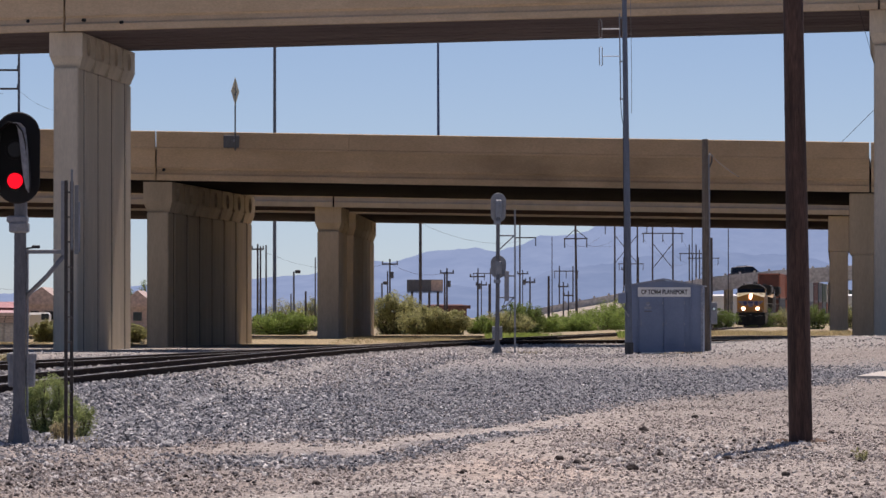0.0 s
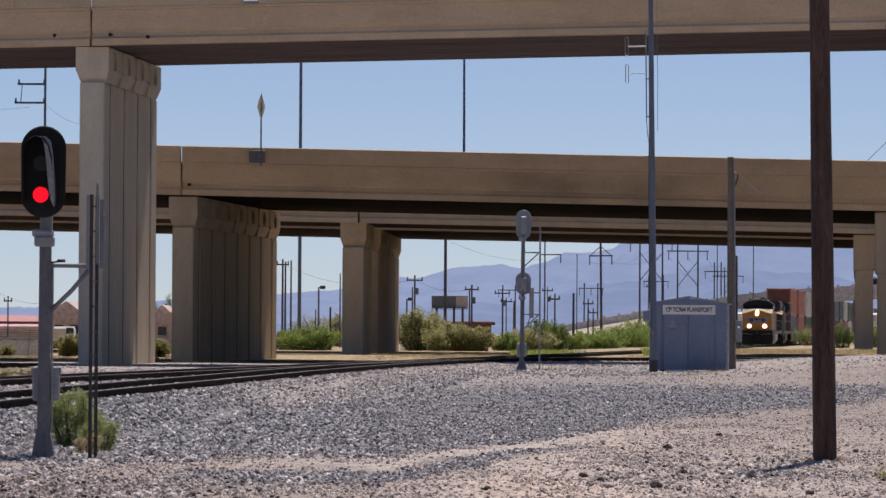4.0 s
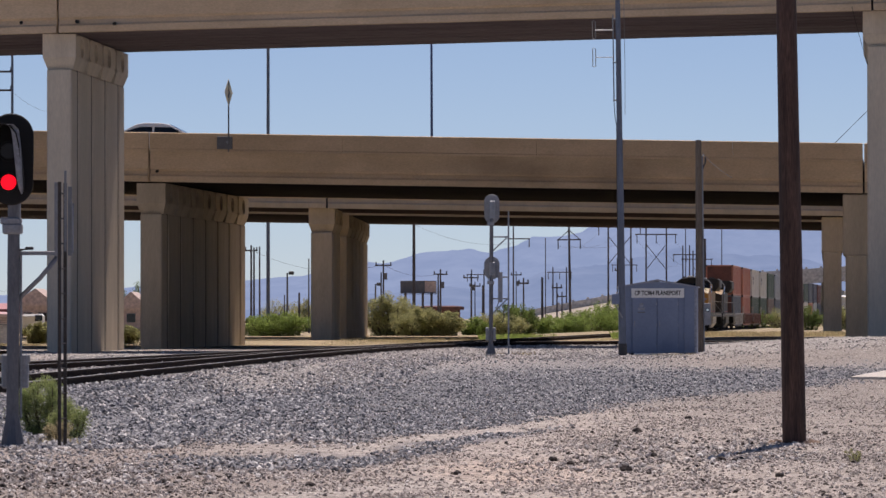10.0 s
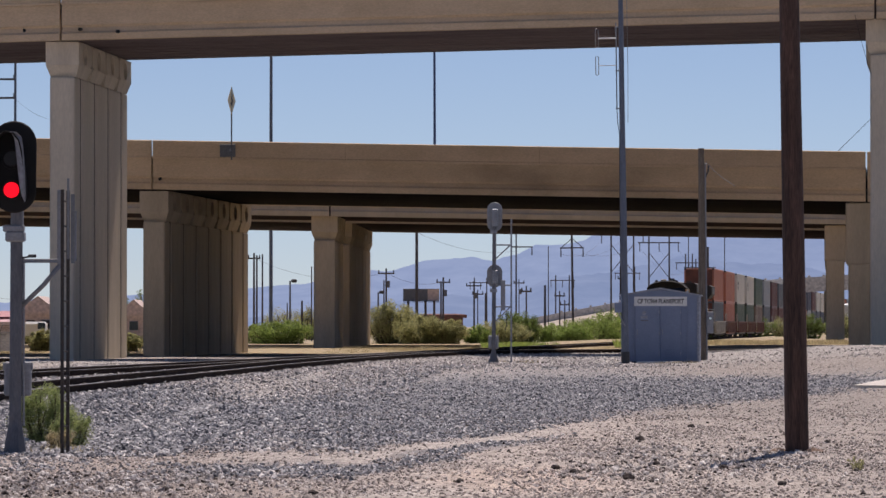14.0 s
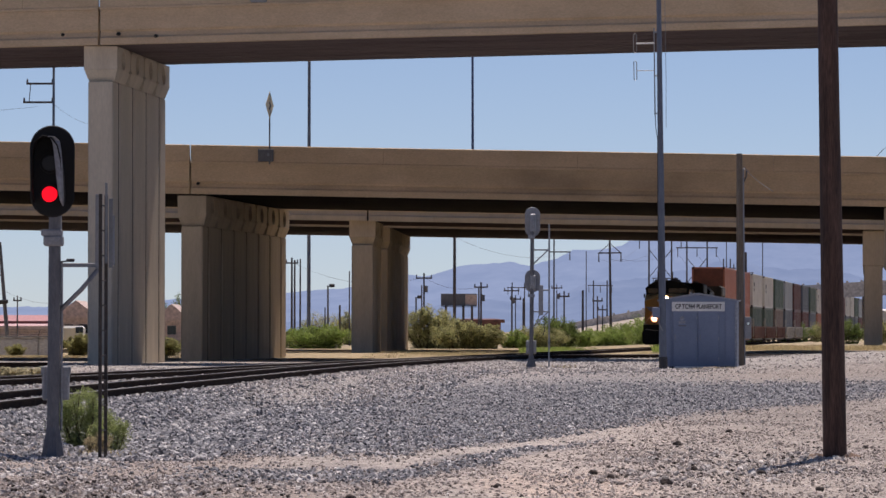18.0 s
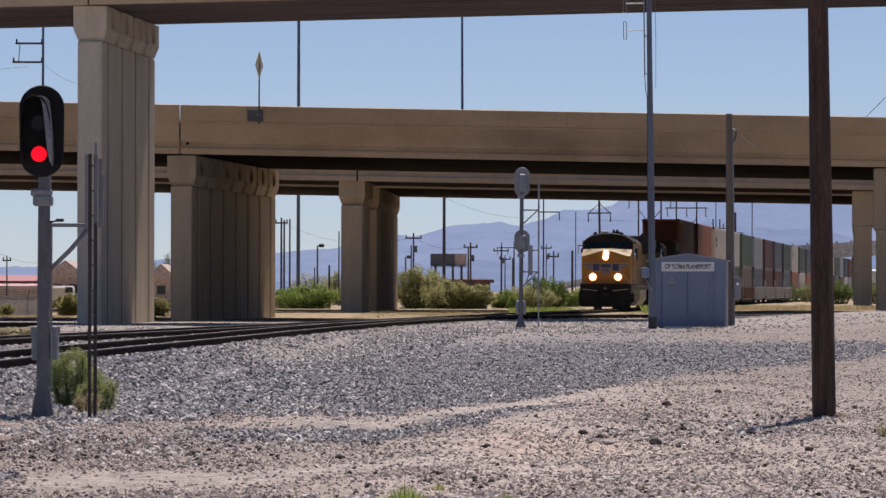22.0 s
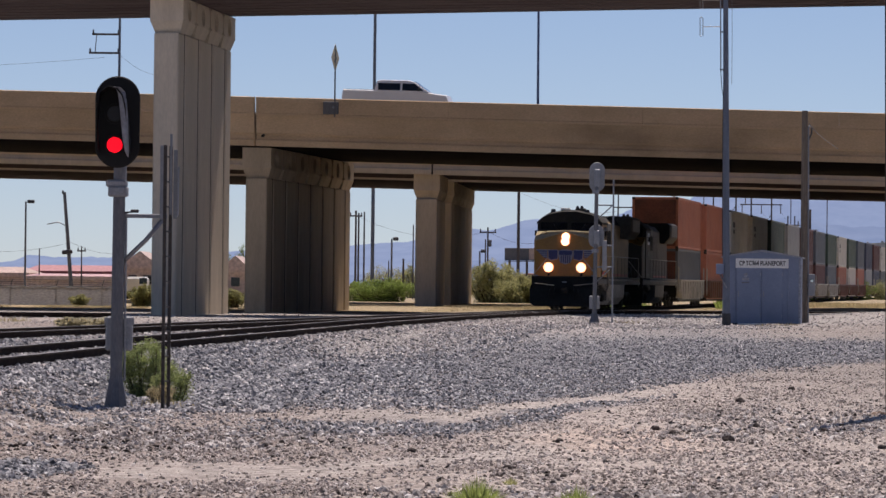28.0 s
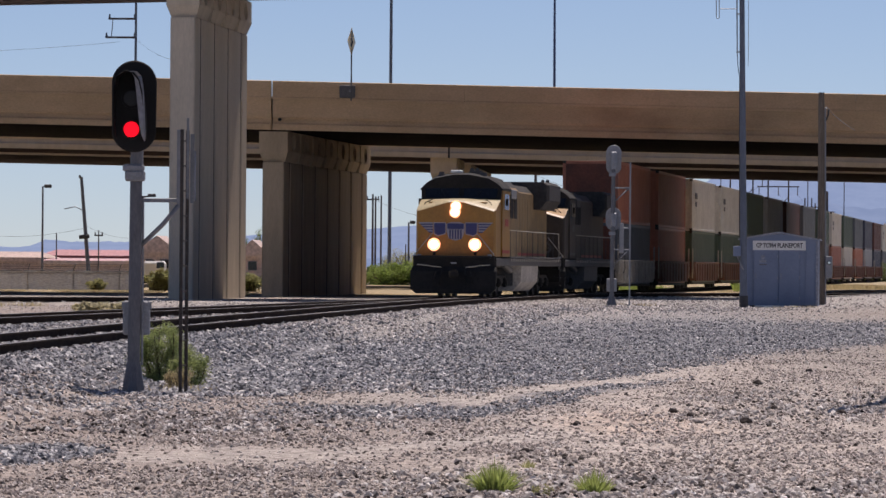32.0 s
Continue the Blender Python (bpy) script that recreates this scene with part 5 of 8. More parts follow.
        for k in range(10):
            part("stanchion", Geo().cyl((-5.0 - 1.75 * k, sg * 1.48, deck), (-5.0 - 1.75 * k, sg * 1.48, 2.48), 0.012, n=6), LOCO_GREY, hr)
        part("nose_rail", Geo().tube([(-0.44, sg * 0.80, 2.36), (-0.36, sg * 1.10, 2.0), (-0.34, sg * 1.44, 1.58), (-0.34, sg * 1.47, 0.85)], 0.024, 6), RAIL_WHITE, L)
        for k in range(4):
            part("rear_step", Geo().box((-21.5, sg * 1.36, 0.38 + 0.32 * k), (0.36, 0.3, 0.04), 0.008), LOCO_BLACK, L)
    # below the deck
    part("fuel_tank", slab([(-1.36, 0.55), (-1.05, 0.20), (1.05, 0.20), (1.36, 0.55), (1.40, 1.28), (-1.40, 1.28)], -9.2, -14.6), LOCO_GREY if shaded else TANK_GREY, L, "pale grey fuel tank")
    for sg in (-1, 1):
        part("air_reservoir", Geo().cyl((-7.0, sg * 1.2, 1.0), (-4.9, sg * 1.2, 1.25), 0.14, n=12), LOCO_GREY, L) if sg > 0 else None
        part("tank_rib", Geo().box((-9.22, sg * 0.7, 0.75), (0.06, 0.7, 0.7), 0.01), LOCO_GREY, L)
    bogie(L, -4.2, 3, 0.53, 1.85, LOCO_BLACK)
    bogie(L, -17.6, 3, 0.53, 1.85, LOCO_BLACK)
    part("rear_pilot", Geo().box((-21.85, 0, 0.98), (0.12, 2.9, 0.9), 0.03), LOCO_BLACK, L)
    part("rear_coupler", Geo().box((-22.1, 0, 0.86), (0.55, 0.26, 0.28), 0.06), LOCO_BLACK, L)
    return L


LEAD = locomotive("yellow and grey lead diesel locomotive with lit headlights", True)
MOVING.append((LEAD, 0.0, RAIL_TOP_Z))
SECOND = locomotive("trailing yellow and grey diesel locomotive, darkened for the bridges' shade", False, True)
MOVING.append((SECOND, 22.55, RAIL_TOP_Z))


# ---- container train ----
def paint(name, c, d=None):
    return surface(name, (*c, 1), (*(d or tuple(v * 0.72 for v in c)), 1), 0.55, 0.0, scale=0.7, fine=9, mix=0.8, grain=0.1, bump=0.08, vary=0.08)


PAINT = {
    "orange": paint("container_orange", (0.46, 0.17, 0.105)),
    "white": paint("container_white", (0.62, 0.60, 0.55)),
    "grey": paint("container_grey", (0.36, 0.39, 0.42)),
    "green": paint("container_green", (0.075, 0.115, 0.085)),
    "maroon": paint("container_maroon", (0.12, 0.04, 0.036)),
    "blue": paint("container_blue", (0.065, 0.078, 0.125)),
    "slate": paint("container_slate", (0.12, 0.14, 0.17)),
    "rust": paint("container_rust", (0.38, 0.145, 0.095)),
    "brown": paint("container_brown", (0.20, 0.145, 0.115)),
}
CAST = surface("corner_casting", (0.05, 0.045, 0.04, 1), None, 0.7, 0.3, bump=0)


def corrugated(length, width, height):
    """A container's shell: ribbed all round, with a flat roof and floor."""
    l, w, h, i = length / 2, width / 2, height, 0.02
    pts = []

    def run(a, b, out, pitch):
        a, b, out = Vector(a), Vector(b), Vector(out)
        n = int((b - a).length / pitch)
        for k in range(n):
            for f, dpt in ((0.0, 0), (0.30, 0), (0.5, 0.036), (0.80, 0.036)):
                pts.append(a + (b - a) * ((k + f) / n) - out * dpt)

    run((-l + i, -w + i), (l - i, -w + i), (0, -1), 0.36)
    run((l - i, -w + i), (l - i, w - i), (1, 0), 0.30)
    run((l - i, w - i), (-l + i, w - i), (0, 1), 0.36)
    run((-l + i, w - i), (-l + i, -w + i), (-1, 0), 0.30)
    n = len(pts)
    return Geo().add([(p.x, p.y, z) for z in (0.04, h - 0.02) for p in pts], [(k, (k + 1) % n, n + (k + 1) % n, n + k) for k in range(n)] + [tuple(range(n - 1, -1, -1)), tuple(range(n, 2 * n))])


CONTAINER_GEO = {16.15: corrugated(16.15, 2.59, 2.87)}
CASTING_GEO = Geo().box((0, 0, 0), (0.18, 0.17, 0.13), 0.01).mesh("corner_casting", CAST)
BAR_GEO = Geo().cyl((0, 0, 0.1), (0, 0, 2.7), 0.022, n=6).mesh("lock_bar", GALV)
CONTAINER_MESHES = {}
WORDS = {"orange": "orange-red", "white": "off-white", "grey": "pale grey", "green": "dark green", "maroon": "dark maroon", "blue": "dark blue", "slate": "slate grey", "rust": "rust-red", "brown": "dull brown"}


def container(colour, length, logo=None, darkened=False):
    key = colour, length
    if key not in CONTAINER_MESHES:
        CONTAINER_MESHES[key] = (CONTAINER_GEO[length].mesh("shell", PAINT[colour]), Geo().box((0, 0, 1.435), (0.14, 0.14, 2.87), 0.012).mesh("corner_post", PAINT[colour]), Geo().box((0, 0, 0), (length - 0.28, 0.07, 0.13), 0.01).mesh("side_rail", PAINT[colour]), Geo().box((0, 0, 0), (0.07, 2.3, 0.15), 0.01).mesh("end_rail", PAINT[colour]))
    c = thing("shipping_container", WORDS[colour] + " corrugated steel shipping container on a stack train", "shipping container", group="containers on the train")
    shell, post, rail, end = CONTAINER_MESHES[key]
    part("shell", shell, None, c)
    w = 1.295
    for sy in (-1, 1):
        for z in (0.075, 2.80):
            part("side_rail", rail, None, c, at=pose(0, sy * (w - 0.034), z))
    for sx in (-1, 1):
        for z in (0.075, 2.79):
            part("end_rail", end, None, c, at=pose(sx * (length / 2 - 0.034), 0, z))
    for sx in (-1, 1):
        for sy in (-1, 1):
            part("corner_post", post, None, c, at=pose(sx * (length / 2 - 0.07), sy * (w - 0.07), 0))
            for z in (0.065, 2.805):
                part("corner_casting", CASTING_GEO, None, c, at=pose(sx * (length / 2 - 0.085), sy * (w - 0.08), z))
    for y in (-0.8, -0.3, 0.3, 0.8):
        part("lock_bar", BAR_GEO, None, c, at=pose(-length / 2 - 0.01, y, 0))
    # a darker sheet over the front end paints in its shade
    if darkened:
        part("front_panel", Geo().box((length / 2 + 0.004, 0, 1.435), (0.012, 2.30, 2.58), 0.003), SHADED_END, c, "front end panel darkened for its shade")
    if logo:
        for sy in (-1, 1):
            part("marking", Geo().box((length / 2 - 2.6, sy * (w + 0.003), 1.95), (1.7, 0.008, 0.34)).box((length / 2 - 2.6, sy * (w + 0.003), 1.5), (1.1, 0.008, 0.26)), logo, c, "plain block marking")
    return c


SHADED_END = surface("shade_dark_container_end", (0.20, 0.07, 0.048, 1), (0.09, 0.04, 0.032, 1), 0.7, scale=0.8, fine=9, mix=0.9, grain=0.15, bump=0.08)
MARK_DARK = surface("marking_dark", (0.05, 0.05, 0.055, 1), None, 0.6, bump=0)
CAR_PAINT = {"pale": surface("well_car_pale", (0.40, 0.39, 0.37, 1), (0.25, 0.24, 0.22, 1), 0.65, scale=1, fine=10, mix=0.9), "rust": surface("well_car_rust", (0.16, 0.065, 0.045, 1), (0.09, 0.045, 0.035, 1), 0.75, scale=1, fine=10, mix=0.9)}
PITCH = 20.6


def well_car(tone, pale_ends):
    """A stack car unit: a deep well between two end decks on trucks. Local x forward, origin at its middle on the rail."""
    c = thing("well_car", "pale grey well car carrying stacked containers" if tone == "pale" else "rust-brown well car carrying stacked containers", "well car", group="cars of the train")
    mt = CAR_PAINT[tone]
    half = 8.35
    for sg in (-1, 1):
        g = Geo()
        y0, y1 = sg * 1.38, sg * 1.50
        prof = [(-half, 1.25), (-half + 0.9, 0.42), (half - 0.9, 0.42), (half, 1.25), (half, 1.42), (-half, 1.42)]
        n = len(prof)
        g.add([(a, y, b) for y in (y0, y1) for a, b in prof], [(k, (k + 1) % n, n + (k + 1) % n, n + k) for k in range(n)] + [tuple(range(n)), tuple(range(2 * n - 1, n - 1, -1))])
        side = part("side_sill", g, mt, c)
        for k in range(9):
            part("stake", Geo().box((-half + 1.4 + k * (2 * half - 2.8) / 8, sg * 1.52, 0.92), (0.10, 0.05, 0.92), 0.008), mt, side)
        part("top_chord", Geo().box((0, sg * 1.46, 1.46), (2 * half, 0.16, 0.07), 0.01), mt, side)
    part("well_floor", Geo().box((0, 0, 0.30), (2 * half - 1.6, 2.7, 0.08)), CAST, c)
    for sx in (-1, 1):
        end = part("end_deck", Geo().box((sx * (half + 0.75), 0, 1.12), (1.75, 2.5, 0.14), 0.02).box((sx * (half + 0.6), 0, 0.95), (2.4, 0.5, 0.3), 0.03), CAR_PAINT["pale" if pale_ends else tone], c)
        part("bulkhead", loft([[(sx * (half - 0.05), -1.46, 0.45), (sx * (half - 0.05), 1.46, 0.45), (sx * (half - 0.05), 1.46, 1.5), (sx * (half - 0.05), -1.46, 1.5)], [(sx * (half + 0.45), -1.46, 0.9), (sx * (half + 0.45), 1.46, 0.9), (sx * (half + 0.3), 1.46, 1.5), (sx * (half + 0.3), -1.46, 1.5)]]), CAR_PAINT["pale" if pale_ends else tone], end)
        for sg in (-1, 1):
            part("ladder_rail", Geo().cyl((sx * (half + 0.5), sg * 1.42, 0.6), (sx * (half + 0.5), sg * 1.42, 2.2), 0.02, n=6), RAIL_WHITE, end)
            part("ladder_rail", Geo().cyl((sx * (half + 0.9), sg * 1.42, 0.6), (sx * (half + 0.9), sg * 1.42, 2.2), 0.02, n=6), RAIL_WHITE, end)
        part("coupler", Geo().box((sx * (PITCH / 2 - 0.2), 0, 0.86), (0.7, 0.24, 0.26), 0.05), LOCO_BLACK, c)
        bogie(c, sx * (half + 0.75), 2, 0.42, 1.6, LOCO_BLACK)
    return c


STACKS = [("orange", "slate", "pale"), ("orange", "orange", "rust"), ("white", "green", "rust"), ("white", "green", "rust"), ("green", "brown", "rust"), ("grey", "slate", "pale"), ("maroon", "maroon", "pale"), ("slate", "maroon", "pale"), ("green", "slate", "pale"), ("white", "rust", "rust"), ("green", "white", "rust"), ("slate", "orange", "rust"), ("blue", "grey", "rust"), ("maroon", "blue", "rust"), ("white", "slate", "pale"), ("white", "blue", "rust"), ("green", "slate", "rust"), ("grey", "maroon", "pale"), ("blue", "white", "rust"), ("maroon", "grey", "rust"), ("slate", "green", "rust"), ("white", "orange", "pale"), ("orange", "blue", "rust"), ("grey", "slate", "rust")]
FIRST_CAR = 45.1 + PITCH / 2 - 0.3
_models = {}
for k, (top, low, tone) in enumerate(STACKS):
    back = FIRST_CAR + k * PITCH
    if (tone, k == 0) not in _models:
        _models[tone, k == 0] = car = well_car(tone, tone == "pale")
    else:
        car = copy_thing(_models[tone, k == 0], Matrix())
    MOVING.append((car, back, RAIL_TOP_Z))
    for colour, z, mark in ((low, 0.345, None), (top, 0.345 + 2.875, MARK_DARK if top == "white" else None)):
        key = "c", colour, mark is None, k == 0
        if key not in _models:
            _models[key] = box = container(colour, 16.15, mark, k == 0)
        else:
            box = copy_thing(_models[key], Matrix())
        MOVING.append((box, back, RAIL_TOP_Z + z))


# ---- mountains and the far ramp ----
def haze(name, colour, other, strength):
    """Far hills with the desert haze painted in as a blue glow."""
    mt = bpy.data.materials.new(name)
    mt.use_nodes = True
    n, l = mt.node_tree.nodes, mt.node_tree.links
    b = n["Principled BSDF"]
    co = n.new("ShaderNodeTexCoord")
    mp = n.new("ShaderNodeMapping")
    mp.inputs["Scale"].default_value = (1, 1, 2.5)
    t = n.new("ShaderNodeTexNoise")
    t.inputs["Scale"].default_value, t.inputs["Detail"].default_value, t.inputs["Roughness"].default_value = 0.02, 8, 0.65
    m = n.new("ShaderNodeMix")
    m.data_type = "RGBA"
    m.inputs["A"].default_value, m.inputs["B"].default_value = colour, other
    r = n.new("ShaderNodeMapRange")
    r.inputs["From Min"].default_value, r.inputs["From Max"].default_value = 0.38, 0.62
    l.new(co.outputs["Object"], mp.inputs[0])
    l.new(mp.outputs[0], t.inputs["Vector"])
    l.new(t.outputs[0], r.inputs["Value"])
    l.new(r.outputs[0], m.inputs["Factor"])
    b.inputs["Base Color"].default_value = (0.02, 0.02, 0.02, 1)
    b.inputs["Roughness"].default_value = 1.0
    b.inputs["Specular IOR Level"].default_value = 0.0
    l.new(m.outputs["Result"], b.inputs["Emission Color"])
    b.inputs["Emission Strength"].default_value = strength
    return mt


def mountain(y, ridge, material, label, seed, rough):
    """A range with a broken ridge, gullies and a long foot."""
    g = Geo()
    xs = np.arange(ridge[0][0], ridge[-1][0], 5.0)
    tops = np.interp(xs, [p[0] for p in ridge], [p[1] for p in ridge])
    vs, rows = [], 7
    for x, h in zip(xs, tops):
        h = max(3.0, h + rough * (noise.noise((x * 0.02, seed, 0)) + 0.6 * noise.noise((x * 0.06, seed, 2)) + 0.45 * noise.noise((x * 0.17, seed, 4))))
        for k in range(rows):
            f = k / (rows - 1)
            gully = 30 * f * noise.noise((x * 0.025, f * 2.0, seed + 5))
            vs.append((x, y - 260 * (1 - f) + gully, -3 + (h + 3) * f ** 0.85))
        vs.append((x, y + 250, -3))
    n = rows + 1
    g.add(vs, [(i * n + k, (i + 1) * n + k, (i + 1) * n + k + 1, i * n + k + 1) for i in range(len(xs) - 1) for k in range(rows)], True)
    solid("mountain_range", g, material, label, "mountains", kind="structure")


# emission colours hold the haze, the nearer hills a little darker
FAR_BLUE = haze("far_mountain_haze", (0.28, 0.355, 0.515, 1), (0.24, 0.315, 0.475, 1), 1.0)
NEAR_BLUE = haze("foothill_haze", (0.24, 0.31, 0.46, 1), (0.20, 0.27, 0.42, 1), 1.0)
_d = 4300.0
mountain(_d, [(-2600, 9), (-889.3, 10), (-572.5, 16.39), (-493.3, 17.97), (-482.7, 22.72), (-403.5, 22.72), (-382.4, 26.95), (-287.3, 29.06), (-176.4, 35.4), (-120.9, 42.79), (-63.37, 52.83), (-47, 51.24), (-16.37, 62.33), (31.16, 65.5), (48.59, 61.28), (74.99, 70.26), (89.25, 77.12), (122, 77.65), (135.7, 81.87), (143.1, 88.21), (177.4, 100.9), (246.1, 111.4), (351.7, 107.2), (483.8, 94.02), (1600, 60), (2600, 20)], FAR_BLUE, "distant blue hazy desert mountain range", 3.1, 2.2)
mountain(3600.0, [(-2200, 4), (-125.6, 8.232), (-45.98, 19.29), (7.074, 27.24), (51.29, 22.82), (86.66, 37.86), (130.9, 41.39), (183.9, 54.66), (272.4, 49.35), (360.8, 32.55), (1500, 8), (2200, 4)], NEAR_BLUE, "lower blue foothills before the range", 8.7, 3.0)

RAMP_CONCRETE = surface("far_ramp_concrete", (0.62, 0.59, 0.56, 1), (0.52, 0.49, 0.465, 1), 0.9, scale=0.2, fine=3, bump=0)


def build_far_ramp():
    """A ramp that climbs on a bank and goes on as a bridge."""
    r = thing("far_ramp", "distant concrete highway ramp on a dry bank", "highway ramp", kind="structure")
    y = 600.0
    line = [(5.6, 1.305), (8.548, 1.895), (15.92, 3.295), (24.02, 4.769), (35.08, 6.758), (43.18, 7.569), (53.5, 8.232), (74.87, 8.822), (119.1, 9.338)]
    bank = Geo()
    xs = np.arange(line[0][0], 34.05, 1.0)
    zs = np.interp(xs, [p[0] for p in line], [p[1] for p in line])
    vs = []
    for x, z in zip(xs, zs):
        z = max(z - 0.9, 0.4)
        for dy, f in ((-14, 0), (-9, 0.45), (-4, 0.9), (0, 1.0), (11, 1.0), (24, 0)):
            vs.append((x, y + dy + 1.2 * noise.noise((x * 0.3, dy, 0)), 0.2 + (z - 0.2) * f))
    bank.add(vs, [(i * 6 + k, (i + 1) * 6 + k, (i + 1) * 6 + k + 1, i * 6 + k + 1) for i in range(len(xs) - 1) for k in range(5)], True)
    part("bank", bank, DRY_SOIL, r, "dry tan earth bank")
    wall, deck = Geo(), Geo()
    for (xa, za), (xb, zb) in zip(line, line[1:]):
        wall.add([(xa, y - 0.3, za - 0.9), (xb, y - 0.3, zb - 0.9), (xb, y - 0.3, zb), (xa, y - 0.3, za), (xa, y, za - 0.9), (xb, y, zb - 0.9), (xb, y, zb), (xa, y, za)], [(0, 1, 2, 3), (7, 6, 5, 4), (3, 2, 6, 7)])
        if xa > 30:
            deck.add([(xa, y - 0.2, za - 1.9), (xb, y - 0.2, zb - 1.9), (xb, y - 0.2, zb - 0.9), (xa, y - 0.2, za - 0.9), (xa, y + 11, za - 1.9), (xb, y + 11, zb - 1.9), (xb, y + 11, zb - 0.9), (xa, y + 11, za - 0.9)], [(0, 1, 2, 3), (7, 6, 5, 4), (3, 2, 6, 7), (0, 4, 5, 1)])
    part("barrier", wall, RAMP_CONCRETE, r)
    part("deck", deck, RAMP_CONCRETE, r)
    x = line[2][0]
    while x < 75:
        z = float(np.interp(x, [p[0] for p in line], [p[1] for p in line]))
        part("rail_post", Geo().box((x, y - 0.1, z + 0.12), (0.30, 0.2, 0.24)), RAMP_CONCRETE, r)
        x += 1.9
    for px in (37.54, 51.26, 63.5):
        z = float(np.interp(px, [p[0] for p in line], [p[1] for p in line])) - 1.9
        part("column", Geo().box((px, y + 5, z / 2 + 0.15), (0.9, 5.0, z + 0.3), 0.1), RAMP_CONCRETE, r)


DRY_SOIL = surface("dry_bank_soil", (0.46, 0.40, 0.33, 1), (0.35, 0.31, 0.24, 1), 0.95, scale=0.3, fine=2, bump=0)
build_far_ramp()


# ---- poles and wires ----
def pole_thing(name, label, x, y, h, r, lean=0.0, material=None, category="utility pole"):
    p = thing(name, label, category, deep(depth_of(y)) @ pose(x, y, 0.25, 0, lean, 0))
    part("shaft", Geo().cyl((0, 0, -0.5), (0, 0, h), r, r * 0.72, 10), material or WOOD_FAR, p)
    return p


def cross_arm(p, z, w, n_ins=3, drop=False, shift=0.0):
    arm = part("cross_arm", Geo().box((shift, 0, z), (w, 0.12, 0.13), 0.01), WOOD_FAR, p)
    for k in range(n_ins):
        x = shift - w / 2 + 0.08 + k * (w - 0.16) / max(1, n_ins - 1)
        part("insulator", Geo().cyl((x, 0, z + (-0.9 if drop else 0.05)), (x, 0, z + (0 if drop else 0.3)), 0.07, 0.05, 6), STEEL_GREY, arm)


def wire(a, b, sag, r=0.014, name="power_line"):
    a, b = deep(depth_of(a[1])) @ Vector(a), deep(depth_of(b[1])) @ Vector(b)
    pts = [a.lerp(b, t) - Vector((0, 0, sag * 4 * t * (1 - t))) for t in np.linspace(0, 1, 15)]
    solid(name, Geo().tube(pts, r, 4), WIRE, "thin dark sagging overhead wire", "overhead wire", group="overhead wires")


WIRE = surface("wire", (0.05, 0.05, 0.055, 1), None, 0.6, 0.4, bump=0)


def street_lamp(label, x, y, h, arm, box=True, lean=0.0, r=0.09):
    p = thing("street_lamp", label, "street lamp", deep(depth_of(y)) @ pose(x, y, 0.25, 0, lean, 0))
    part("post", Geo().cyl((0, 0, -0.4), (0, 0, h), r, r * 0.7, 10), STEEL_GREY, p)
    if box:
        part("lamp_head", Geo().box((arm, 0, h), (abs(arm) * 1.4, 0.4, 0.26), 0.05), STEEL_DARK, p)
    else:
        part("arm", Geo().tube([(0, 0, h), (arm * 0.4, 0, h + 0.35), (arm, 0, h + 0.4)], 0.05, 6), GALV, p)
        part("lamp_head", Geo().box((arm * 1.15, 0, h + 0.38), (abs(arm) * 0.4, 0.25, 0.12), 0.03), GALV, p)
    return p


# tall dark poles that rise past the bridges
pole_thing("utility_pole", "very tall dark pole rising behind the overpasses", -12.08, 330, 24.0, 0.14, material=MAST_BLUE)
pole_thing("utility_pole", "tall wooden pole behind the far overpass", -1.695, 345, 13.0, 0.13)
_p = pole_thing("utility_pole", "wooden power pole with two side arms", -27.67, 300, 20.5, 0.105, 0.0, MAST_BLUE)
for _z, _w in ((17.41, 1.8), (16.19, 2.0)):
    cross_arm(_p, _z, _w, 2, False, -_w / 2)
part("tie_rod", Geo().cyl((-1.5, 0, 17.41), (-1.6, 0, 16.19), 0.03, n=5), STEEL_GREY, _p)
wire((-28.7, 300, 16.15), (-28.7 - 40, 290, 15.9), 1.2, 0.011)
wire((-27.67, 300, 16.34), (-27.72, 330, 16.35), 0.3, 0.011)
# clusters of far wooden poles: bearing spot, distance, height, radius, arm width
FAR_POLES = [
    (-15.71, 390, 7.731, 0.13, 1.1), (-15.67, 395, 7.616, 0.12, 0.0), (-15.38, 400, 7.79, 0.11, 0.0),
    (-9.312, 312, 3.286, 0.11, 0.0), (-11.66, 420, 6.965, 0.09, 0.0), (-4.849, 420, 6.81, 0.12, 1.5),
    (-5.176, 430, 5.825, 0.10, 0.0), (0.1584, 430, 5.719, 0.12, 0.0), (0.3654, 425, 6.037, 0.13, 1.3),
    (4.23, 420, 4.54, 0.14, 0.0), (3.521, 470, 6.102, 0.08, 1.6), (4.009, 480, 5.314, 0.08, 1.2),
    (7.187, 380, 4.867, 0.10, 0.9), (7.809, 340, 4.565, 0.13, 0.0), (11.25, 430, 4.822, 0.10, 1.0),
    (12.27, 450, 4.087, 0.10, 1.0), (11.14, 470, 9.681, 0.07, 0.0), (30.33, 560, 12.47, 0.09, 0.0),
    (23.34, 400, 8.429, 0.17, 0.0), (35.35, 570, 13.08, 0.09, 0.0), (6.131, 520, 7.348, 0.09, 1.2),
    (9.351, 540, 7.038, 0.08, 1.3), (-14.54, 440, 3.762, 0.09, 0.0), (-41.99, 420, 4.695, 0.09, 0.8),
    (-46.95, 430, 4.505, 0.09, 0.0), (20.69, 520, 7.348, 0.08, 1.1),
]
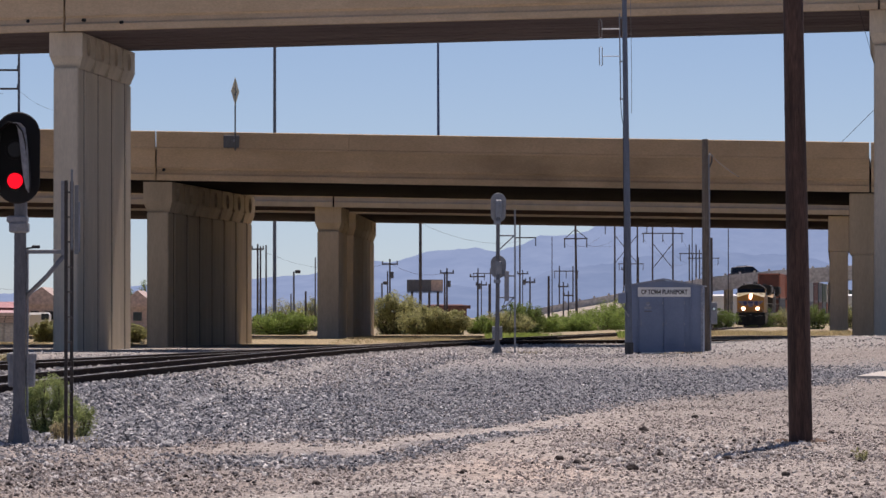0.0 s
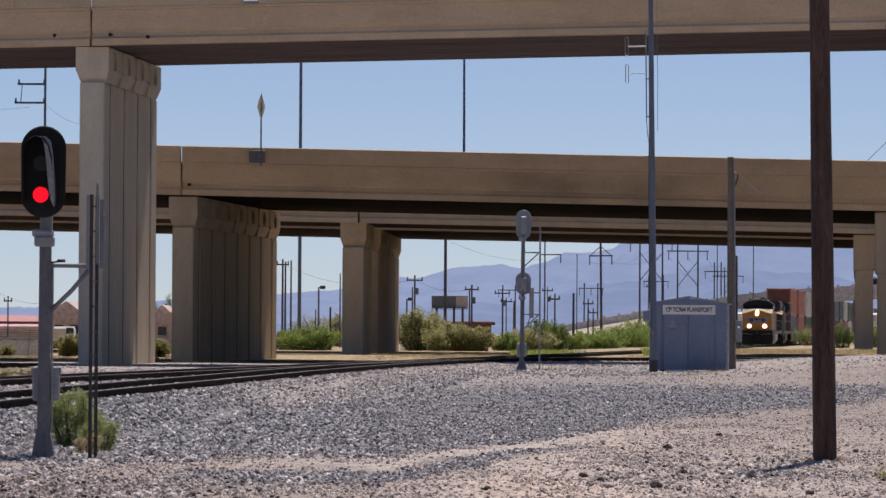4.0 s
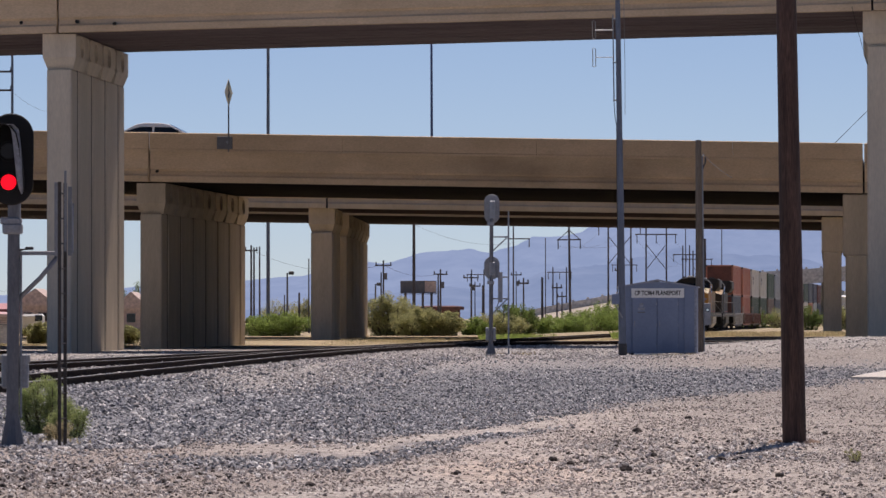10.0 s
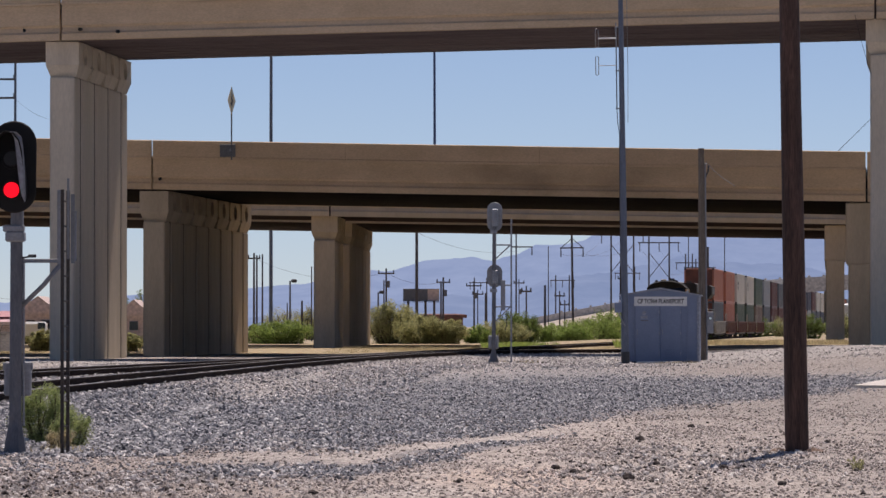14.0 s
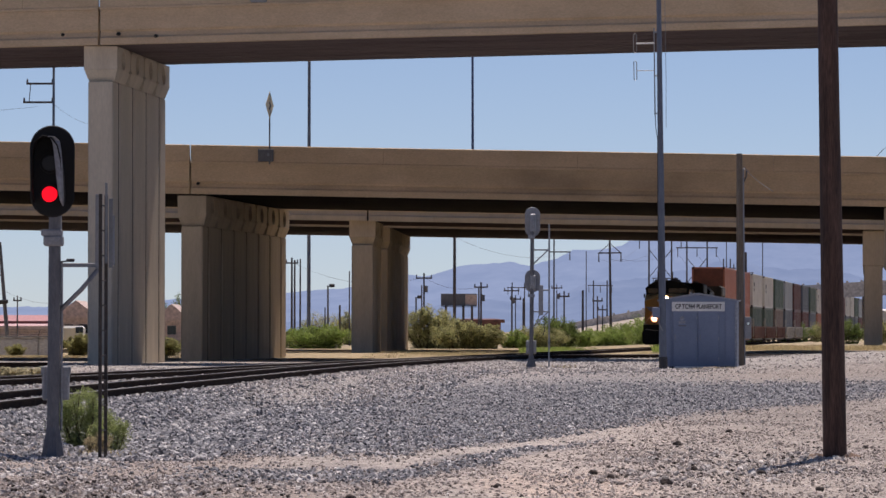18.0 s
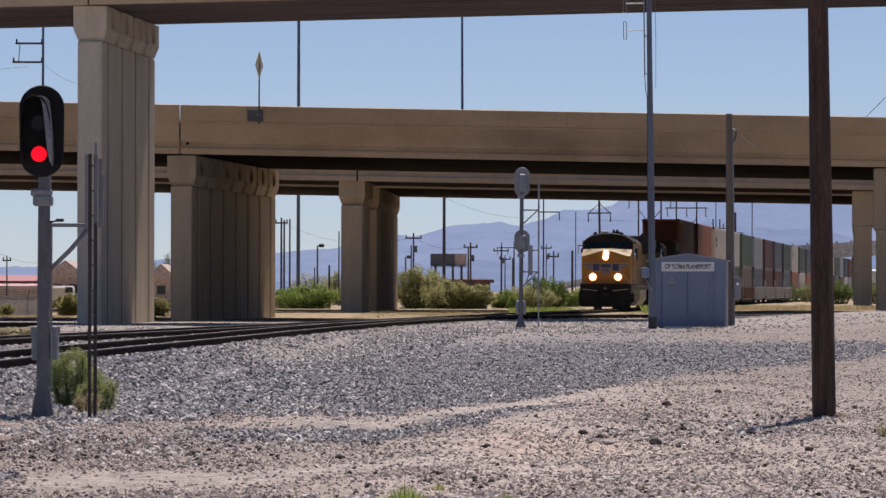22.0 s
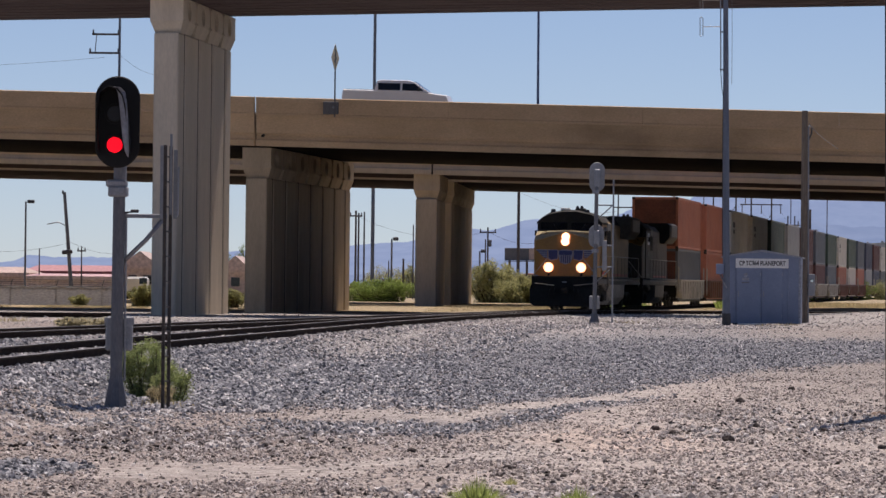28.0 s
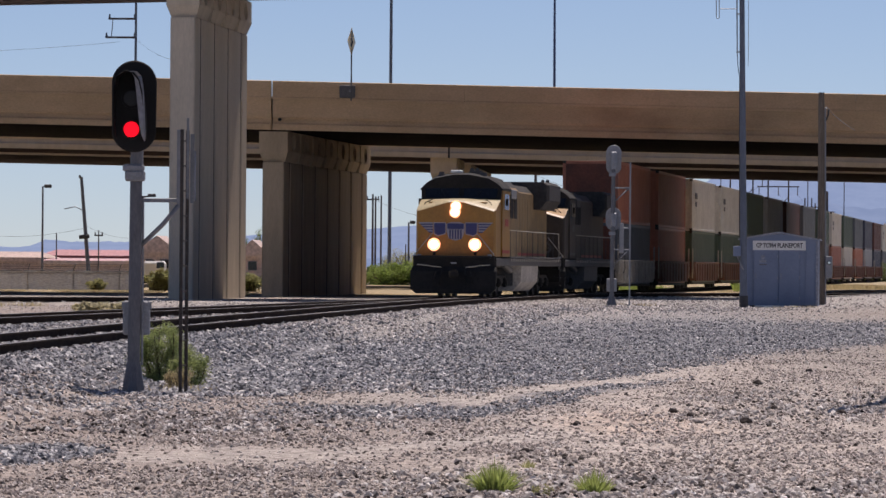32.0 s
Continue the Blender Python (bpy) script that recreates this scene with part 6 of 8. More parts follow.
for _x, _y, _top, _r, _w in FAR_POLES:
    _p = pole_thing("utility_pole", "dark far wooden pole with a cross arm" if _w else "dark far wooden pole", _x, _y, _top - 0.25, _r * 0.82)
    tagged(_p, group="far poles")
    if _w:
        cross_arm(_p, _top - 0.7, _w, 3)
        if _w > 1.25:
            part("transformer", Geo().cyl((0.2, -0.1, _top - 2.0), (0.2, -0.1, _top - 1.4), 0.15, n=8), STEEL_GREY, _p)
# davit pole with a long drooping cross arm
_p = pole_thing("utility_pole", "tall wooden transmission pole with a braced arm", 13.39, 460, 11.2, 0.14, -0.8)
cross_arm(_p, 9.114, 2.373, 3, True)
for _s in (-1, 1):
    part("arm_brace", Geo().cyl((_s * 1.1, 0, 9.114), (0, 0, 10.07), 0.04, n=5), WOOD_FAR, _p)
_p = pole_thing("utility_pole", "slim pole with a single side arm", 8.352, 500, 11.67, 0.10)
cross_arm(_p, 9.89, 2.4, 2, True, 0.6)


def h_frame(label, x, y, w, top, bar_z, bar_w, braced):
    p = thing("transmission_frame", label, "transmission tower", pose(x, y, 0.25))
    for s in (-1, 1):
        part("post", Geo().cyl((s * w / 2, 0, -0.4), (s * w / 2, 0, top), 0.12, 0.09, 8), WOOD_FAR, p)
    arm = part("cross_arm", Geo().box((0, 0, bar_z), (bar_w, 0.12, 0.14), 0.02), WOOD_FAR, p)
    for k in (-1, 0, 1):
        part("insulator", Geo().cyl((k * bar_w * 0.46, 0, bar_z - 1.1), (k * bar_w * 0.46, 0, bar_z), 0.055, n=6), STEEL_GREY, arm)
    if braced:
        z0, z1 = bar_z - 1.2, bar_z - 1.2 - w * 1.25
        for s in (-1, 1):
            part("brace", Geo().cyl((-s * w / 2, 0, z0), (s * w / 2, 0, z1), 0.045, n=5), WOOD_FAR, p)
    return p


h_frame("wooden transmission frame with two posts", 21.49, 540, 2.653, 12.87, 12.08, 5.306, True)
h_frame("wooden transmission frame with crossed braces", 26.75, 560, 2.476, 12.26, 11.44, 5.09, True)
h_frame("small far transmission frame", 18.74, 700, 2.063, 8.994, 8.22, 3.783, False)
h_frame("far wooden transmission frame", 36.91, 680, 1.002, 11.96, 10.62, 4.009, False)
h_frame("far wooden transmission frame", 40.77, 720, 1.238, 11.77, 10.44, 4.952, True)
h_frame("small far transmission frame", 31.08, 760, 2.427, 11.12, 10, 4.294, False)
h_frame("small far transmission frame", 6.455, 720, 1.945, 8.851, 8.055, 3.537, False)
for _x in (-1, 0, 1):
    wire((21.49 + _x * 2.4, 540, 11.61), (13.39 + _x * 1.1, 460, 8.719), 0.8, 0.011)
    wire((26.75 + _x * 2.3, 560, 10.95), (40.77 + _x * 2.3, 720, 9.912), 1.4, 0.011)
wire((-4.849, 420, 6.449), (-15.71, 390, 7.348), 1.2, 0.011)
wire((0.3654, 425, 5.671), (-4.849, 420, 6.449), 0.6, 0.011)
wire((-1.695, 345, 8.591), (8.352, 500, 9.706), 0.8, 0.011)
wire((25.79, 336, 11.13), (36.87, 306, 23.89), 0.3, 0.03)
for _x, _y, _z in ((25.79, 336, 11.13), (36.87, 306, 23.89)):
    _p = thing("utility_pole", "dark wooden pole holding up a slanting cable", "utility pole", deep(depth_of(_y)) @ pose(_x, _y, 0.3))
    part("shaft", Geo().cyl((0, 0, -0.5), (0, 0, _z - 0.2), 0.17, 0.12, 10), WOOD_FAR, _p)
street_lamp("grey street lamp with a box head", -11.35, 350, 4.739, 0.3009)
street_lamp("grey street lamp with a box head", -4.908, 370, 4.027, 0.2727)
street_lamp("slim car-park lamp with a box head", -38.17, 340, 7.104, 0.3758)
_l = street_lamp("leaning wooden pole with a street lamp arm", -33.64, 330, 7.663, -0.1, True, -4.8, 0.16)
part("arm", Geo().tube([(0, 0, 5.2), (-0.6, 0, 5.55), (-1.4, 0, 5.45)], 0.04, 6), GALV, _l)
part("transformer", Geo().box((-0.1, -0.15, 3.35), (0.75, 0.3, 0.3), 0.06), STEEL_DARK, _l)
wire((-33.88, 330, 4.234), (-43.93, 330, 4.032), 0.7, 0.011)
wire((-33.88, 330, 4.356), (-34.72, 380, 3.84), 0.4, 0.011)


# ---- things on the bridges ----
def build_bridge_sign():
    x, y = -9.558, 211.6
    s = thing("road_sign", "faded yellow diamond road sign on the overpass parapet", "road sign", deep(DEEP_B) @ pose(x, y + 0.02, 0))
    zt = 11.94
    zp = 9.97
    part("post", Geo().cyl((0, -0.13, zp - 0.75), (0, -0.13, zt + 0.55), 0.035, n=8), STEEL_GREY, s)
    plate = Geo().box((0, 0, 0), (0.92, 0.012, 0.92), 0.004)
    panel = part("panel", plate, SIGN_YELLOW, s, "faded yellow diamond panel")
    panel.matrix_basis = pose(0.0, -0.16, zt, 0, 0, 76) @ pose(0, 0, 0, 0, 45, 0)
    part("symbol", Geo().box((0, -0.012, 0.06), (0.30, 0.006, 0.12)).box((0.05, -0.012, -0.08), (0.12, 0.006, 0.30)), LETTER, panel)
    part("mounting_plate", Geo().box((-0.18, -0.10, zp - 0.33), (0.72, 0.06, 0.58), 0.02), STEEL_GREY, s, "grey mounting plate")
    part("bolt", Geo().cyl((-0.05, -0.16, zp - 0.3), (-0.05, -0.13, zp - 0.3), 0.07, n=10), GALV, s)


SIGN_YELLOW = surface("faded_sign_yellow", (0.82, 0.68, 0.40, 1), (0.72, 0.60, 0.38, 1), 0.5, scale=3, fine=10, bump=0)
build_bridge_sign()
POST_BLUE = surface("blue_grey_post_paint", (0.11, 0.14, 0.25, 1), (0.085, 0.11, 0.20, 1), 0.5, 0.2, scale=3, fine=10, bump=0)
_bx, _by = -0.2338, 238.0
_bl = thing("street_lamp", "tall slim lamp post on the overpass", "street lamp", deep(DEEP_B) @ pose(_bx, _by, B_Z + 1.55 + (_bx - B_X) * B_GRADE))
part("post", Geo().cyl((0, 0, -0.05), (-0.04, 0, 11.0), 0.075, 0.05, 10), POST_BLUE, _bl)
part("base", Geo().box((0, 0, 0.15), (0.3, 0.3, 0.3), 0.03), STEEL_GREY, _bl)
part("arm", Geo().tube([(-0.04, 0, 10.9), (-0.8, 0, 11.4), (-2.0, 0, 11.5)], 0.04, 6), STEEL_GREY, _bl)
_sp = thing("marker_post", "short bent marker post on the overpass", "marker post", deep(DEEP_B) @ pose(-9.003, 238, B_Z + 1.55 + (-9.003 - B_X) * B_GRADE))
part("rod", Geo().tube([(0, 0, 0), (0, 0, 1.15), (-0.10, 0, 1.32), (-0.16, 0, 1.3)], 0.035, 6), STEEL_GREY, _sp)
for _x, _y, _z in ((-16.56, 183.5, 13.39), (-14.29, 182.7, 13.38), (-12.86, 211.6, 8.344), (-12.79, 182.6, 13.29)):
    solid("drain_pipe", Geo().cyl((0, 0.55, 0.02), (0, -0.12, -0.02), 0.07, n=10), GAP, "short dark drain pipe stub on the bridge beam", "drain pipe", group="drain stubs", at=deep(DEEP_B if _y > 200 else DEEP_A) @ pose(_x, _y, _z))
wire(deep(DEEP_A) @ Vector((16.32, 180.5, 13.80)), deep(DEEP_A) @ Vector((16.99, 180.9, 11.54)), 0.12, 0.012)
_fx = thing("bridge_lamp", "small pale lamp fixed to the overpass edge", "wall lamp", deep(DEEP_A) @ pose(-8.673, 182.0, 14.65))
part("body", Geo().box((0, -0.12, 0), (0.66, 0.22, 0.16), 0.05), ALU_LIGHT, _fx)
part("bracket", Geo().box((0, 0.1, 0.03), (0.2, 0.3, 0.1), 0.02), STEEL_GREY, _fx)


# ---- houses, fence, billboard on the far side ----
ROOF_RED = surface("red_metal_roof", (0.46, 0.20, 0.20, 1), (0.38, 0.17, 0.17, 1), 0.6, scale=0.5, fine=4, bump=0)
RUST_WALL = surface("dark_rust_wall", (0.20, 0.10, 0.085, 1), (0.14, 0.075, 0.065, 1), 0.9, scale=0.5, fine=4, bump=0)
ROOF_PINK = surface("faded_pink_roof", (0.58, 0.36, 0.36, 1), (0.48, 0.30, 0.30, 1), 0.7, scale=0.5, fine=4, bump=0)
FASCIA_RED = surface("dark_red_fascia", (0.22, 0.07, 0.085, 1), None, 0.6, bump=0)
STUCCO = surface("tan_stucco", (0.56, 0.43, 0.37, 1), (0.47, 0.36, 0.31, 1), 0.9, scale=0.4, fine=4, bump=0)
BRICK_BROWN = surface("brown_house_wall", (0.58, 0.46, 0.405, 1), (0.47, 0.37, 0.325, 1), 0.9, scale=0.5, fine=4, bump=0)
FENCE_GREY = surface("grey_fence", (0.40, 0.395, 0.41, 1), (0.30, 0.295, 0.31, 1), 0.9, scale=0.6, fine=6, bump=0, vary=0.12, stretch=(1, 1, 3))


def house(label, x0, x1, y, wall_h, roof_h, wall_mt, roof_mt, depth=9.0, windows=3, gable=False):
    w = x1 - x0
    h = thing("house", label, "building", deep(depth_of(y)) @ pose((x0 + x1) / 2, y, 0.2))
    part("wall", Geo().box((0, depth / 2, wall_h / 2), (w, depth, wall_h), 0.03), wall_mt, h)
    o = 0.4
    g = Geo()
    if gable:
        g.add([(-w / 2 - o, -o, wall_h), (w / 2 + o, -o, wall_h), (0, -o, wall_h + roof_h), (-w / 2 - o, depth + o, wall_h), (w / 2 + o, depth + o, wall_h), (0, depth + o, wall_h + roof_h)], [(0, 1, 2), (5, 4, 3), (0, 2, 5, 3), (1, 4, 5, 2), (0, 3, 4, 1)])
    else:
        g.add([(-w / 2 - o, -o, wall_h), (w / 2 + o, -o, wall_h), (w / 2 - 0.6, depth / 2, wall_h + roof_h), (-w / 2 + 0.6, depth / 2, wall_h + roof_h), (-w / 2 - o, depth + o, wall_h), (w / 2 + o, depth + o, wall_h)], [(0, 1, 2, 3), (5, 4, 3, 2), (4, 0, 3), (1, 5, 2), (0, 4, 5, 1)])
    part("roof", g, roof_mt, h)
    part("fascia", Geo().box((0, -o - 0.03, wall_h - 0.16), (w + 2 * o, 0.06, 0.34)), FASCIA_RED if roof_mt is ROOF_RED else wall_mt, h)
    for k in range(windows):
        wx = -w / 2 + (k + 0.5) * w / windows
        wn_ = part("window", Geo().box((wx, -0.02, wall_h * 0.55), (0.9, 0.06, 0.9), 0.01), wall_mt, h)
        part("pane", Geo().box((wx, -0.055, wall_h * 0.55), (0.74, 0.02, 0.74)), CAB_GLASS, wn_)
    return h


house("long low building with a red metal roof", -44.8, -36.3, 400, 2.137, 0.5404, STUCCO, ROOF_RED, 10, 0)
house("low brown building with a faded pink roof", -47.9, -39.6, 428, 1.72, 0.24, BRICK_BROWN, ROOF_PINK, 8, 0)
house("low tan stucco building", -51.99, -42.66, 380, 1.913, 0.5, STUCCO, STUCCO, 10, 1)
house("brown house with a gable roof", -35.25, -32.76, 390, 2.693, 1.197, BRICK_BROWN, BRICK_BROWN, 9, 2, True)
house("brown house with a gable roof", -26.78, -25, 390, 2.502, 1.102, BRICK_BROWN, BRICK_BROWN, 9, 1, True)
house("long pale warehouse beyond the ramp", 42.19, 79.9, 760, 4.76, 0.3, WHITE, WHITE, 14, 0)
house("low reddish wall-like building in the distance", -1.71, 2.476, 480, 2.52, 0.12, RUST_WALL, RUST_WALL, 3, 0)


def build_billboard():
    x, y = -1.788, 455.0
    b = thing("billboard", "weathered grey billboard on posts", "billboard", pose(x, y, 0.25))
    z0, z1 = 3.753, 4.982
    w = 3.576
    board = part("board", Geo().box((0, 0, (z0 + z1) / 2), (w, 0.2, z1 - z0), 0.02), STEEL_GREY, b)
    for k in range(3):
        part("panel", Geo().box((-w / 3 + k * w / 3, -0.12, (z0 + z1) / 2), (w / 3 - 0.06, 0.03, z1 - z0 - 0.15)), (STEEL_GREY, STEEL_GREY, BRICK_BROWN)[k], board, "faded poster sheet")
    for k in range(4):
        part("post", Geo().cyl((-w * 0.36 + k * w * 0.24, 0.1, 0), (-w * 0.36 + k * w * 0.24, 0.1, z1), 0.12, n=8), WOOD_FAR, b)
    part("catwalk", Geo().box((0, -0.4, z0 - 0.08), (w, 0.6, 0.06)), STEEL_DARK, b)


build_billboard()


_t = FENCE_GREY.node_tree
_tr, _mx = _t.nodes.new("ShaderNodeBsdfTranslucent"), _t.nodes.new("ShaderNodeMixShader")
_mx.inputs[0].default_value = 0.30
_t.links.new(_t.nodes["Principled BSDF"].inputs["Base Color"].links[0].from_socket, _tr.inputs["Color"])
_t.links.new(_t.nodes["Principled BSDF"].outputs[0], _mx.inputs[1])
_t.links.new(_tr.outputs[0], _mx.inputs[2])
_t.links.new(_mx.outputs[0], _t.nodes["Material Output"].inputs["Surface"])


def build_fence():
    y = 240.6
    f = thing("fence", "chain-link fence hung with grey screening, barbed wire on top", "fence", deep(depth_of(y)) @ pose(0, y, 0.22))
    x = -32.56
    top = 1.029
    rnd = random.Random(8)
    end = -22.1
    while x < end:
        w = min(2.4, end - x)
        g = Geo()
        cols = 8
        sag = [rnd.uniform(-0.05, 0.0) for _ in range(cols + 1)]
        sag[0] = sag[-1] = 0.0
        sheet = []
        for c in range(cols + 1):
            bow = 0.02 * math.sin(c * 1.9 + x)
            sheet += [(x + w * c / cols, bow, 0.03), (x + w * c / cols, bow, top + sag[c])]
        g.add(sheet, [(2 * c, 2 * c + 2, 2 * c + 3, 2 * c + 1) for c in range(cols)])
        part("screen", g, FENCE_GREY, f)
        post = part("post", Geo().cyl((x, 0.06, -0.2), (x, 0.06, top + 0.02), 0.03, n=8), GALV, f)
        part("arm", Geo().cyl((x, 0.06, top + 0.02), (x + 0.12, -0.14, top + 0.36), 0.025, n=6), STEEL_GREY, post)
        x += w
    for k, z in enumerate((top + 0.10, top + 0.22, top + 0.34)):
        part("wire", Geo().cyl((-32.56, -0.02 - 0.05 * k, z), (end, -0.02 - 0.05 * k, z), 0.009, n=4), WIRE, f)
    part("rail", Geo().cyl((-32.56, 0.06, top), (end, 0.06, top), 0.025, n=6), STEEL_GREY, f)


build_fence()
_v = thing("parked_van", "white box van parked behind the fence", "van", deep(depth_of(300)) @ pose(-26.31, 300, 0.27))
part("body", Geo().box((0, 0, 1.0), (1.4, 1.9, 1.15), 0.15), WHITE, _v)
part("cab_window", Geo().box((0.45, -0.955, 1.3), (0.5, 0.02, 0.4), 0.05), CAB_GLASS, _v)
for _sx in (-0.4, 0.4):
    for _sy in (-0.85, 0.85):
        part("wheel", Geo().cyl((_sx, _sy - 0.1, 0.32), (_sx, _sy + 0.1, 0.32), 0.33, n=14), LOCO_BLACK, _v)


# ---- traffic ----
def vehicle(name, label, category, paint_mt, side, cabin, length, width, wheels, glass_gap=0.03):
    """A car from a side outline of (x, z) and a cabin outline; local x is forward."""
    v = thing(name, label, category)
    w = width / 2

    def body(outline, half0, taper):
        g, n = Geo(), len(outline)
        top = max(z for _, z in outline)
        low = min(z for _, z in outline)
        vs = []
        for s in (-1, -0.86, 0.86, 1):
            for x, z in outline:
                f = 1 - taper * (z - low) / (top - low)
                cut = 0.94 if abs(s) == 1 else 1.0
                vs.append((x * (0.985 if abs(s) == 1 else 1.0), s * half0 * f, low + (z - low) * cut))
        g.add(vs, [(i * n + k, i * n + (k + 1) % n, (i + 1) * n + (k + 1) % n, (i + 1) * n + k) for i in range(3) for k in range(n)] + [tuple(range(n - 1, -1, -1)), tuple(3 * n + k for k in range(n))])
        return g

    part("body", body(side, w, 0.06), paint_mt, v)
    cab = part("cabin", body(cabin, w * 0.95, 0.16), paint_mt, v)
    zs = [z for _, z in cabin]
    lo, hi = min(zs), max(zs)
    low_x = sorted(x for x, z in cabin if z == lo)
    top_x = sorted(x for x, z in cabin if z > hi - 0.08)
    xa, xb, ta, tb = low_x[0], low_x[-1], top_x[0], top_x[-1]
    for s in (-1, 1):
        mid = (xa + xb) / 2
        for p0, p1, q0, q1 in ((xa + 0.22, mid - 0.05, ta + 0.05, mid - 0.05), (mid + 0.05, xb - 0.25, mid + 0.05, tb - 0.02)):
            y0, y1 = s * (w * 0.95 * 0.99 + 0.004), s * (w * 0.95 * 0.86 + 0.006)
            g = Geo().add([(p0, y0, lo + 0.05), (p1, y0, lo + 0.05), (q1, y1, hi - 0.12), (q0, y1, hi - 0.12), (p0, y0 - s * 0.02, lo + 0.05), (p1, y0 - s * 0.02, lo + 0.05), (q1, y1 - s * 0.02, hi - 0.12), (q0, y1 - s * 0.02, hi - 0.12)], [(0, 1, 2, 3), (7, 6, 5, 4), (0, 4, 5, 1), (1, 5, 6, 2), (2, 6, 7, 3), (3, 7, 4, 0)])
            part("side_window", g, CAB_GLASS, cab)
    for b, t, e in ((xb, tb, 0.012), (xa, ta, -0.012)):
        yy = w * 0.8
        g = Geo().add([(b + e - 0.06 * (1 if e > 0 else -1), -yy, lo + 0.04), (b + e - 0.06 * (1 if e > 0 else -1), yy, lo + 0.04), (t + e, yy * 0.9, hi - 0.05), (t + e, -yy * 0.9, hi - 0.05), (b - 0.08 * (1 if e > 0 else -1), -yy, lo + 0.04), (b - 0.08 * (1 if e > 0 else -1), yy, lo + 0.04), (t - e, yy * 0.9, hi - 0.06), (t - e, -yy * 0.9, hi - 0.06)], [(0, 1, 2, 3), (7, 6, 5, 4), (0, 4, 5, 1), (1, 5, 6, 2), (2, 6, 7, 3), (3, 7, 4, 0)])
        part("windscreen", g, SHINY_GLASS, cab)
    fx, bx = max(x for x, _ in side), min(x for x, _ in side)
    for s in (-1, 1):
        part("headlight", Geo().box((fx - 0.06, s * w * 0.72, 0.72), (0.1, 0.34, 0.14), 0.03), GLASSY, v)
        part("tail_light", Geo().box((bx + 0.05, s * w * 0.78, 0.85), (0.08, 0.2, 0.3), 0.02), STRIPE_RED, v)
        part("mirror", Geo().box((xb - 0.45, s * (w + 0.08), lo + 0.10), (0.12, 0.2, 0.16), 0.04), LOCO_BLACK, v)
        for wx in wheels:
            wh = part("wheel", Geo().cyl((wx, s * (w - 0.22), 0.34), (wx, s * (w + 0.01), 0.34), 0.34, 0.33, 18), LOCO_BLACK, v)
            part("rim", Geo().cyl((wx, s * (w + 0.012), 0.34), (wx, s * (w + 0.02), 0.34), 0.21, 0.19, 14), GALV, wh)
    return v


SEDAN_SIDE = [(-2.3, 0.35), (2.3, 0.35), (2.38, 0.6), (2.2, 0.82), (0.95, 0.98), (-1.6, 1.02), (-2.28, 0.98), (-2.38, 0.65)]
SEDAN_CAB = [(-1.95, 0.96), (1.25, 0.96), (0.35, 1.40), (0.0, 1.46), (-0.8, 1.46), (-1.2, 1.38)]
PICKUP_SIDE = [(-2.55, 0.55), (2.42, 0.5), (2.51, 0.8), (2.39, 1.1), (1.54, 1.2), (1.41, 1.25), (-1.01, 1.27), (-1.06, 1.27), (-2.53, 1.27), (-2.57, 0.9)]
PICKUP_CAB = [(-1.06, 1.22), (1.54, 1.22), (0.836, 1.69), (0.572, 1.76), (-0.748, 1.76), (-0.924, 1.71)]
CAR_WHITE = surface("white_car_paint", (0.84, 0.85, 0.87, 1), None, 0.25, scale=1, fine=4, grain=0.02, mix=0.1, bump=0)
CAR_BLACK = surface("black_car_paint", (0.09, 0.088, 0.092, 1), None, 0.22, 0.7, scale=1, fine=4, grain=0.02, bump=0)
CAR_SILVER = surface("silver_car_paint", (0.42, 0.42, 0.42, 1), None, 0.3, 0.3, scale=1, fine=4, grain=0.02, bump=0)
PICKUP = vehicle("pickup_truck", "white pickup truck driving over the overpass", "pickup truck", CAR_WHITE, PICKUP_SIDE, PICKUP_CAB, 5.2, 1.95, (-1.54, 1.63))
part("bed", Geo().box((-1.79, 0, 1.276), (1.4, 1.56, 0.02)), LOCO_BLACK, PICKUP, "open dark load bed")
DARK_SEDAN = vehicle("sedan", "black sedan driving over the overpass", "car", CAR_BLACK, SEDAN_SIDE, SEDAN_CAB, 4.7, 1.82, (-1.4, 1.45))
WHITE_SEDAN = vehicle("sedan", "white sedan driving over the overpass", "car", CAR_WHITE, SEDAN_SIDE, SEDAN_CAB, 4.7, 1.82, (-1.4, 1.45))
SILVER_SEDAN = vehicle("sedan", "pale silver sedan on the overpass's far lane", "car", CAR_SILVER, SEDAN_SIDE, SEDAN_CAB, 4.7, 1.82, (-1.4, 1.45))
RAMP_VAN = vehicle("van", "dark van with a glinting windscreen on the far ramp", "van", CAR_BLACK, SEDAN_SIDE, [(-2.1, 0.96), (1.6, 0.96), (0.8, 1.75), (0.4, 1.82), (-1.7, 1.82), (-2.0, 1.7)], 4.9, 1.9, (-1.4, 1.45))

# no real rack: a bar added so that the van glints
part("glint_bar", Geo().cyl((-1.3, 0, 1.86), (0.2, 0, 1.86), 0.06, n=14), GLASSY, RAMP_VAN, "chrome bar added to catch a sun glint")


def on_bridge(x, lane, flip=False, lift=0.0):
    """A pose on the lower overpass's roadway, lane metres behind its front edge."""
    z = B_Z + 1.55 + (x - B_X) * B_GRADE + lift
    y = B_Y + lane + (x - B_X) * B_SLANT
    x, y, z = deep(DEEP_B) @ Vector((x, y, z))
    return pose(x, y, z, 0, math.degrees(math.atan(B_GRADE)) * (1 if flip else -1), math.degrees(math.atan(B_SLANT)) + (180 if flip else 0))


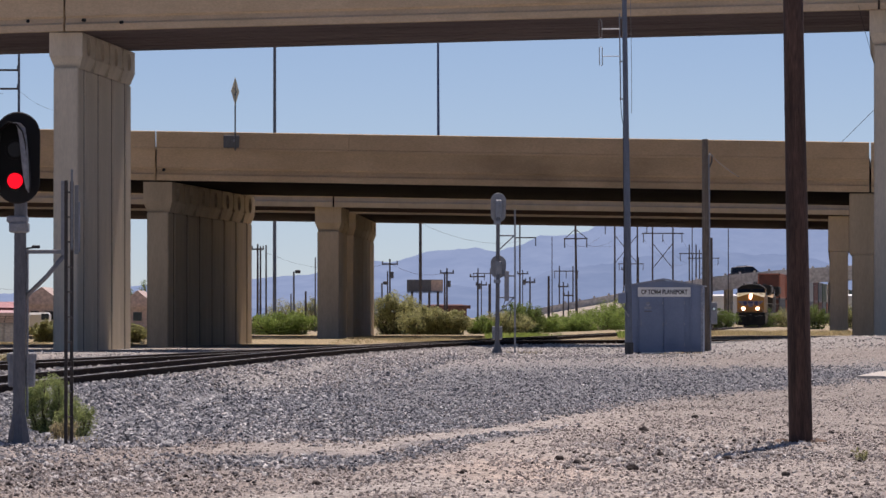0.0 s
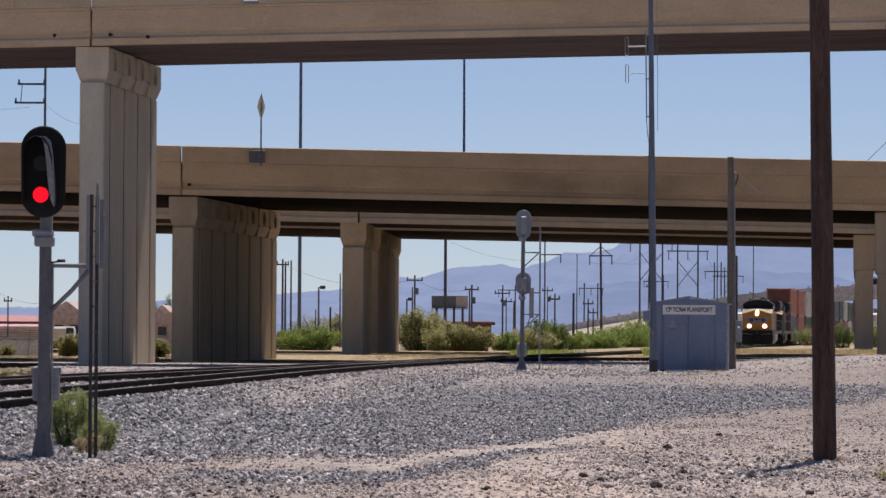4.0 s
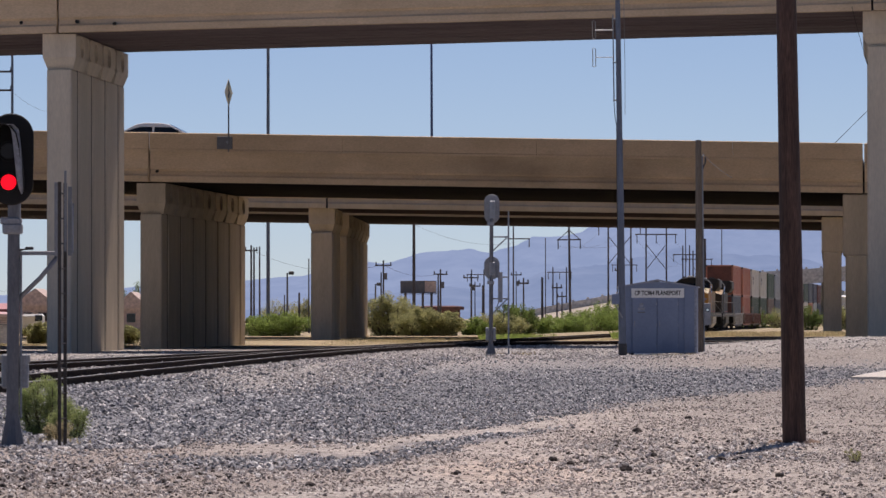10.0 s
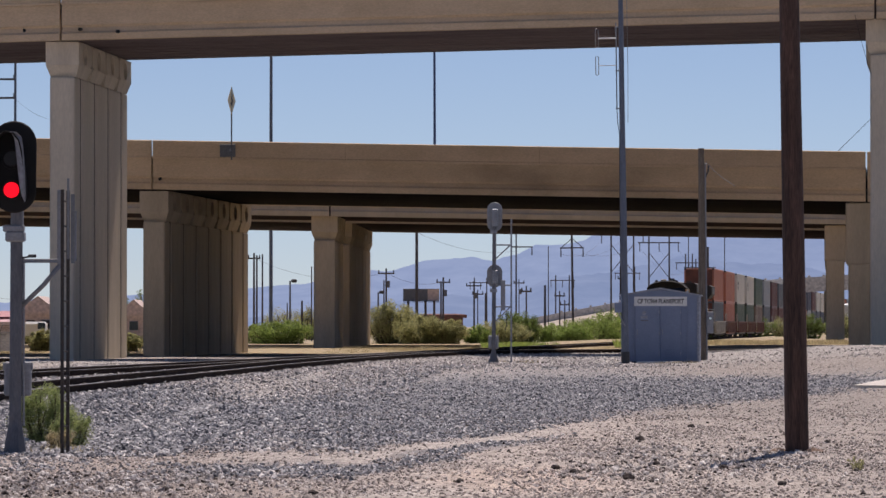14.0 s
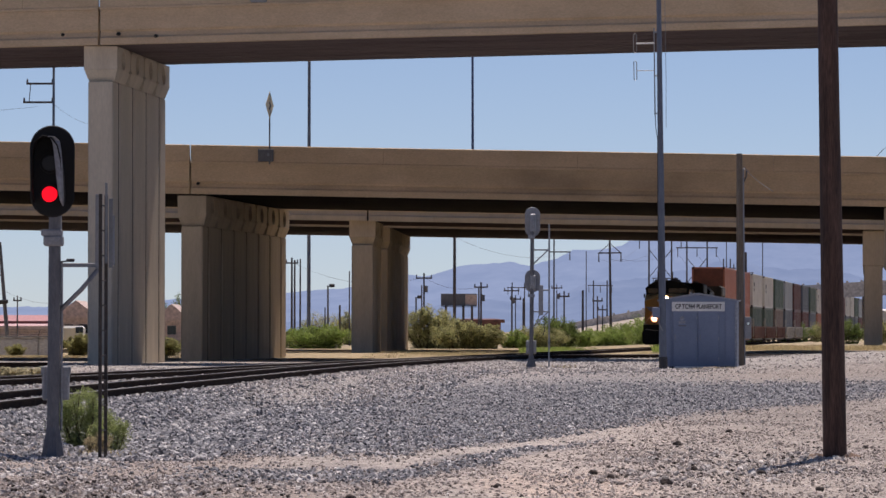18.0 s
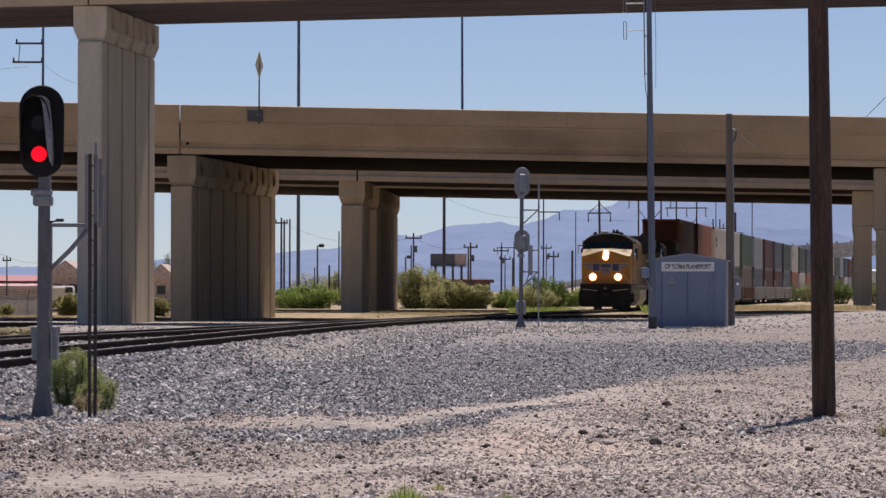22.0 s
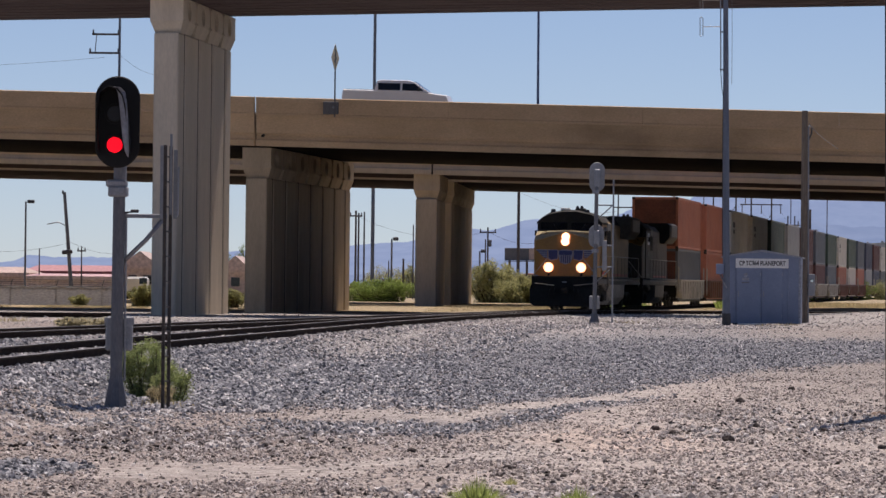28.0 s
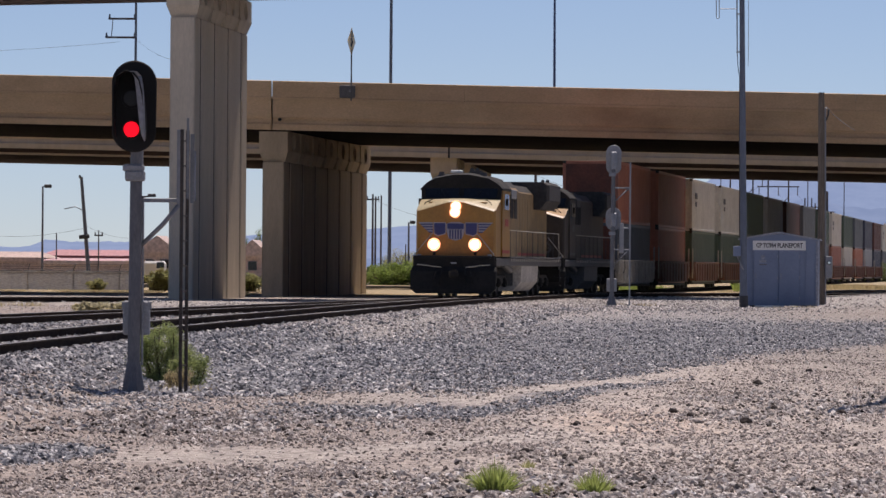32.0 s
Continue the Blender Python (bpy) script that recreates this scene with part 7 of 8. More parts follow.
def far_ramp_pose(x):
    z = np.interp(x, [5, 8.548, 24.02, 35.08, 43.18, 53.5, 74.87, 119.1], [0.4, 0.9948, 3.869, 5.858, 6.669, 7.332, 7.922, 8.438])
    return pose(x, 604.0, float(z) + 0.02, 0, -4, 0)


_l1, _l2 = 4.5, 14.0
for _car in (PICKUP, DARK_SEDAN, WHITE_SEDAN, SILVER_SEDAN):
    for _piece in _car.children:
        _piece.matrix_basis = Matrix.Scale(DEEP_B, 4) @ _piece.matrix_basis
CAR_ROWS = [
    (DARK_SEDAN, [(t, on_bridge(x, _l1, False, -0.10)) for t, x in ((0.0, -185.0), (3.0, -110.0), (6.5, -21.72), (7.5, -0.9229), (8.5, 18.45), (14.0, 125.0), (20.0, 170.0), (32.0, 190.0))]),
    (WHITE_SEDAN, [(t, on_bridge(x, _l1, False, -0.14)) for t, x in ((0.0, -188.0), (6.0, -105.0), (10.0, -12.87), (10.5, -1.415), (11.0, 9.862), (11.5, 19.85), (17.0, 120.0), (24.0, 165.0), (32.0, 180.0))]),
    (PICKUP, [(t, on_bridge(x, _l1, False, 0.06)) for t, x in ((0.0, -180.0), (20.0, -140.0), (25.0, -68.0), (28.0, -6.789), (28.5, 2.361), (29.0, 11), (29.5, 19.55), (32.0, 66.0))]),
    (SILVER_SEDAN, [(t, on_bridge(x, _l2, True, -0.08)) for t, x in ((0.0, 60.0), (2.0, 11.23), (2.5, 1.881), (3.0, -7.898), (3.5, -17.93), (6.0, -60.0), (14.0, -140.0), (32.0, -185.0))]),
    (RAMP_VAN, [(t, far_ramp_pose(x)) for t, x in ((0.0, 39.91), (1.0, 43.32), (3.0, 50.15), (10.0, 72.4), (32.0, 118.4))]),
]


# ---- bushes and grass ----
def leaf_surface(name, a, b):
    mt = surface(name, a, b, 0.7, scale=0.8, fine=6, mix=1.0, grain=0.2, bump=0, island=0.35)
    bs = mt.node_tree.nodes["Principled BSDF"]
    bs.inputs["Transmission Weight"].default_value = 0.0
    bs.inputs["Subsurface Weight"].default_value = 0.0
    tr = mt.node_tree.nodes.new("ShaderNodeBsdfTranslucent")
    mx = mt.node_tree.nodes.new("ShaderNodeMixShader")
    mx.inputs[0].default_value = 0.6
    src = bs.inputs["Base Color"].links[0].from_socket
    mt.node_tree.links.new(src, tr.inputs["Color"])
    out = mt.node_tree.nodes["Material Output"]
    mt.node_tree.links.new(bs.outputs[0], mx.inputs[1])
    mt.node_tree.links.new(tr.outputs[0], mx.inputs[2])
    mt.node_tree.links.new(mx.outputs[0], out.inputs["Surface"])
    return mt


LEAF_GREEN = leaf_surface("bright_green_leaves", (0.30, 0.38, 0.10, 1), (0.19, 0.27, 0.065, 1))
LEAF_OLIVE = leaf_surface("olive_leaves", (0.42, 0.41, 0.19, 1), (0.30, 0.31, 0.14, 1))
LEAF_DRY = leaf_surface("dry_yellow_grass", (0.48, 0.41, 0.24, 1), (0.38, 0.325, 0.19, 1))
LEAF_KHAKI = leaf_surface("pale_khaki_brush", (0.56, 0.51, 0.34, 1), (0.45, 0.41, 0.26, 1))
LEAF_DEEP = leaf_surface("deep_green_leaves", (0.22, 0.28, 0.085, 1), (0.14, 0.20, 0.055, 1))
LEAF_SAGE = leaf_surface("sage_leaves", (0.37, 0.42, 0.17, 1), (0.24, 0.29, 0.11, 1))
LEAF_LIME = leaf_surface("lime_green_blades", (0.36, 0.42, 0.13, 1), (0.25, 0.31, 0.09, 1))
TWIG = surface("twigs", (0.10, 0.075, 0.05, 1), (0.06, 0.045, 0.03, 1), 0.9, scale=4, fine=20, bump=0)


def bush(label, x, y, w, h, leaf_mt, leaves, size, seed, depth=None, sprigs=7, spiky=0.0, loose=1.0):
    """A shrub: branching stems that carry many small leaves in uneven clumps."""
    rnd = random.Random(seed)
    depth = depth or w * 0.7
    at = pose(x, y, (ground_z(x, y) if y < 150 else 0.28) - 0.02)
    b = thing("bush", label, "bush", deep(depth_of(y)) @ at)
    stems = Geo()
    clumps = []
    for k in range(sprigs):
        fx = -0.5 + (k + rnd.uniform(0.1, 0.9)) / sprigs
        top = h * (1 - 1.5 * fx * fx) * rnd.uniform(0.72, 1.0)
        c = Vector((fx * w, rnd.uniform(-0.4, 0.4) * depth, top))
        base = Vector((fx * w * 0.4, c.y * 0.4, -0.03))
        mid = base.lerp(c, 0.5) + Vector((rnd.uniform(-0.1, 0.1) * w, 0, h * 0.05))
        stems.tube([base, mid, c * 0.97], [0.028 * h, 0.018 * h, 0.006 * h], 5)
        for q in range(2):
            f = rnd.uniform(0.4, 0.8)
            e = base.lerp(c, f) + Vector((rnd.uniform(-0.22, 0.22) * w / 2, rnd.uniform(-0.3, 0.3) * depth, rnd.uniform(0.02, 0.16) * h))
            stems.tube([base.lerp(c, f - 0.2), e], [0.012 * h, 0.004 * h], 4)
            clumps.append((e, rnd.uniform(0.16, 0.28)))
        for f in (0.08, 0.3, 0.5, 0.7, 0.85, 0.98):
            clumps.append((base.lerp(c, f) + Vector((rnd.uniform(-0.1, 0.1) * w, rnd.uniform(-0.15, 0.15) * depth, 0)), rnd.uniform(0.15, 0.30) * (1.15 - 0.5 * f)))
    vs, fs = [], []
    for k in range(leaves):
        c, r = clumps[rnd.randrange(len(clumps))]
        d = Vector((rnd.gauss(0, 1), rnd.gauss(0, 1), rnd.gauss(0, 1))).normalized() * r * loose * rnd.uniform(0.25, 1.0)
        p = c + Vector((d.x * min(w, 2.2 * h) * 0.6, d.y * depth * 0.7, d.z * h * 0.8))
        if p.z < 0.01:
            p.z = rnd.uniform(0.0, 0.12) * h
        u = Vector((rnd.gauss(0, 1), rnd.gauss(0, 1), rnd.gauss(0, 0.7) + spiky)).normalized()
        t = u.cross(Vector((rnd.gauss(0, 1), rnd.gauss(0, 1), rnd.gauss(0, 1)))).normalized()
        s = size * rnd.uniform(0.6, 1.3)
        n = len(vs)
        vs += [p - u * s, p + t * s * 0.36, p + u * s, p - t * s * 0.36]
        fs.append((n, n + 1, n + 2, n + 3))
    me = bpy.data.meshes.new("foliage")
    me.from_pydata([tuple(p) for p in vs], [], fs)
    me.polygons.foreach_set("use_smooth", [False] * len(fs))
    me.materials.append(leaf_mt)
    tagged(part("branchwork", stems, TWIG, b), kind="stuff")
    tagged(part("foliage", me, None, b), kind="stuff")
    return b


bush("scrubby green desert bush beside the signal mast", -5.32, 62.0, 0.78, 0.80, LEAF_SAGE, 20000, 0.015, 11, 0.6, 9, 0.0, 1.45)
bush("small sage-green bush beside the signal mast", -4.80, 60.2, 0.56, 0.52, LEAF_SAGE, 6500, 0.015, 12, 0.4, 7, 0.0, 1.4)
bush("dry straw-coloured bush on gravel", -4.86, 58.9, 0.34, 0.32, LEAF_DRY, 2600, 0.014, 13, 0.3, 7, 0.3, 1.3)


def weed(label, x, y, w, h, mt, blades, seed):
    """A tuft of thin bent blades that spring from one crown."""
    rnd = random.Random(seed)
    vs, fs = [], []
    for k in range(blades):
        a, r = rnd.uniform(0, 6.283), rnd.random() ** 0.6
        dx, dy = math.cos(a), math.sin(a)
        tall = h * rnd.uniform(0.45, 1.05) * (1 - 0.45 * r)
        bx, by = dx * r * w * 0.28, dy * r * w * 0.28
        ox, oy = dx * w * r * 0.3 * rnd.uniform(0.5, 1.4), dy * w * r * 0.3 * rnd.uniform(0.5, 1.4)
        t = rnd.uniform(0, 3.14)
        wide = rnd.uniform(0.0022, 0.0045)
        cx, cy = math.cos(t) * wide, math.sin(t) * wide
        n = len(vs)
        for f, g in ((0, 1.0), (0.5, 0.9), (0.82, 0.6), (1.0, 0.08)):
            px, py, pz = bx + ox * f ** 1.7, by + oy * f ** 1.7, tall * (f - 0.12 * f * f * r)
            vs += [(px - cx * g, py - cy * g, pz), (px + cx * g, py + cy * g, pz)]
        fs += [(n + 2 * i, n + 2 * i + 1, n + 2 * i + 3, n + 2 * i + 2) for i in range(3)]
    me = bpy.data.meshes.new("weed")
    me.from_pydata(vs, [], fs)
    me.materials.append(mt)
    return solid("weed", me, mt, label, "weed", at=pose(x, y, ground_z(x, y) - 0.005))


weed("bright green tuft of grassy weed on dirt", -0.4418, 33.2, 0.44, 0.26, LEAF_LIME, 620, 14)
weed("bright green tuft of grassy weed on dirt", 0.2756, 33.0, 0.34, 0.21, LEAF_LIME, 380, 15)
weed("thin pale green tuft of weed on dirt", -0.2227, 37.0, 0.16, 0.09, LEAF_OLIVE, 90, 18)
bush("thin green weed on dirt", -0.09727, 32.6, 0.16, 0.12, LEAF_OLIVE, 260, 0.012, 16, 0.14, 4, 0.6)
bush("small green weed on dirt", 4.635, 51.0, 0.20, 0.18, LEAF_OLIVE, 380, 0.014, 17, 0.16, 5, 0.5)
GREENS = [
    # bearing spot, y, width, height, leaf, leaves
    (-10.28, 300, 4.127, 1.75, LEAF_GREEN, 3600), (-11.76, 305, 2.2, 1.5, LEAF_DEEP, 1600),
    (-3.147, 305, 3.371, 2.9, LEAF_OLIVE, 4200), (-0.8843, 300, 4.053, 2.05, LEAF_OLIVE, 3800), (-1.914, 318, 3.4, 2.6, LEAF_OLIVE, 2400), (0.5895, 300, 2.6, 1.7, LEAF_OLIVE, 2000),
    (2.513, 310, 2.284, 1.4, LEAF_GREEN, 2000), (5.542, 320, 3.144, 2.3, LEAF_DEEP, 3200), (7.336, 330, 2.432, 1.35, LEAF_GREEN, 1800),
    (9.299, 335, 4.526, 1.55, LEAF_GREEN, 3200), (11.53, 340, 5.429, 2.1, LEAF_GREEN, 4200), (14.03, 345, 5.085, 2.7, LEAF_GREEN, 3600), (4.335, 318, 4.296, 1.6, LEAF_OLIVE, 2600), (16.16, 350, 4.0, 2.2, LEAF_DEEP, 2000),
    (28.34, 470, 3.6, 2.1, LEAF_DEEP, 2200), (34.14, 500, 4.5, 2.3, LEAF_DEEP, 2000), (37.83, 500, 4.0, 2.4, LEAF_OLIVE, 2000), (33.84, 420, 3.0, 2.4, LEAF_DEEP, 2000), (31.52, 360, 2.6, 2.1, LEAF_OLIVE, 1800), (34.82, 380, 3.2, 2.6, LEAF_GREEN, 1800),
    (-20.7, 239.4, 1.403, 1.15, LEAF_OLIVE, 1800), (-15.94, 238.6, 1.2, 0.95, LEAF_OLIVE, 900), (-24.06, 239.5, 1.1, 0.6, LEAF_OLIVE, 800), (-11.83, 430, 3.0, 3.2, LEAF_OLIVE, 1600), (-15.24, 470, 6.0, 3.4, LEAF_OLIVE, 2200), (-8.312, 470, 5.0, 2.8, LEAF_OLIVE, 1500),
    (-26.56, 405, 2.6, 4.4, LEAF_DEEP, 1600), (-11.7, 125, 1.3, 0.36, LEAF_KHAKI, 900), (-12.85, 127, 1.4, 0.32, LEAF_KHAKI, 900),
]
for _k, (_x, _y, _w, _h, _m, _n) in enumerate(GREENS):
    _word = {LEAF_GREEN: "bright green desert shrub", LEAF_OLIVE: "olive-green desert shrub", LEAF_DEEP: "dark green desert shrub", LEAF_DRY: "dry straw-coloured tuft", LEAF_KHAKI: "pale khaki desert brush"}[_m]
    tagged(bush(_word + " on the far side of the tracks", _x, _y, _w, _h, _m, int(_n * 3.6), 0.072 if _h > 1.2 else 0.06 if _h > 0.6 else 0.05, 40 + _k, sprigs=14 if _w > 3 else 9, loose=1.15), group="far shrubs")


def grass_strip(label, spots, mt, seed):
    """Loose blades over stretches of ground: x0, x1, y0, y1, blades, height."""
    rnd = random.Random(seed)
    vs, fs = [], []
    for x0, x1, y0, y1, count, h in spots:
        m = depth_of(y0)
        x0, x1, y0, y1, h = x0 * m, x1 * m, y0 * m, y1 * m, h * m
        for k in range(count):
            x, y = rnd.uniform(x0, x1), rnd.uniform(y0, y1)
            if noise.noise((x * 0.4, y * 0.15, seed)) < -0.15 or bed_distance(x, y) < 2.4:
                continue
            z = ground_z(x, y) - 0.01
            hh = h * rnd.uniform(0.4, 1.2)
            a = rnd.uniform(0, 6.28)
            dx, dy = math.cos(a) * hh * 0.5, math.sin(a) * hh * 0.5
            n = len(vs)
            ww = 0.004 + 0.03 * h
            vs += [(x - ww, y, z), (x + ww, y, z), (x + dx + ww * 0.5, y + dy, z + hh), (x + dx - ww * 0.5, y + dy, z + hh * 0.95)]
            fs.append((n, n + 1, n + 2, n + 3))
    me = bpy.data.meshes.new("grass")
    me.from_pydata(vs, [], fs)
    me.materials.append(mt)
    solid("grass", me, mt, label, "grass", kind="stuff")


grass_strip("dry yellow grass beyond the tracks", [(13.72, 19.44, 238, 262, 5200, 0.26), (19.04, 22.28, 236, 262, 2200, 0.26), (-3.807, 0.4913, 250, 262, 1600, 0.14), (-5.876, 10.73, 232, 300, 9000, 0.12), (-32.15, -20.03, 231, 240, 5200, 0.10), (-16.67, -15.71, 222, 250, 700, 0.25), (-21.89, -16.19, 138, 147, 900, 0.14)], LEAF_DRY, 5)
grass_strip("green weedy ground cover beyond the tracks", [(2.5, 12.6, 252, 268, 8000, 0.36), (9.5, 12.8, 246, 262, 3000, 0.42)], LEAF_GREEN, 7)
grass_strip("thin dry grass stems round the signal and hut", [(1.289, 3.437, 158.5, 160.5, 90, 0.12), (7.396, 8.737, 155, 158, 60, 0.10), (-5.157, -4.303, 57.5, 59.5, 70, 0.08)], LEAF_DRY, 6)


# ---- loose stones ----
def scatter_stones(name, label, mt, count, seed, region, sizes, keep):
    """Many small broken stones resting on the ground, in one mesh."""
    rng = np.random.default_rng(seed)
    low = [(math.cos(a), math.sin(a), -0.25) for a in (0.0, 2.1, 4.2)]
    high = [(0.62 * math.cos(a), 0.62 * math.sin(a), 0.50) for a in (1.05, 3.15, 5.25)]
    base = np.array(low + high, float)
    faces = np.array([(0, 1, 3), (1, 4, 3), (1, 2, 4), (2, 5, 4), (2, 0, 5), (0, 3, 5), (3, 4, 5)])
    near, far = region
    y = near * (far / near) ** rng.random(count)
    x = y * (-0.128 + 0.236 * rng.random(count))
    ok = np.array([keep(a, b, r) for a, b, r in zip(x, y, rng.random(count))])
    x, y = x[ok], y[ok]
    n = len(x)
    z = np.array([ground_z(float(a), float(b)) for a, b in zip(x, y)])
    s = sizes[0] + (sizes[1] - sizes[0]) * rng.random(n) ** 2.2
    turn = rng.random(n) * 6.283
    shape = base[None] * (0.65 + 0.7 * rng.random((n, 6, 3)))
    tip = rng.normal(0, 0.28, (n, 2))
    shape[:, :, 2] += shape[:, :, 0] * tip[:, :1] + shape[:, :, 1] * tip[:, 1:]
    shape *= s[:, None, None]
    c, q = np.cos(turn)[:, None], np.sin(turn)[:, None]
    vx = shape[:, :, 0] * c - shape[:, :, 1] * q + x[:, None]
    vy = shape[:, :, 0] * q + shape[:, :, 1] * c + y[:, None]
    vz = shape[:, :, 2] + (z + s * 0.12)[:, None]
    vs = np.stack([vx, vy, vz], 2).reshape(-1, 3)
    fs = (faces[None] + (np.arange(n) * 6)[:, None, None]).reshape(-1, 3)
    me = bpy.data.meshes.new(name)
    me.vertices.add(len(vs))
    me.vertices.foreach_set("co", vs.ravel())
    me.loops.add(fs.size)
    me.loops.foreach_set("vertex_index", fs.ravel())
    me.polygons.add(len(fs))
    me.polygons.foreach_set("loop_start", np.arange(0, fs.size, 3))
    me.polygons.foreach_set("loop_total", np.full(len(fs), 3))
    me.polygons.foreach_set("use_smooth", np.zeros(len(fs), bool))
    me.update(calc_edges=True)
    me.materials.append(mt)
    solid(name, me, mt, label, "gravel", kind="stuff")


def stone_surface(name, stops, rough=0.85):
    """Broken stone whose colour is dealt out stone by stone along a ramp."""
    mt = surface(name, (0.5, 0.5, 0.5, 1), (0.42, 0.42, 0.42, 1), rough, scale=8, fine=60, grain=0.2, bump=0)
    n, l = mt.node_tree.nodes, mt.node_tree.links
    geo = n.new("ShaderNodeNewGeometry")
    ramp = n.new("ShaderNodeValToRGB")
    while len(ramp.color_ramp.elements) < len(stops):
        ramp.color_ramp.elements.new(0.5)
    for e, (at, c) in zip(ramp.color_ramp.elements, stops):
        e.position = at
        e.color = (*c, 1)
    l.new(geo.outputs["Random Per Island"], ramp.inputs[0])
    bs = n["Principled BSDF"]
    src = bs.inputs["Base Color"].links[0].from_socket
    mx = n.new("ShaderNodeMix")
    mx.data_type, mx.blend_type = "RGBA", "MULTIPLY"
    mx.inputs["Factor"].default_value = 1.0
    l.new(ramp.outputs[0], mx.inputs["A"])
    l.new(src, mx.inputs["B"])
    l.new(mx.outputs["Result"], bs.inputs["Base Color"])
    return mt


STONE_GREY = stone_surface("ballast_stone", ((0.0, (0.15, 0.155, 0.175)), (0.4, (0.44, 0.445, 0.475)), (0.70, (0.74, 0.73, 0.75)), (0.88, (1.08, 1.05, 1.03)), (1.0, (1.6, 1.55, 1.5))))
STONE_TAN = stone_surface("desert_stone", ((0.0, (0.38, 0.31, 0.265)), (0.25, (0.76, 0.655, 0.58)), (0.7, (1.05, 0.935, 0.84)), (0.9, (1.3, 1.12, 1.0)), (1.0, (1.7, 1.6, 1.5))))
STONE_PALE = stone_surface("pale_ballast_stone", ((0.0, (0.32, 0.29, 0.27)), (0.3, (0.80, 0.73, 0.68)), (0.7, (1.12, 1.03, 0.96)), (1.0, (1.75, 1.65, 1.55))))
STONE_BROWN = stone_surface("brown_dirt_stone", ((0.0, (0.22, 0.17, 0.145)), (0.35, (0.58, 0.49, 0.43)), (0.75, (0.9, 0.79, 0.7)), (1.0, (1.6, 1.47, 1.35))))
STONE_DARK = surface("dark_clod", (0.03, 0.023, 0.02, 1), (0.07, 0.052, 0.043, 1), 0.9, scale=6, fine=30, bump=0.2, island=0.4)


def lane_y(x):
    """The worn lane's middle."""
    return 56.3 + 5.9 * max(0.0, x + 0.9) - 2.6 * max(0.0, x - 3.0)


def lie(x, y):
    """How far beyond the worn lane a spot lies, in metres."""
    return y - lane_y(x) + 4.5 * noise.noise((x * 0.35, y * 0.1, 0.5)) + 2.0 * noise.noise((x * 1.3, y * 0.4, 1.5))


def spot(x, y, cx, cy, rx, ry):
    """1 inside an oval patch with a ragged rim, 0 outside."""
    d = ((x - cx) / rx) ** 2 + ((y - cy) / ry) ** 2 + 0.7 * noise.noise((x * 1.3, y * 0.5, 2.2))
    return 1 - smoothstep(0.35, 1.15, d)


def ballast_here(x, y):
    """0 to 1: how much of the ground there is grey ballast."""
    edge = lie(x, y)
    b = smoothstep(0.5, 7.5, edge) * (1 - smoothstep(140, 172, y))
    b *= 1 - smoothstep(3.5, 9, x) * smoothstep(116, 136, y)
    b = max(b, 0.8 * smoothstep(-8.5, -5.5, edge) * (1 - smoothstep(-4.0, -1.5, edge)) * (1 - smoothstep(0.4, 2.4, x)) * smoothstep(-3.8, -2.2, x))
    b = max(b, 0.9 * smoothstep(59, 68, y) * (1 - smoothstep(116, 130, y)) * (1 - smoothstep(-5.6, -4.0, x)))
    b = max(b, 0.9 * spot(x, y, -4.7, 38.5, 0.9, 2.6))
    b = max(b, 1 - smoothstep(2.0, 5.0, bed_distance(x, y)) if y > 50 else 0.0)
    return b * (1 - 0.93 * sandy(x, y))


def sandy(x, y):
    """1 on the bare sand left of the main track, 0 elsewhere."""
    return smoothstep(112, 126, y) * smoothstep(1.6, 3.2, main_x(y) - x)


def worn(x, y):
    """1 where wheels have worn a bare sandy lane, 0 elsewhere."""
    e = lie(x, y)
    a = smoothstep(-4.0, -1.5, e) * (1 - smoothstep(0.8, 4.0, e)) * smoothstep(-3.6, -1.8, x) * (1 - smoothstep(0.6, 3.2, x))
    q = y - 38.8 - 3.2 * max(0.0, x + 2.0) + noise.noise((x * 0.5, y * 0.2, 3.5))
    return max(a, smoothstep(-2.6, -0.9, q) * (1 - smoothstep(0.5, 2.2, q)) * (1 - smoothstep(-0.6, 0.8, x)) * smoothstep(-4.3, -3.2, x))


def stony(x, y):
    """0 to 1: where coarse broken stone lies thick on the dirt."""
    s = max(spot(x, y, 3.2, 56, 1.5, 7.0), spot(x, y, 1.7, 50, 0.8, 2.6), 0.8 * spot(x, y, -4.0, 47, 1.6, 3.8))
    return max(s, (1 - smoothstep(34.0, 37.0, y + 1.5 * noise.noise((x * 0.8, y * 0.4, 6)))) * smoothstep(-2.0, -0.5, x), 0.7 * spot(x, y, -5.6, 55, 1.0, 8.0))


def fine_bed(x, y):
    """1 where wheels have ground the ballast fine, 0 elsewhere."""
    q = y + 8 * noise.noise((x * 0.2, y * 0.06, 4.4))
    return smoothstep(114, 126, q) * (1 - smoothstep(140, 152, q)) * smoothstep(-2.5, 0.0, x)


def patchy(x, y, k):
    return smoothstep(-0.35, 0.45, noise.noise((x * 0.7, y * 0.22, k)) + 0.4 * noise.noise((x * 2.1, y * 0.8, k + 3)))


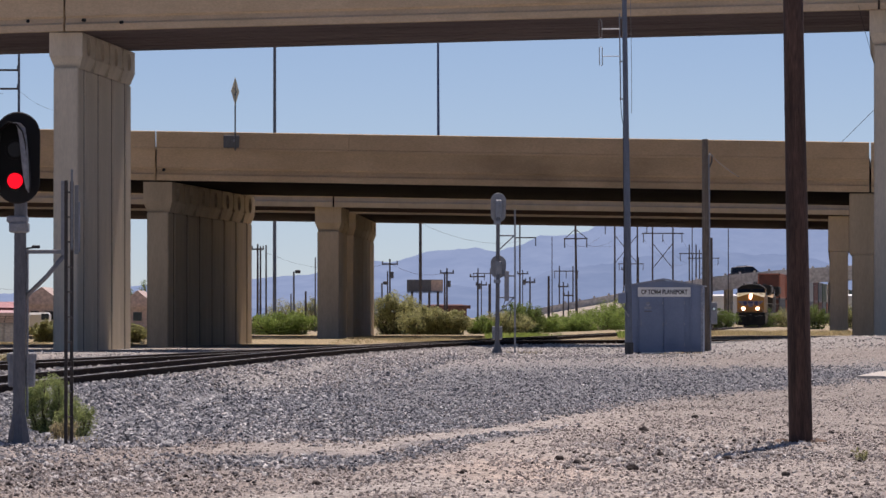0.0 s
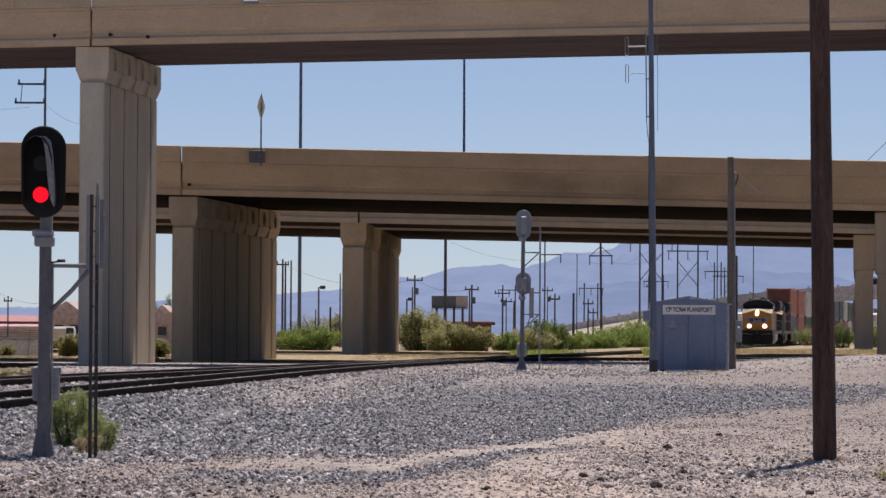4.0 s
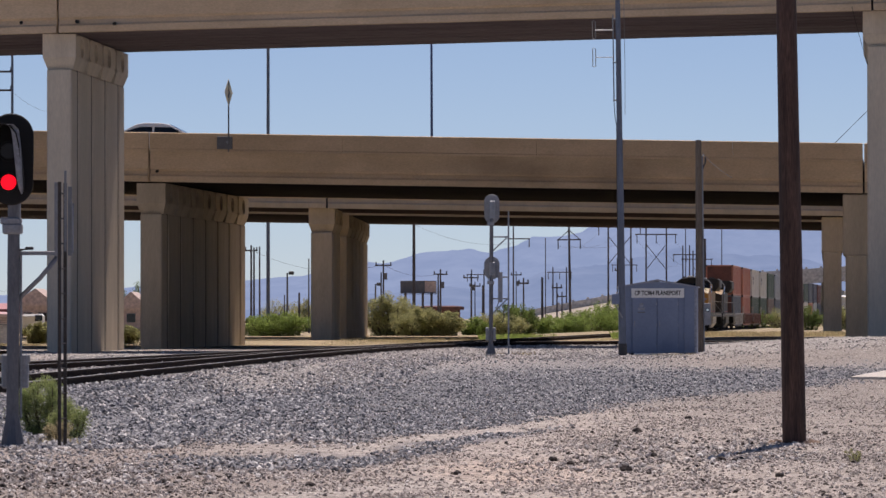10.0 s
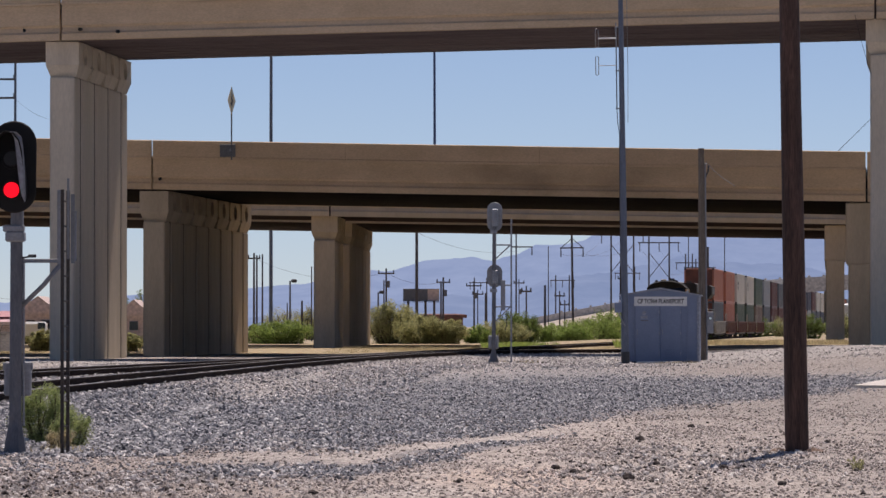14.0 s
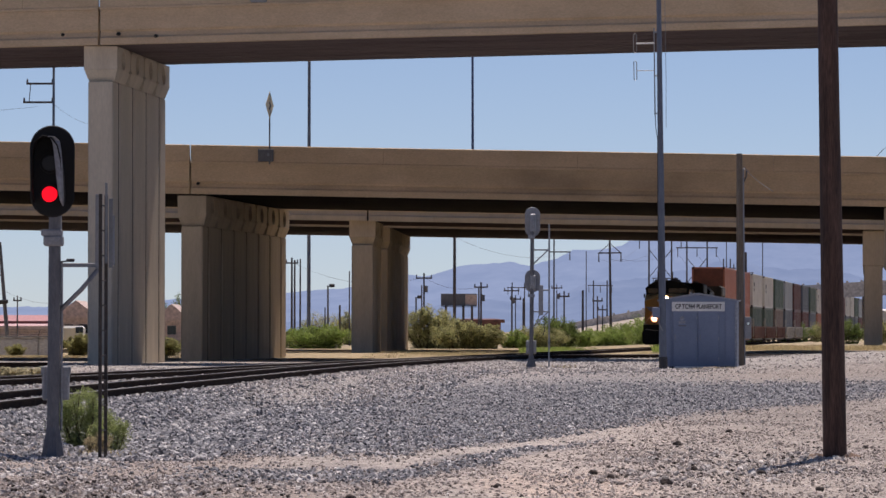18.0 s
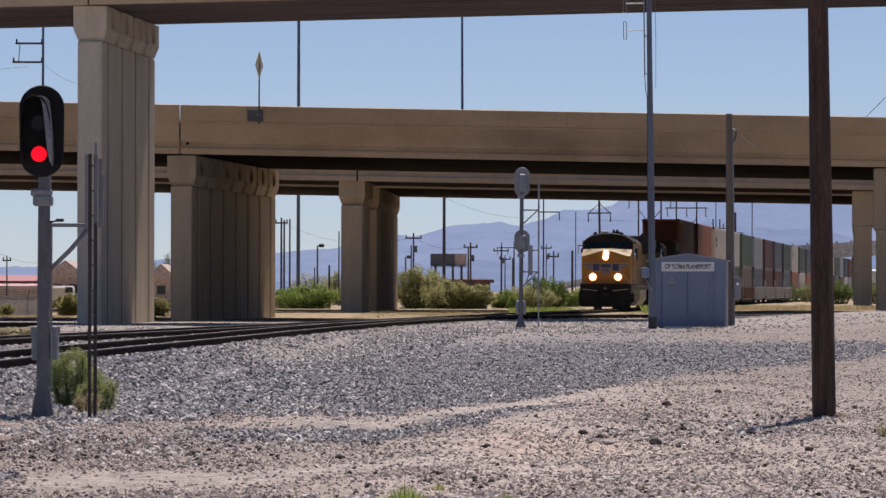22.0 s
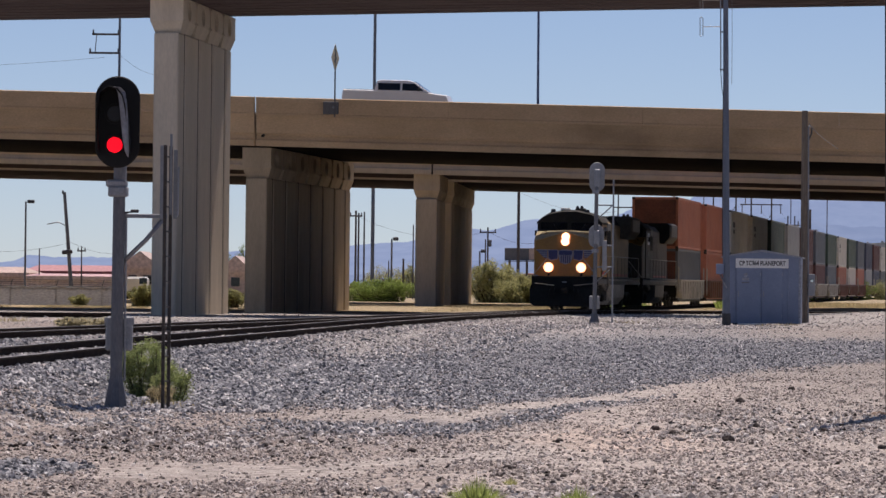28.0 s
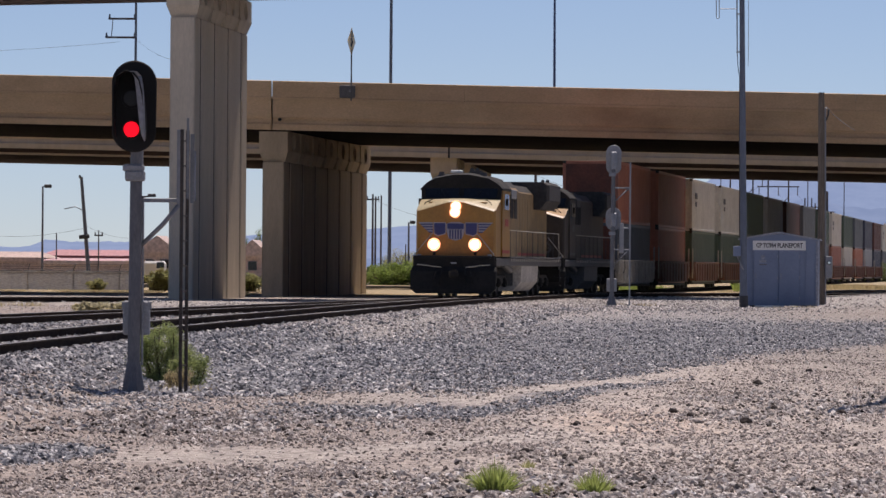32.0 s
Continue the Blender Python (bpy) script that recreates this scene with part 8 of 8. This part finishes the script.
def pale_here(x, y):
    """0 to 1: the pale, coarse ballast before the far tracks and along the branch."""
    far = smoothstep(138, 150, y + 7 * noise.noise((x * 0.3, y * 0.1, 7))) * (1 - 0.7 * smoothstep(5, 9, x))
    d = x + 12.5 - 0.059 * y + 1.2 * noise.noise((x * 0.6, y * 0.1, 8))
    return max(far, (1 - smoothstep(3.0, 6.0, d)) * smoothstep(-5.0, -3.0, d) * smoothstep(84, 106, y), 0.9 * spot(x, y, -12.0, 168, 3.6, 16)) * (1 - 0.85 * sandy(x, y) * (1 - spot(x, y, -12.0, 168, 3.6, 16)))


scatter_stones("gravel", "blue-grey broken ballast stones", STONE_GREY, 235000, 21, (34, 170), (0.012, 0.046), lambda x, y, r: r < ballast_here(x, y) * (0.6 + 0.4 * patchy(x, y, 1)) * (1 - 0.9 * worn(x, y)) * (1 - 0.8 * pale_here(x, y)) * (1 - 0.75 * fine_bed(x, y)))
scatter_stones("gravel", "pale coarse ballast stones by the far tracks", STONE_PALE, 80000, 25, (84, 215), (0.02, 0.066), lambda x, y, r: r < 0.85 * pale_here(x, y))
scatter_stones("gravel", "grey ballast stones heaped along the track bed", STONE_GREY, 110000, 27, (56, 150), (0.018, 0.066), lambda x, y, r: r < 0.9 * (1 - 0.75 * pale_here(x, y)) * (1 - 0.93 * sandy(x, y)) and bed_distance(x, y) < 5.2)
scatter_stones("gravel", "pinkish tan pebbles and stones on dirt", STONE_TAN, 150000, 22, (29.5, 150), (0.007, 0.030), lambda x, y, r: r < (0.95 * (1 - ballast_here(x, y)) * (0.2 + 0.8 * patchy(x, y, 2)) + 0.10) * (1 - 0.85 * worn(x, y)))
scatter_stones("gravel", "brownish broken stones on dirt", STONE_BROWN, 65000, 23, (29.5, 90), (0.007, 0.03), lambda x, y, r: r < 0.95 * patchy(x, y, 5) ** 1.5 * (1 - 0.85 * worn(x, y)))
scatter_stones("gravel", "pale stones among the dirt round the signal mast", STONE_PALE, 18000, 26, (44, 85), (0.014, 0.06), lambda x, y, r: x < -1.5 and r < 0.9 * patchy(x, y, 12) * (1 - 0.9 * worn(x, y)))
scatter_stones("gravel", "coarse pale broken stones thick on the dirt", STONE_PALE, 26000, 28, (29.5, 75), (0.014, 0.05), lambda x, y, r: r < 0.8 * stony(x, y) * (1 - 0.8 * worn(x, y)))
scatter_stones("gravel", "dark clods and stones on dirt", STONE_DARK, 15000, 24, (29.5, 90), (0.01, 0.042), lambda x, y, r: r < (0.16 * patchy(x, y, 9) + 0.34 * stony(x, y) + 0.55 * spot(x, y, -4.0, 47, 2.0, 4.5) + 0.4 * spot(x, y, 1.9, 50, 1.1, 3.0)) * (1 - 0.85 * worn(x, y)))


def rock(label, x, y, r, mt, seed):
    rnd = random.Random(seed)
    bm = bmesh.new()
    bmesh.ops.create_icosphere(bm, subdivisions=2, radius=1)
    for v in bm.verts:
        f = 1 + 0.35 * noise.noise(v.co * 1.4 + Vector((seed, 0, 0)))
        v.co = Vector((v.co.x * r * f, v.co.y * r * f * 0.8, v.co.z * r * f * 0.62))
    me = bpy.data.meshes.new("rock")
    bm.to_mesh(me)
    bm.free()
    me.materials.append(mt)
    solid("rock", me, mt, label, "rock", group="loose rocks", at=pose(x, y, ground_z(x, y) + r * 0.3, 0, 0, rnd.uniform(0, 360)))


for _k, (_x, _y, _r) in enumerate(((1.967, 47.8, 0.072), (2.834, 65.0, 0.075), (3.157, 51.2, 0.06), (3.275, 50.5, 0.055), (2.48, 52.5, 0.05), (1.29, 51.0, 0.06), (1.449, 49.8, 0.05), (0.2078, 47.0, 0.05), (5.308, 63.0, 0.05), (3.944, 72.0, 0.06), (3.424, 46.0, 0.05), (-1.21, 44.0, 0.05), (-0.2653, 40.0, 0.045), (-2.675, 45.0, 0.05))):
    rock("dark rough stone lying on dirt", _x, _y, _r, STONE_DARK, _k)


# ---- ties under the rails ----
TIE_MESH = Geo().box((0, 0, 0), (2.6, 0.23, 0.17), 0.015).mesh("tie", TIE)
for _track, _line, _step in ((MAIN_TRACK, MAIN_LINE, 0.62), (BRANCH_TRACK, BRANCH_LINE, 0.6), (SIDING_TRACK, SIDING_LINE, 0.62)):
    _acc, _n = 0.0, 0
    for _a, _b in zip(_line, _line[1:]):
        _d = _b - _a
        while _acc < _d.length and _n < 280:
            _p = _a + _d.normalized() * _acc
            if _p.y > 50 and _p.y < 330:
                part("tie", TIE_MESH, None, _track, at=pose(_p.x, _p.y, RAIL_TOP_Z - 0.255, 0, 0, math.degrees(math.atan2(-_d.x, _d.y))))
                _n += 1
            _acc += _step
        _acc -= _d.length


def motions():
    for ob, back, z in MOVING:
        walk(ob, [(t, train_pose(y, back, z)) for t, y in TRAIN_ROWS])
    for ob, rows in CAR_ROWS:
        walk(ob, rows)


motions()
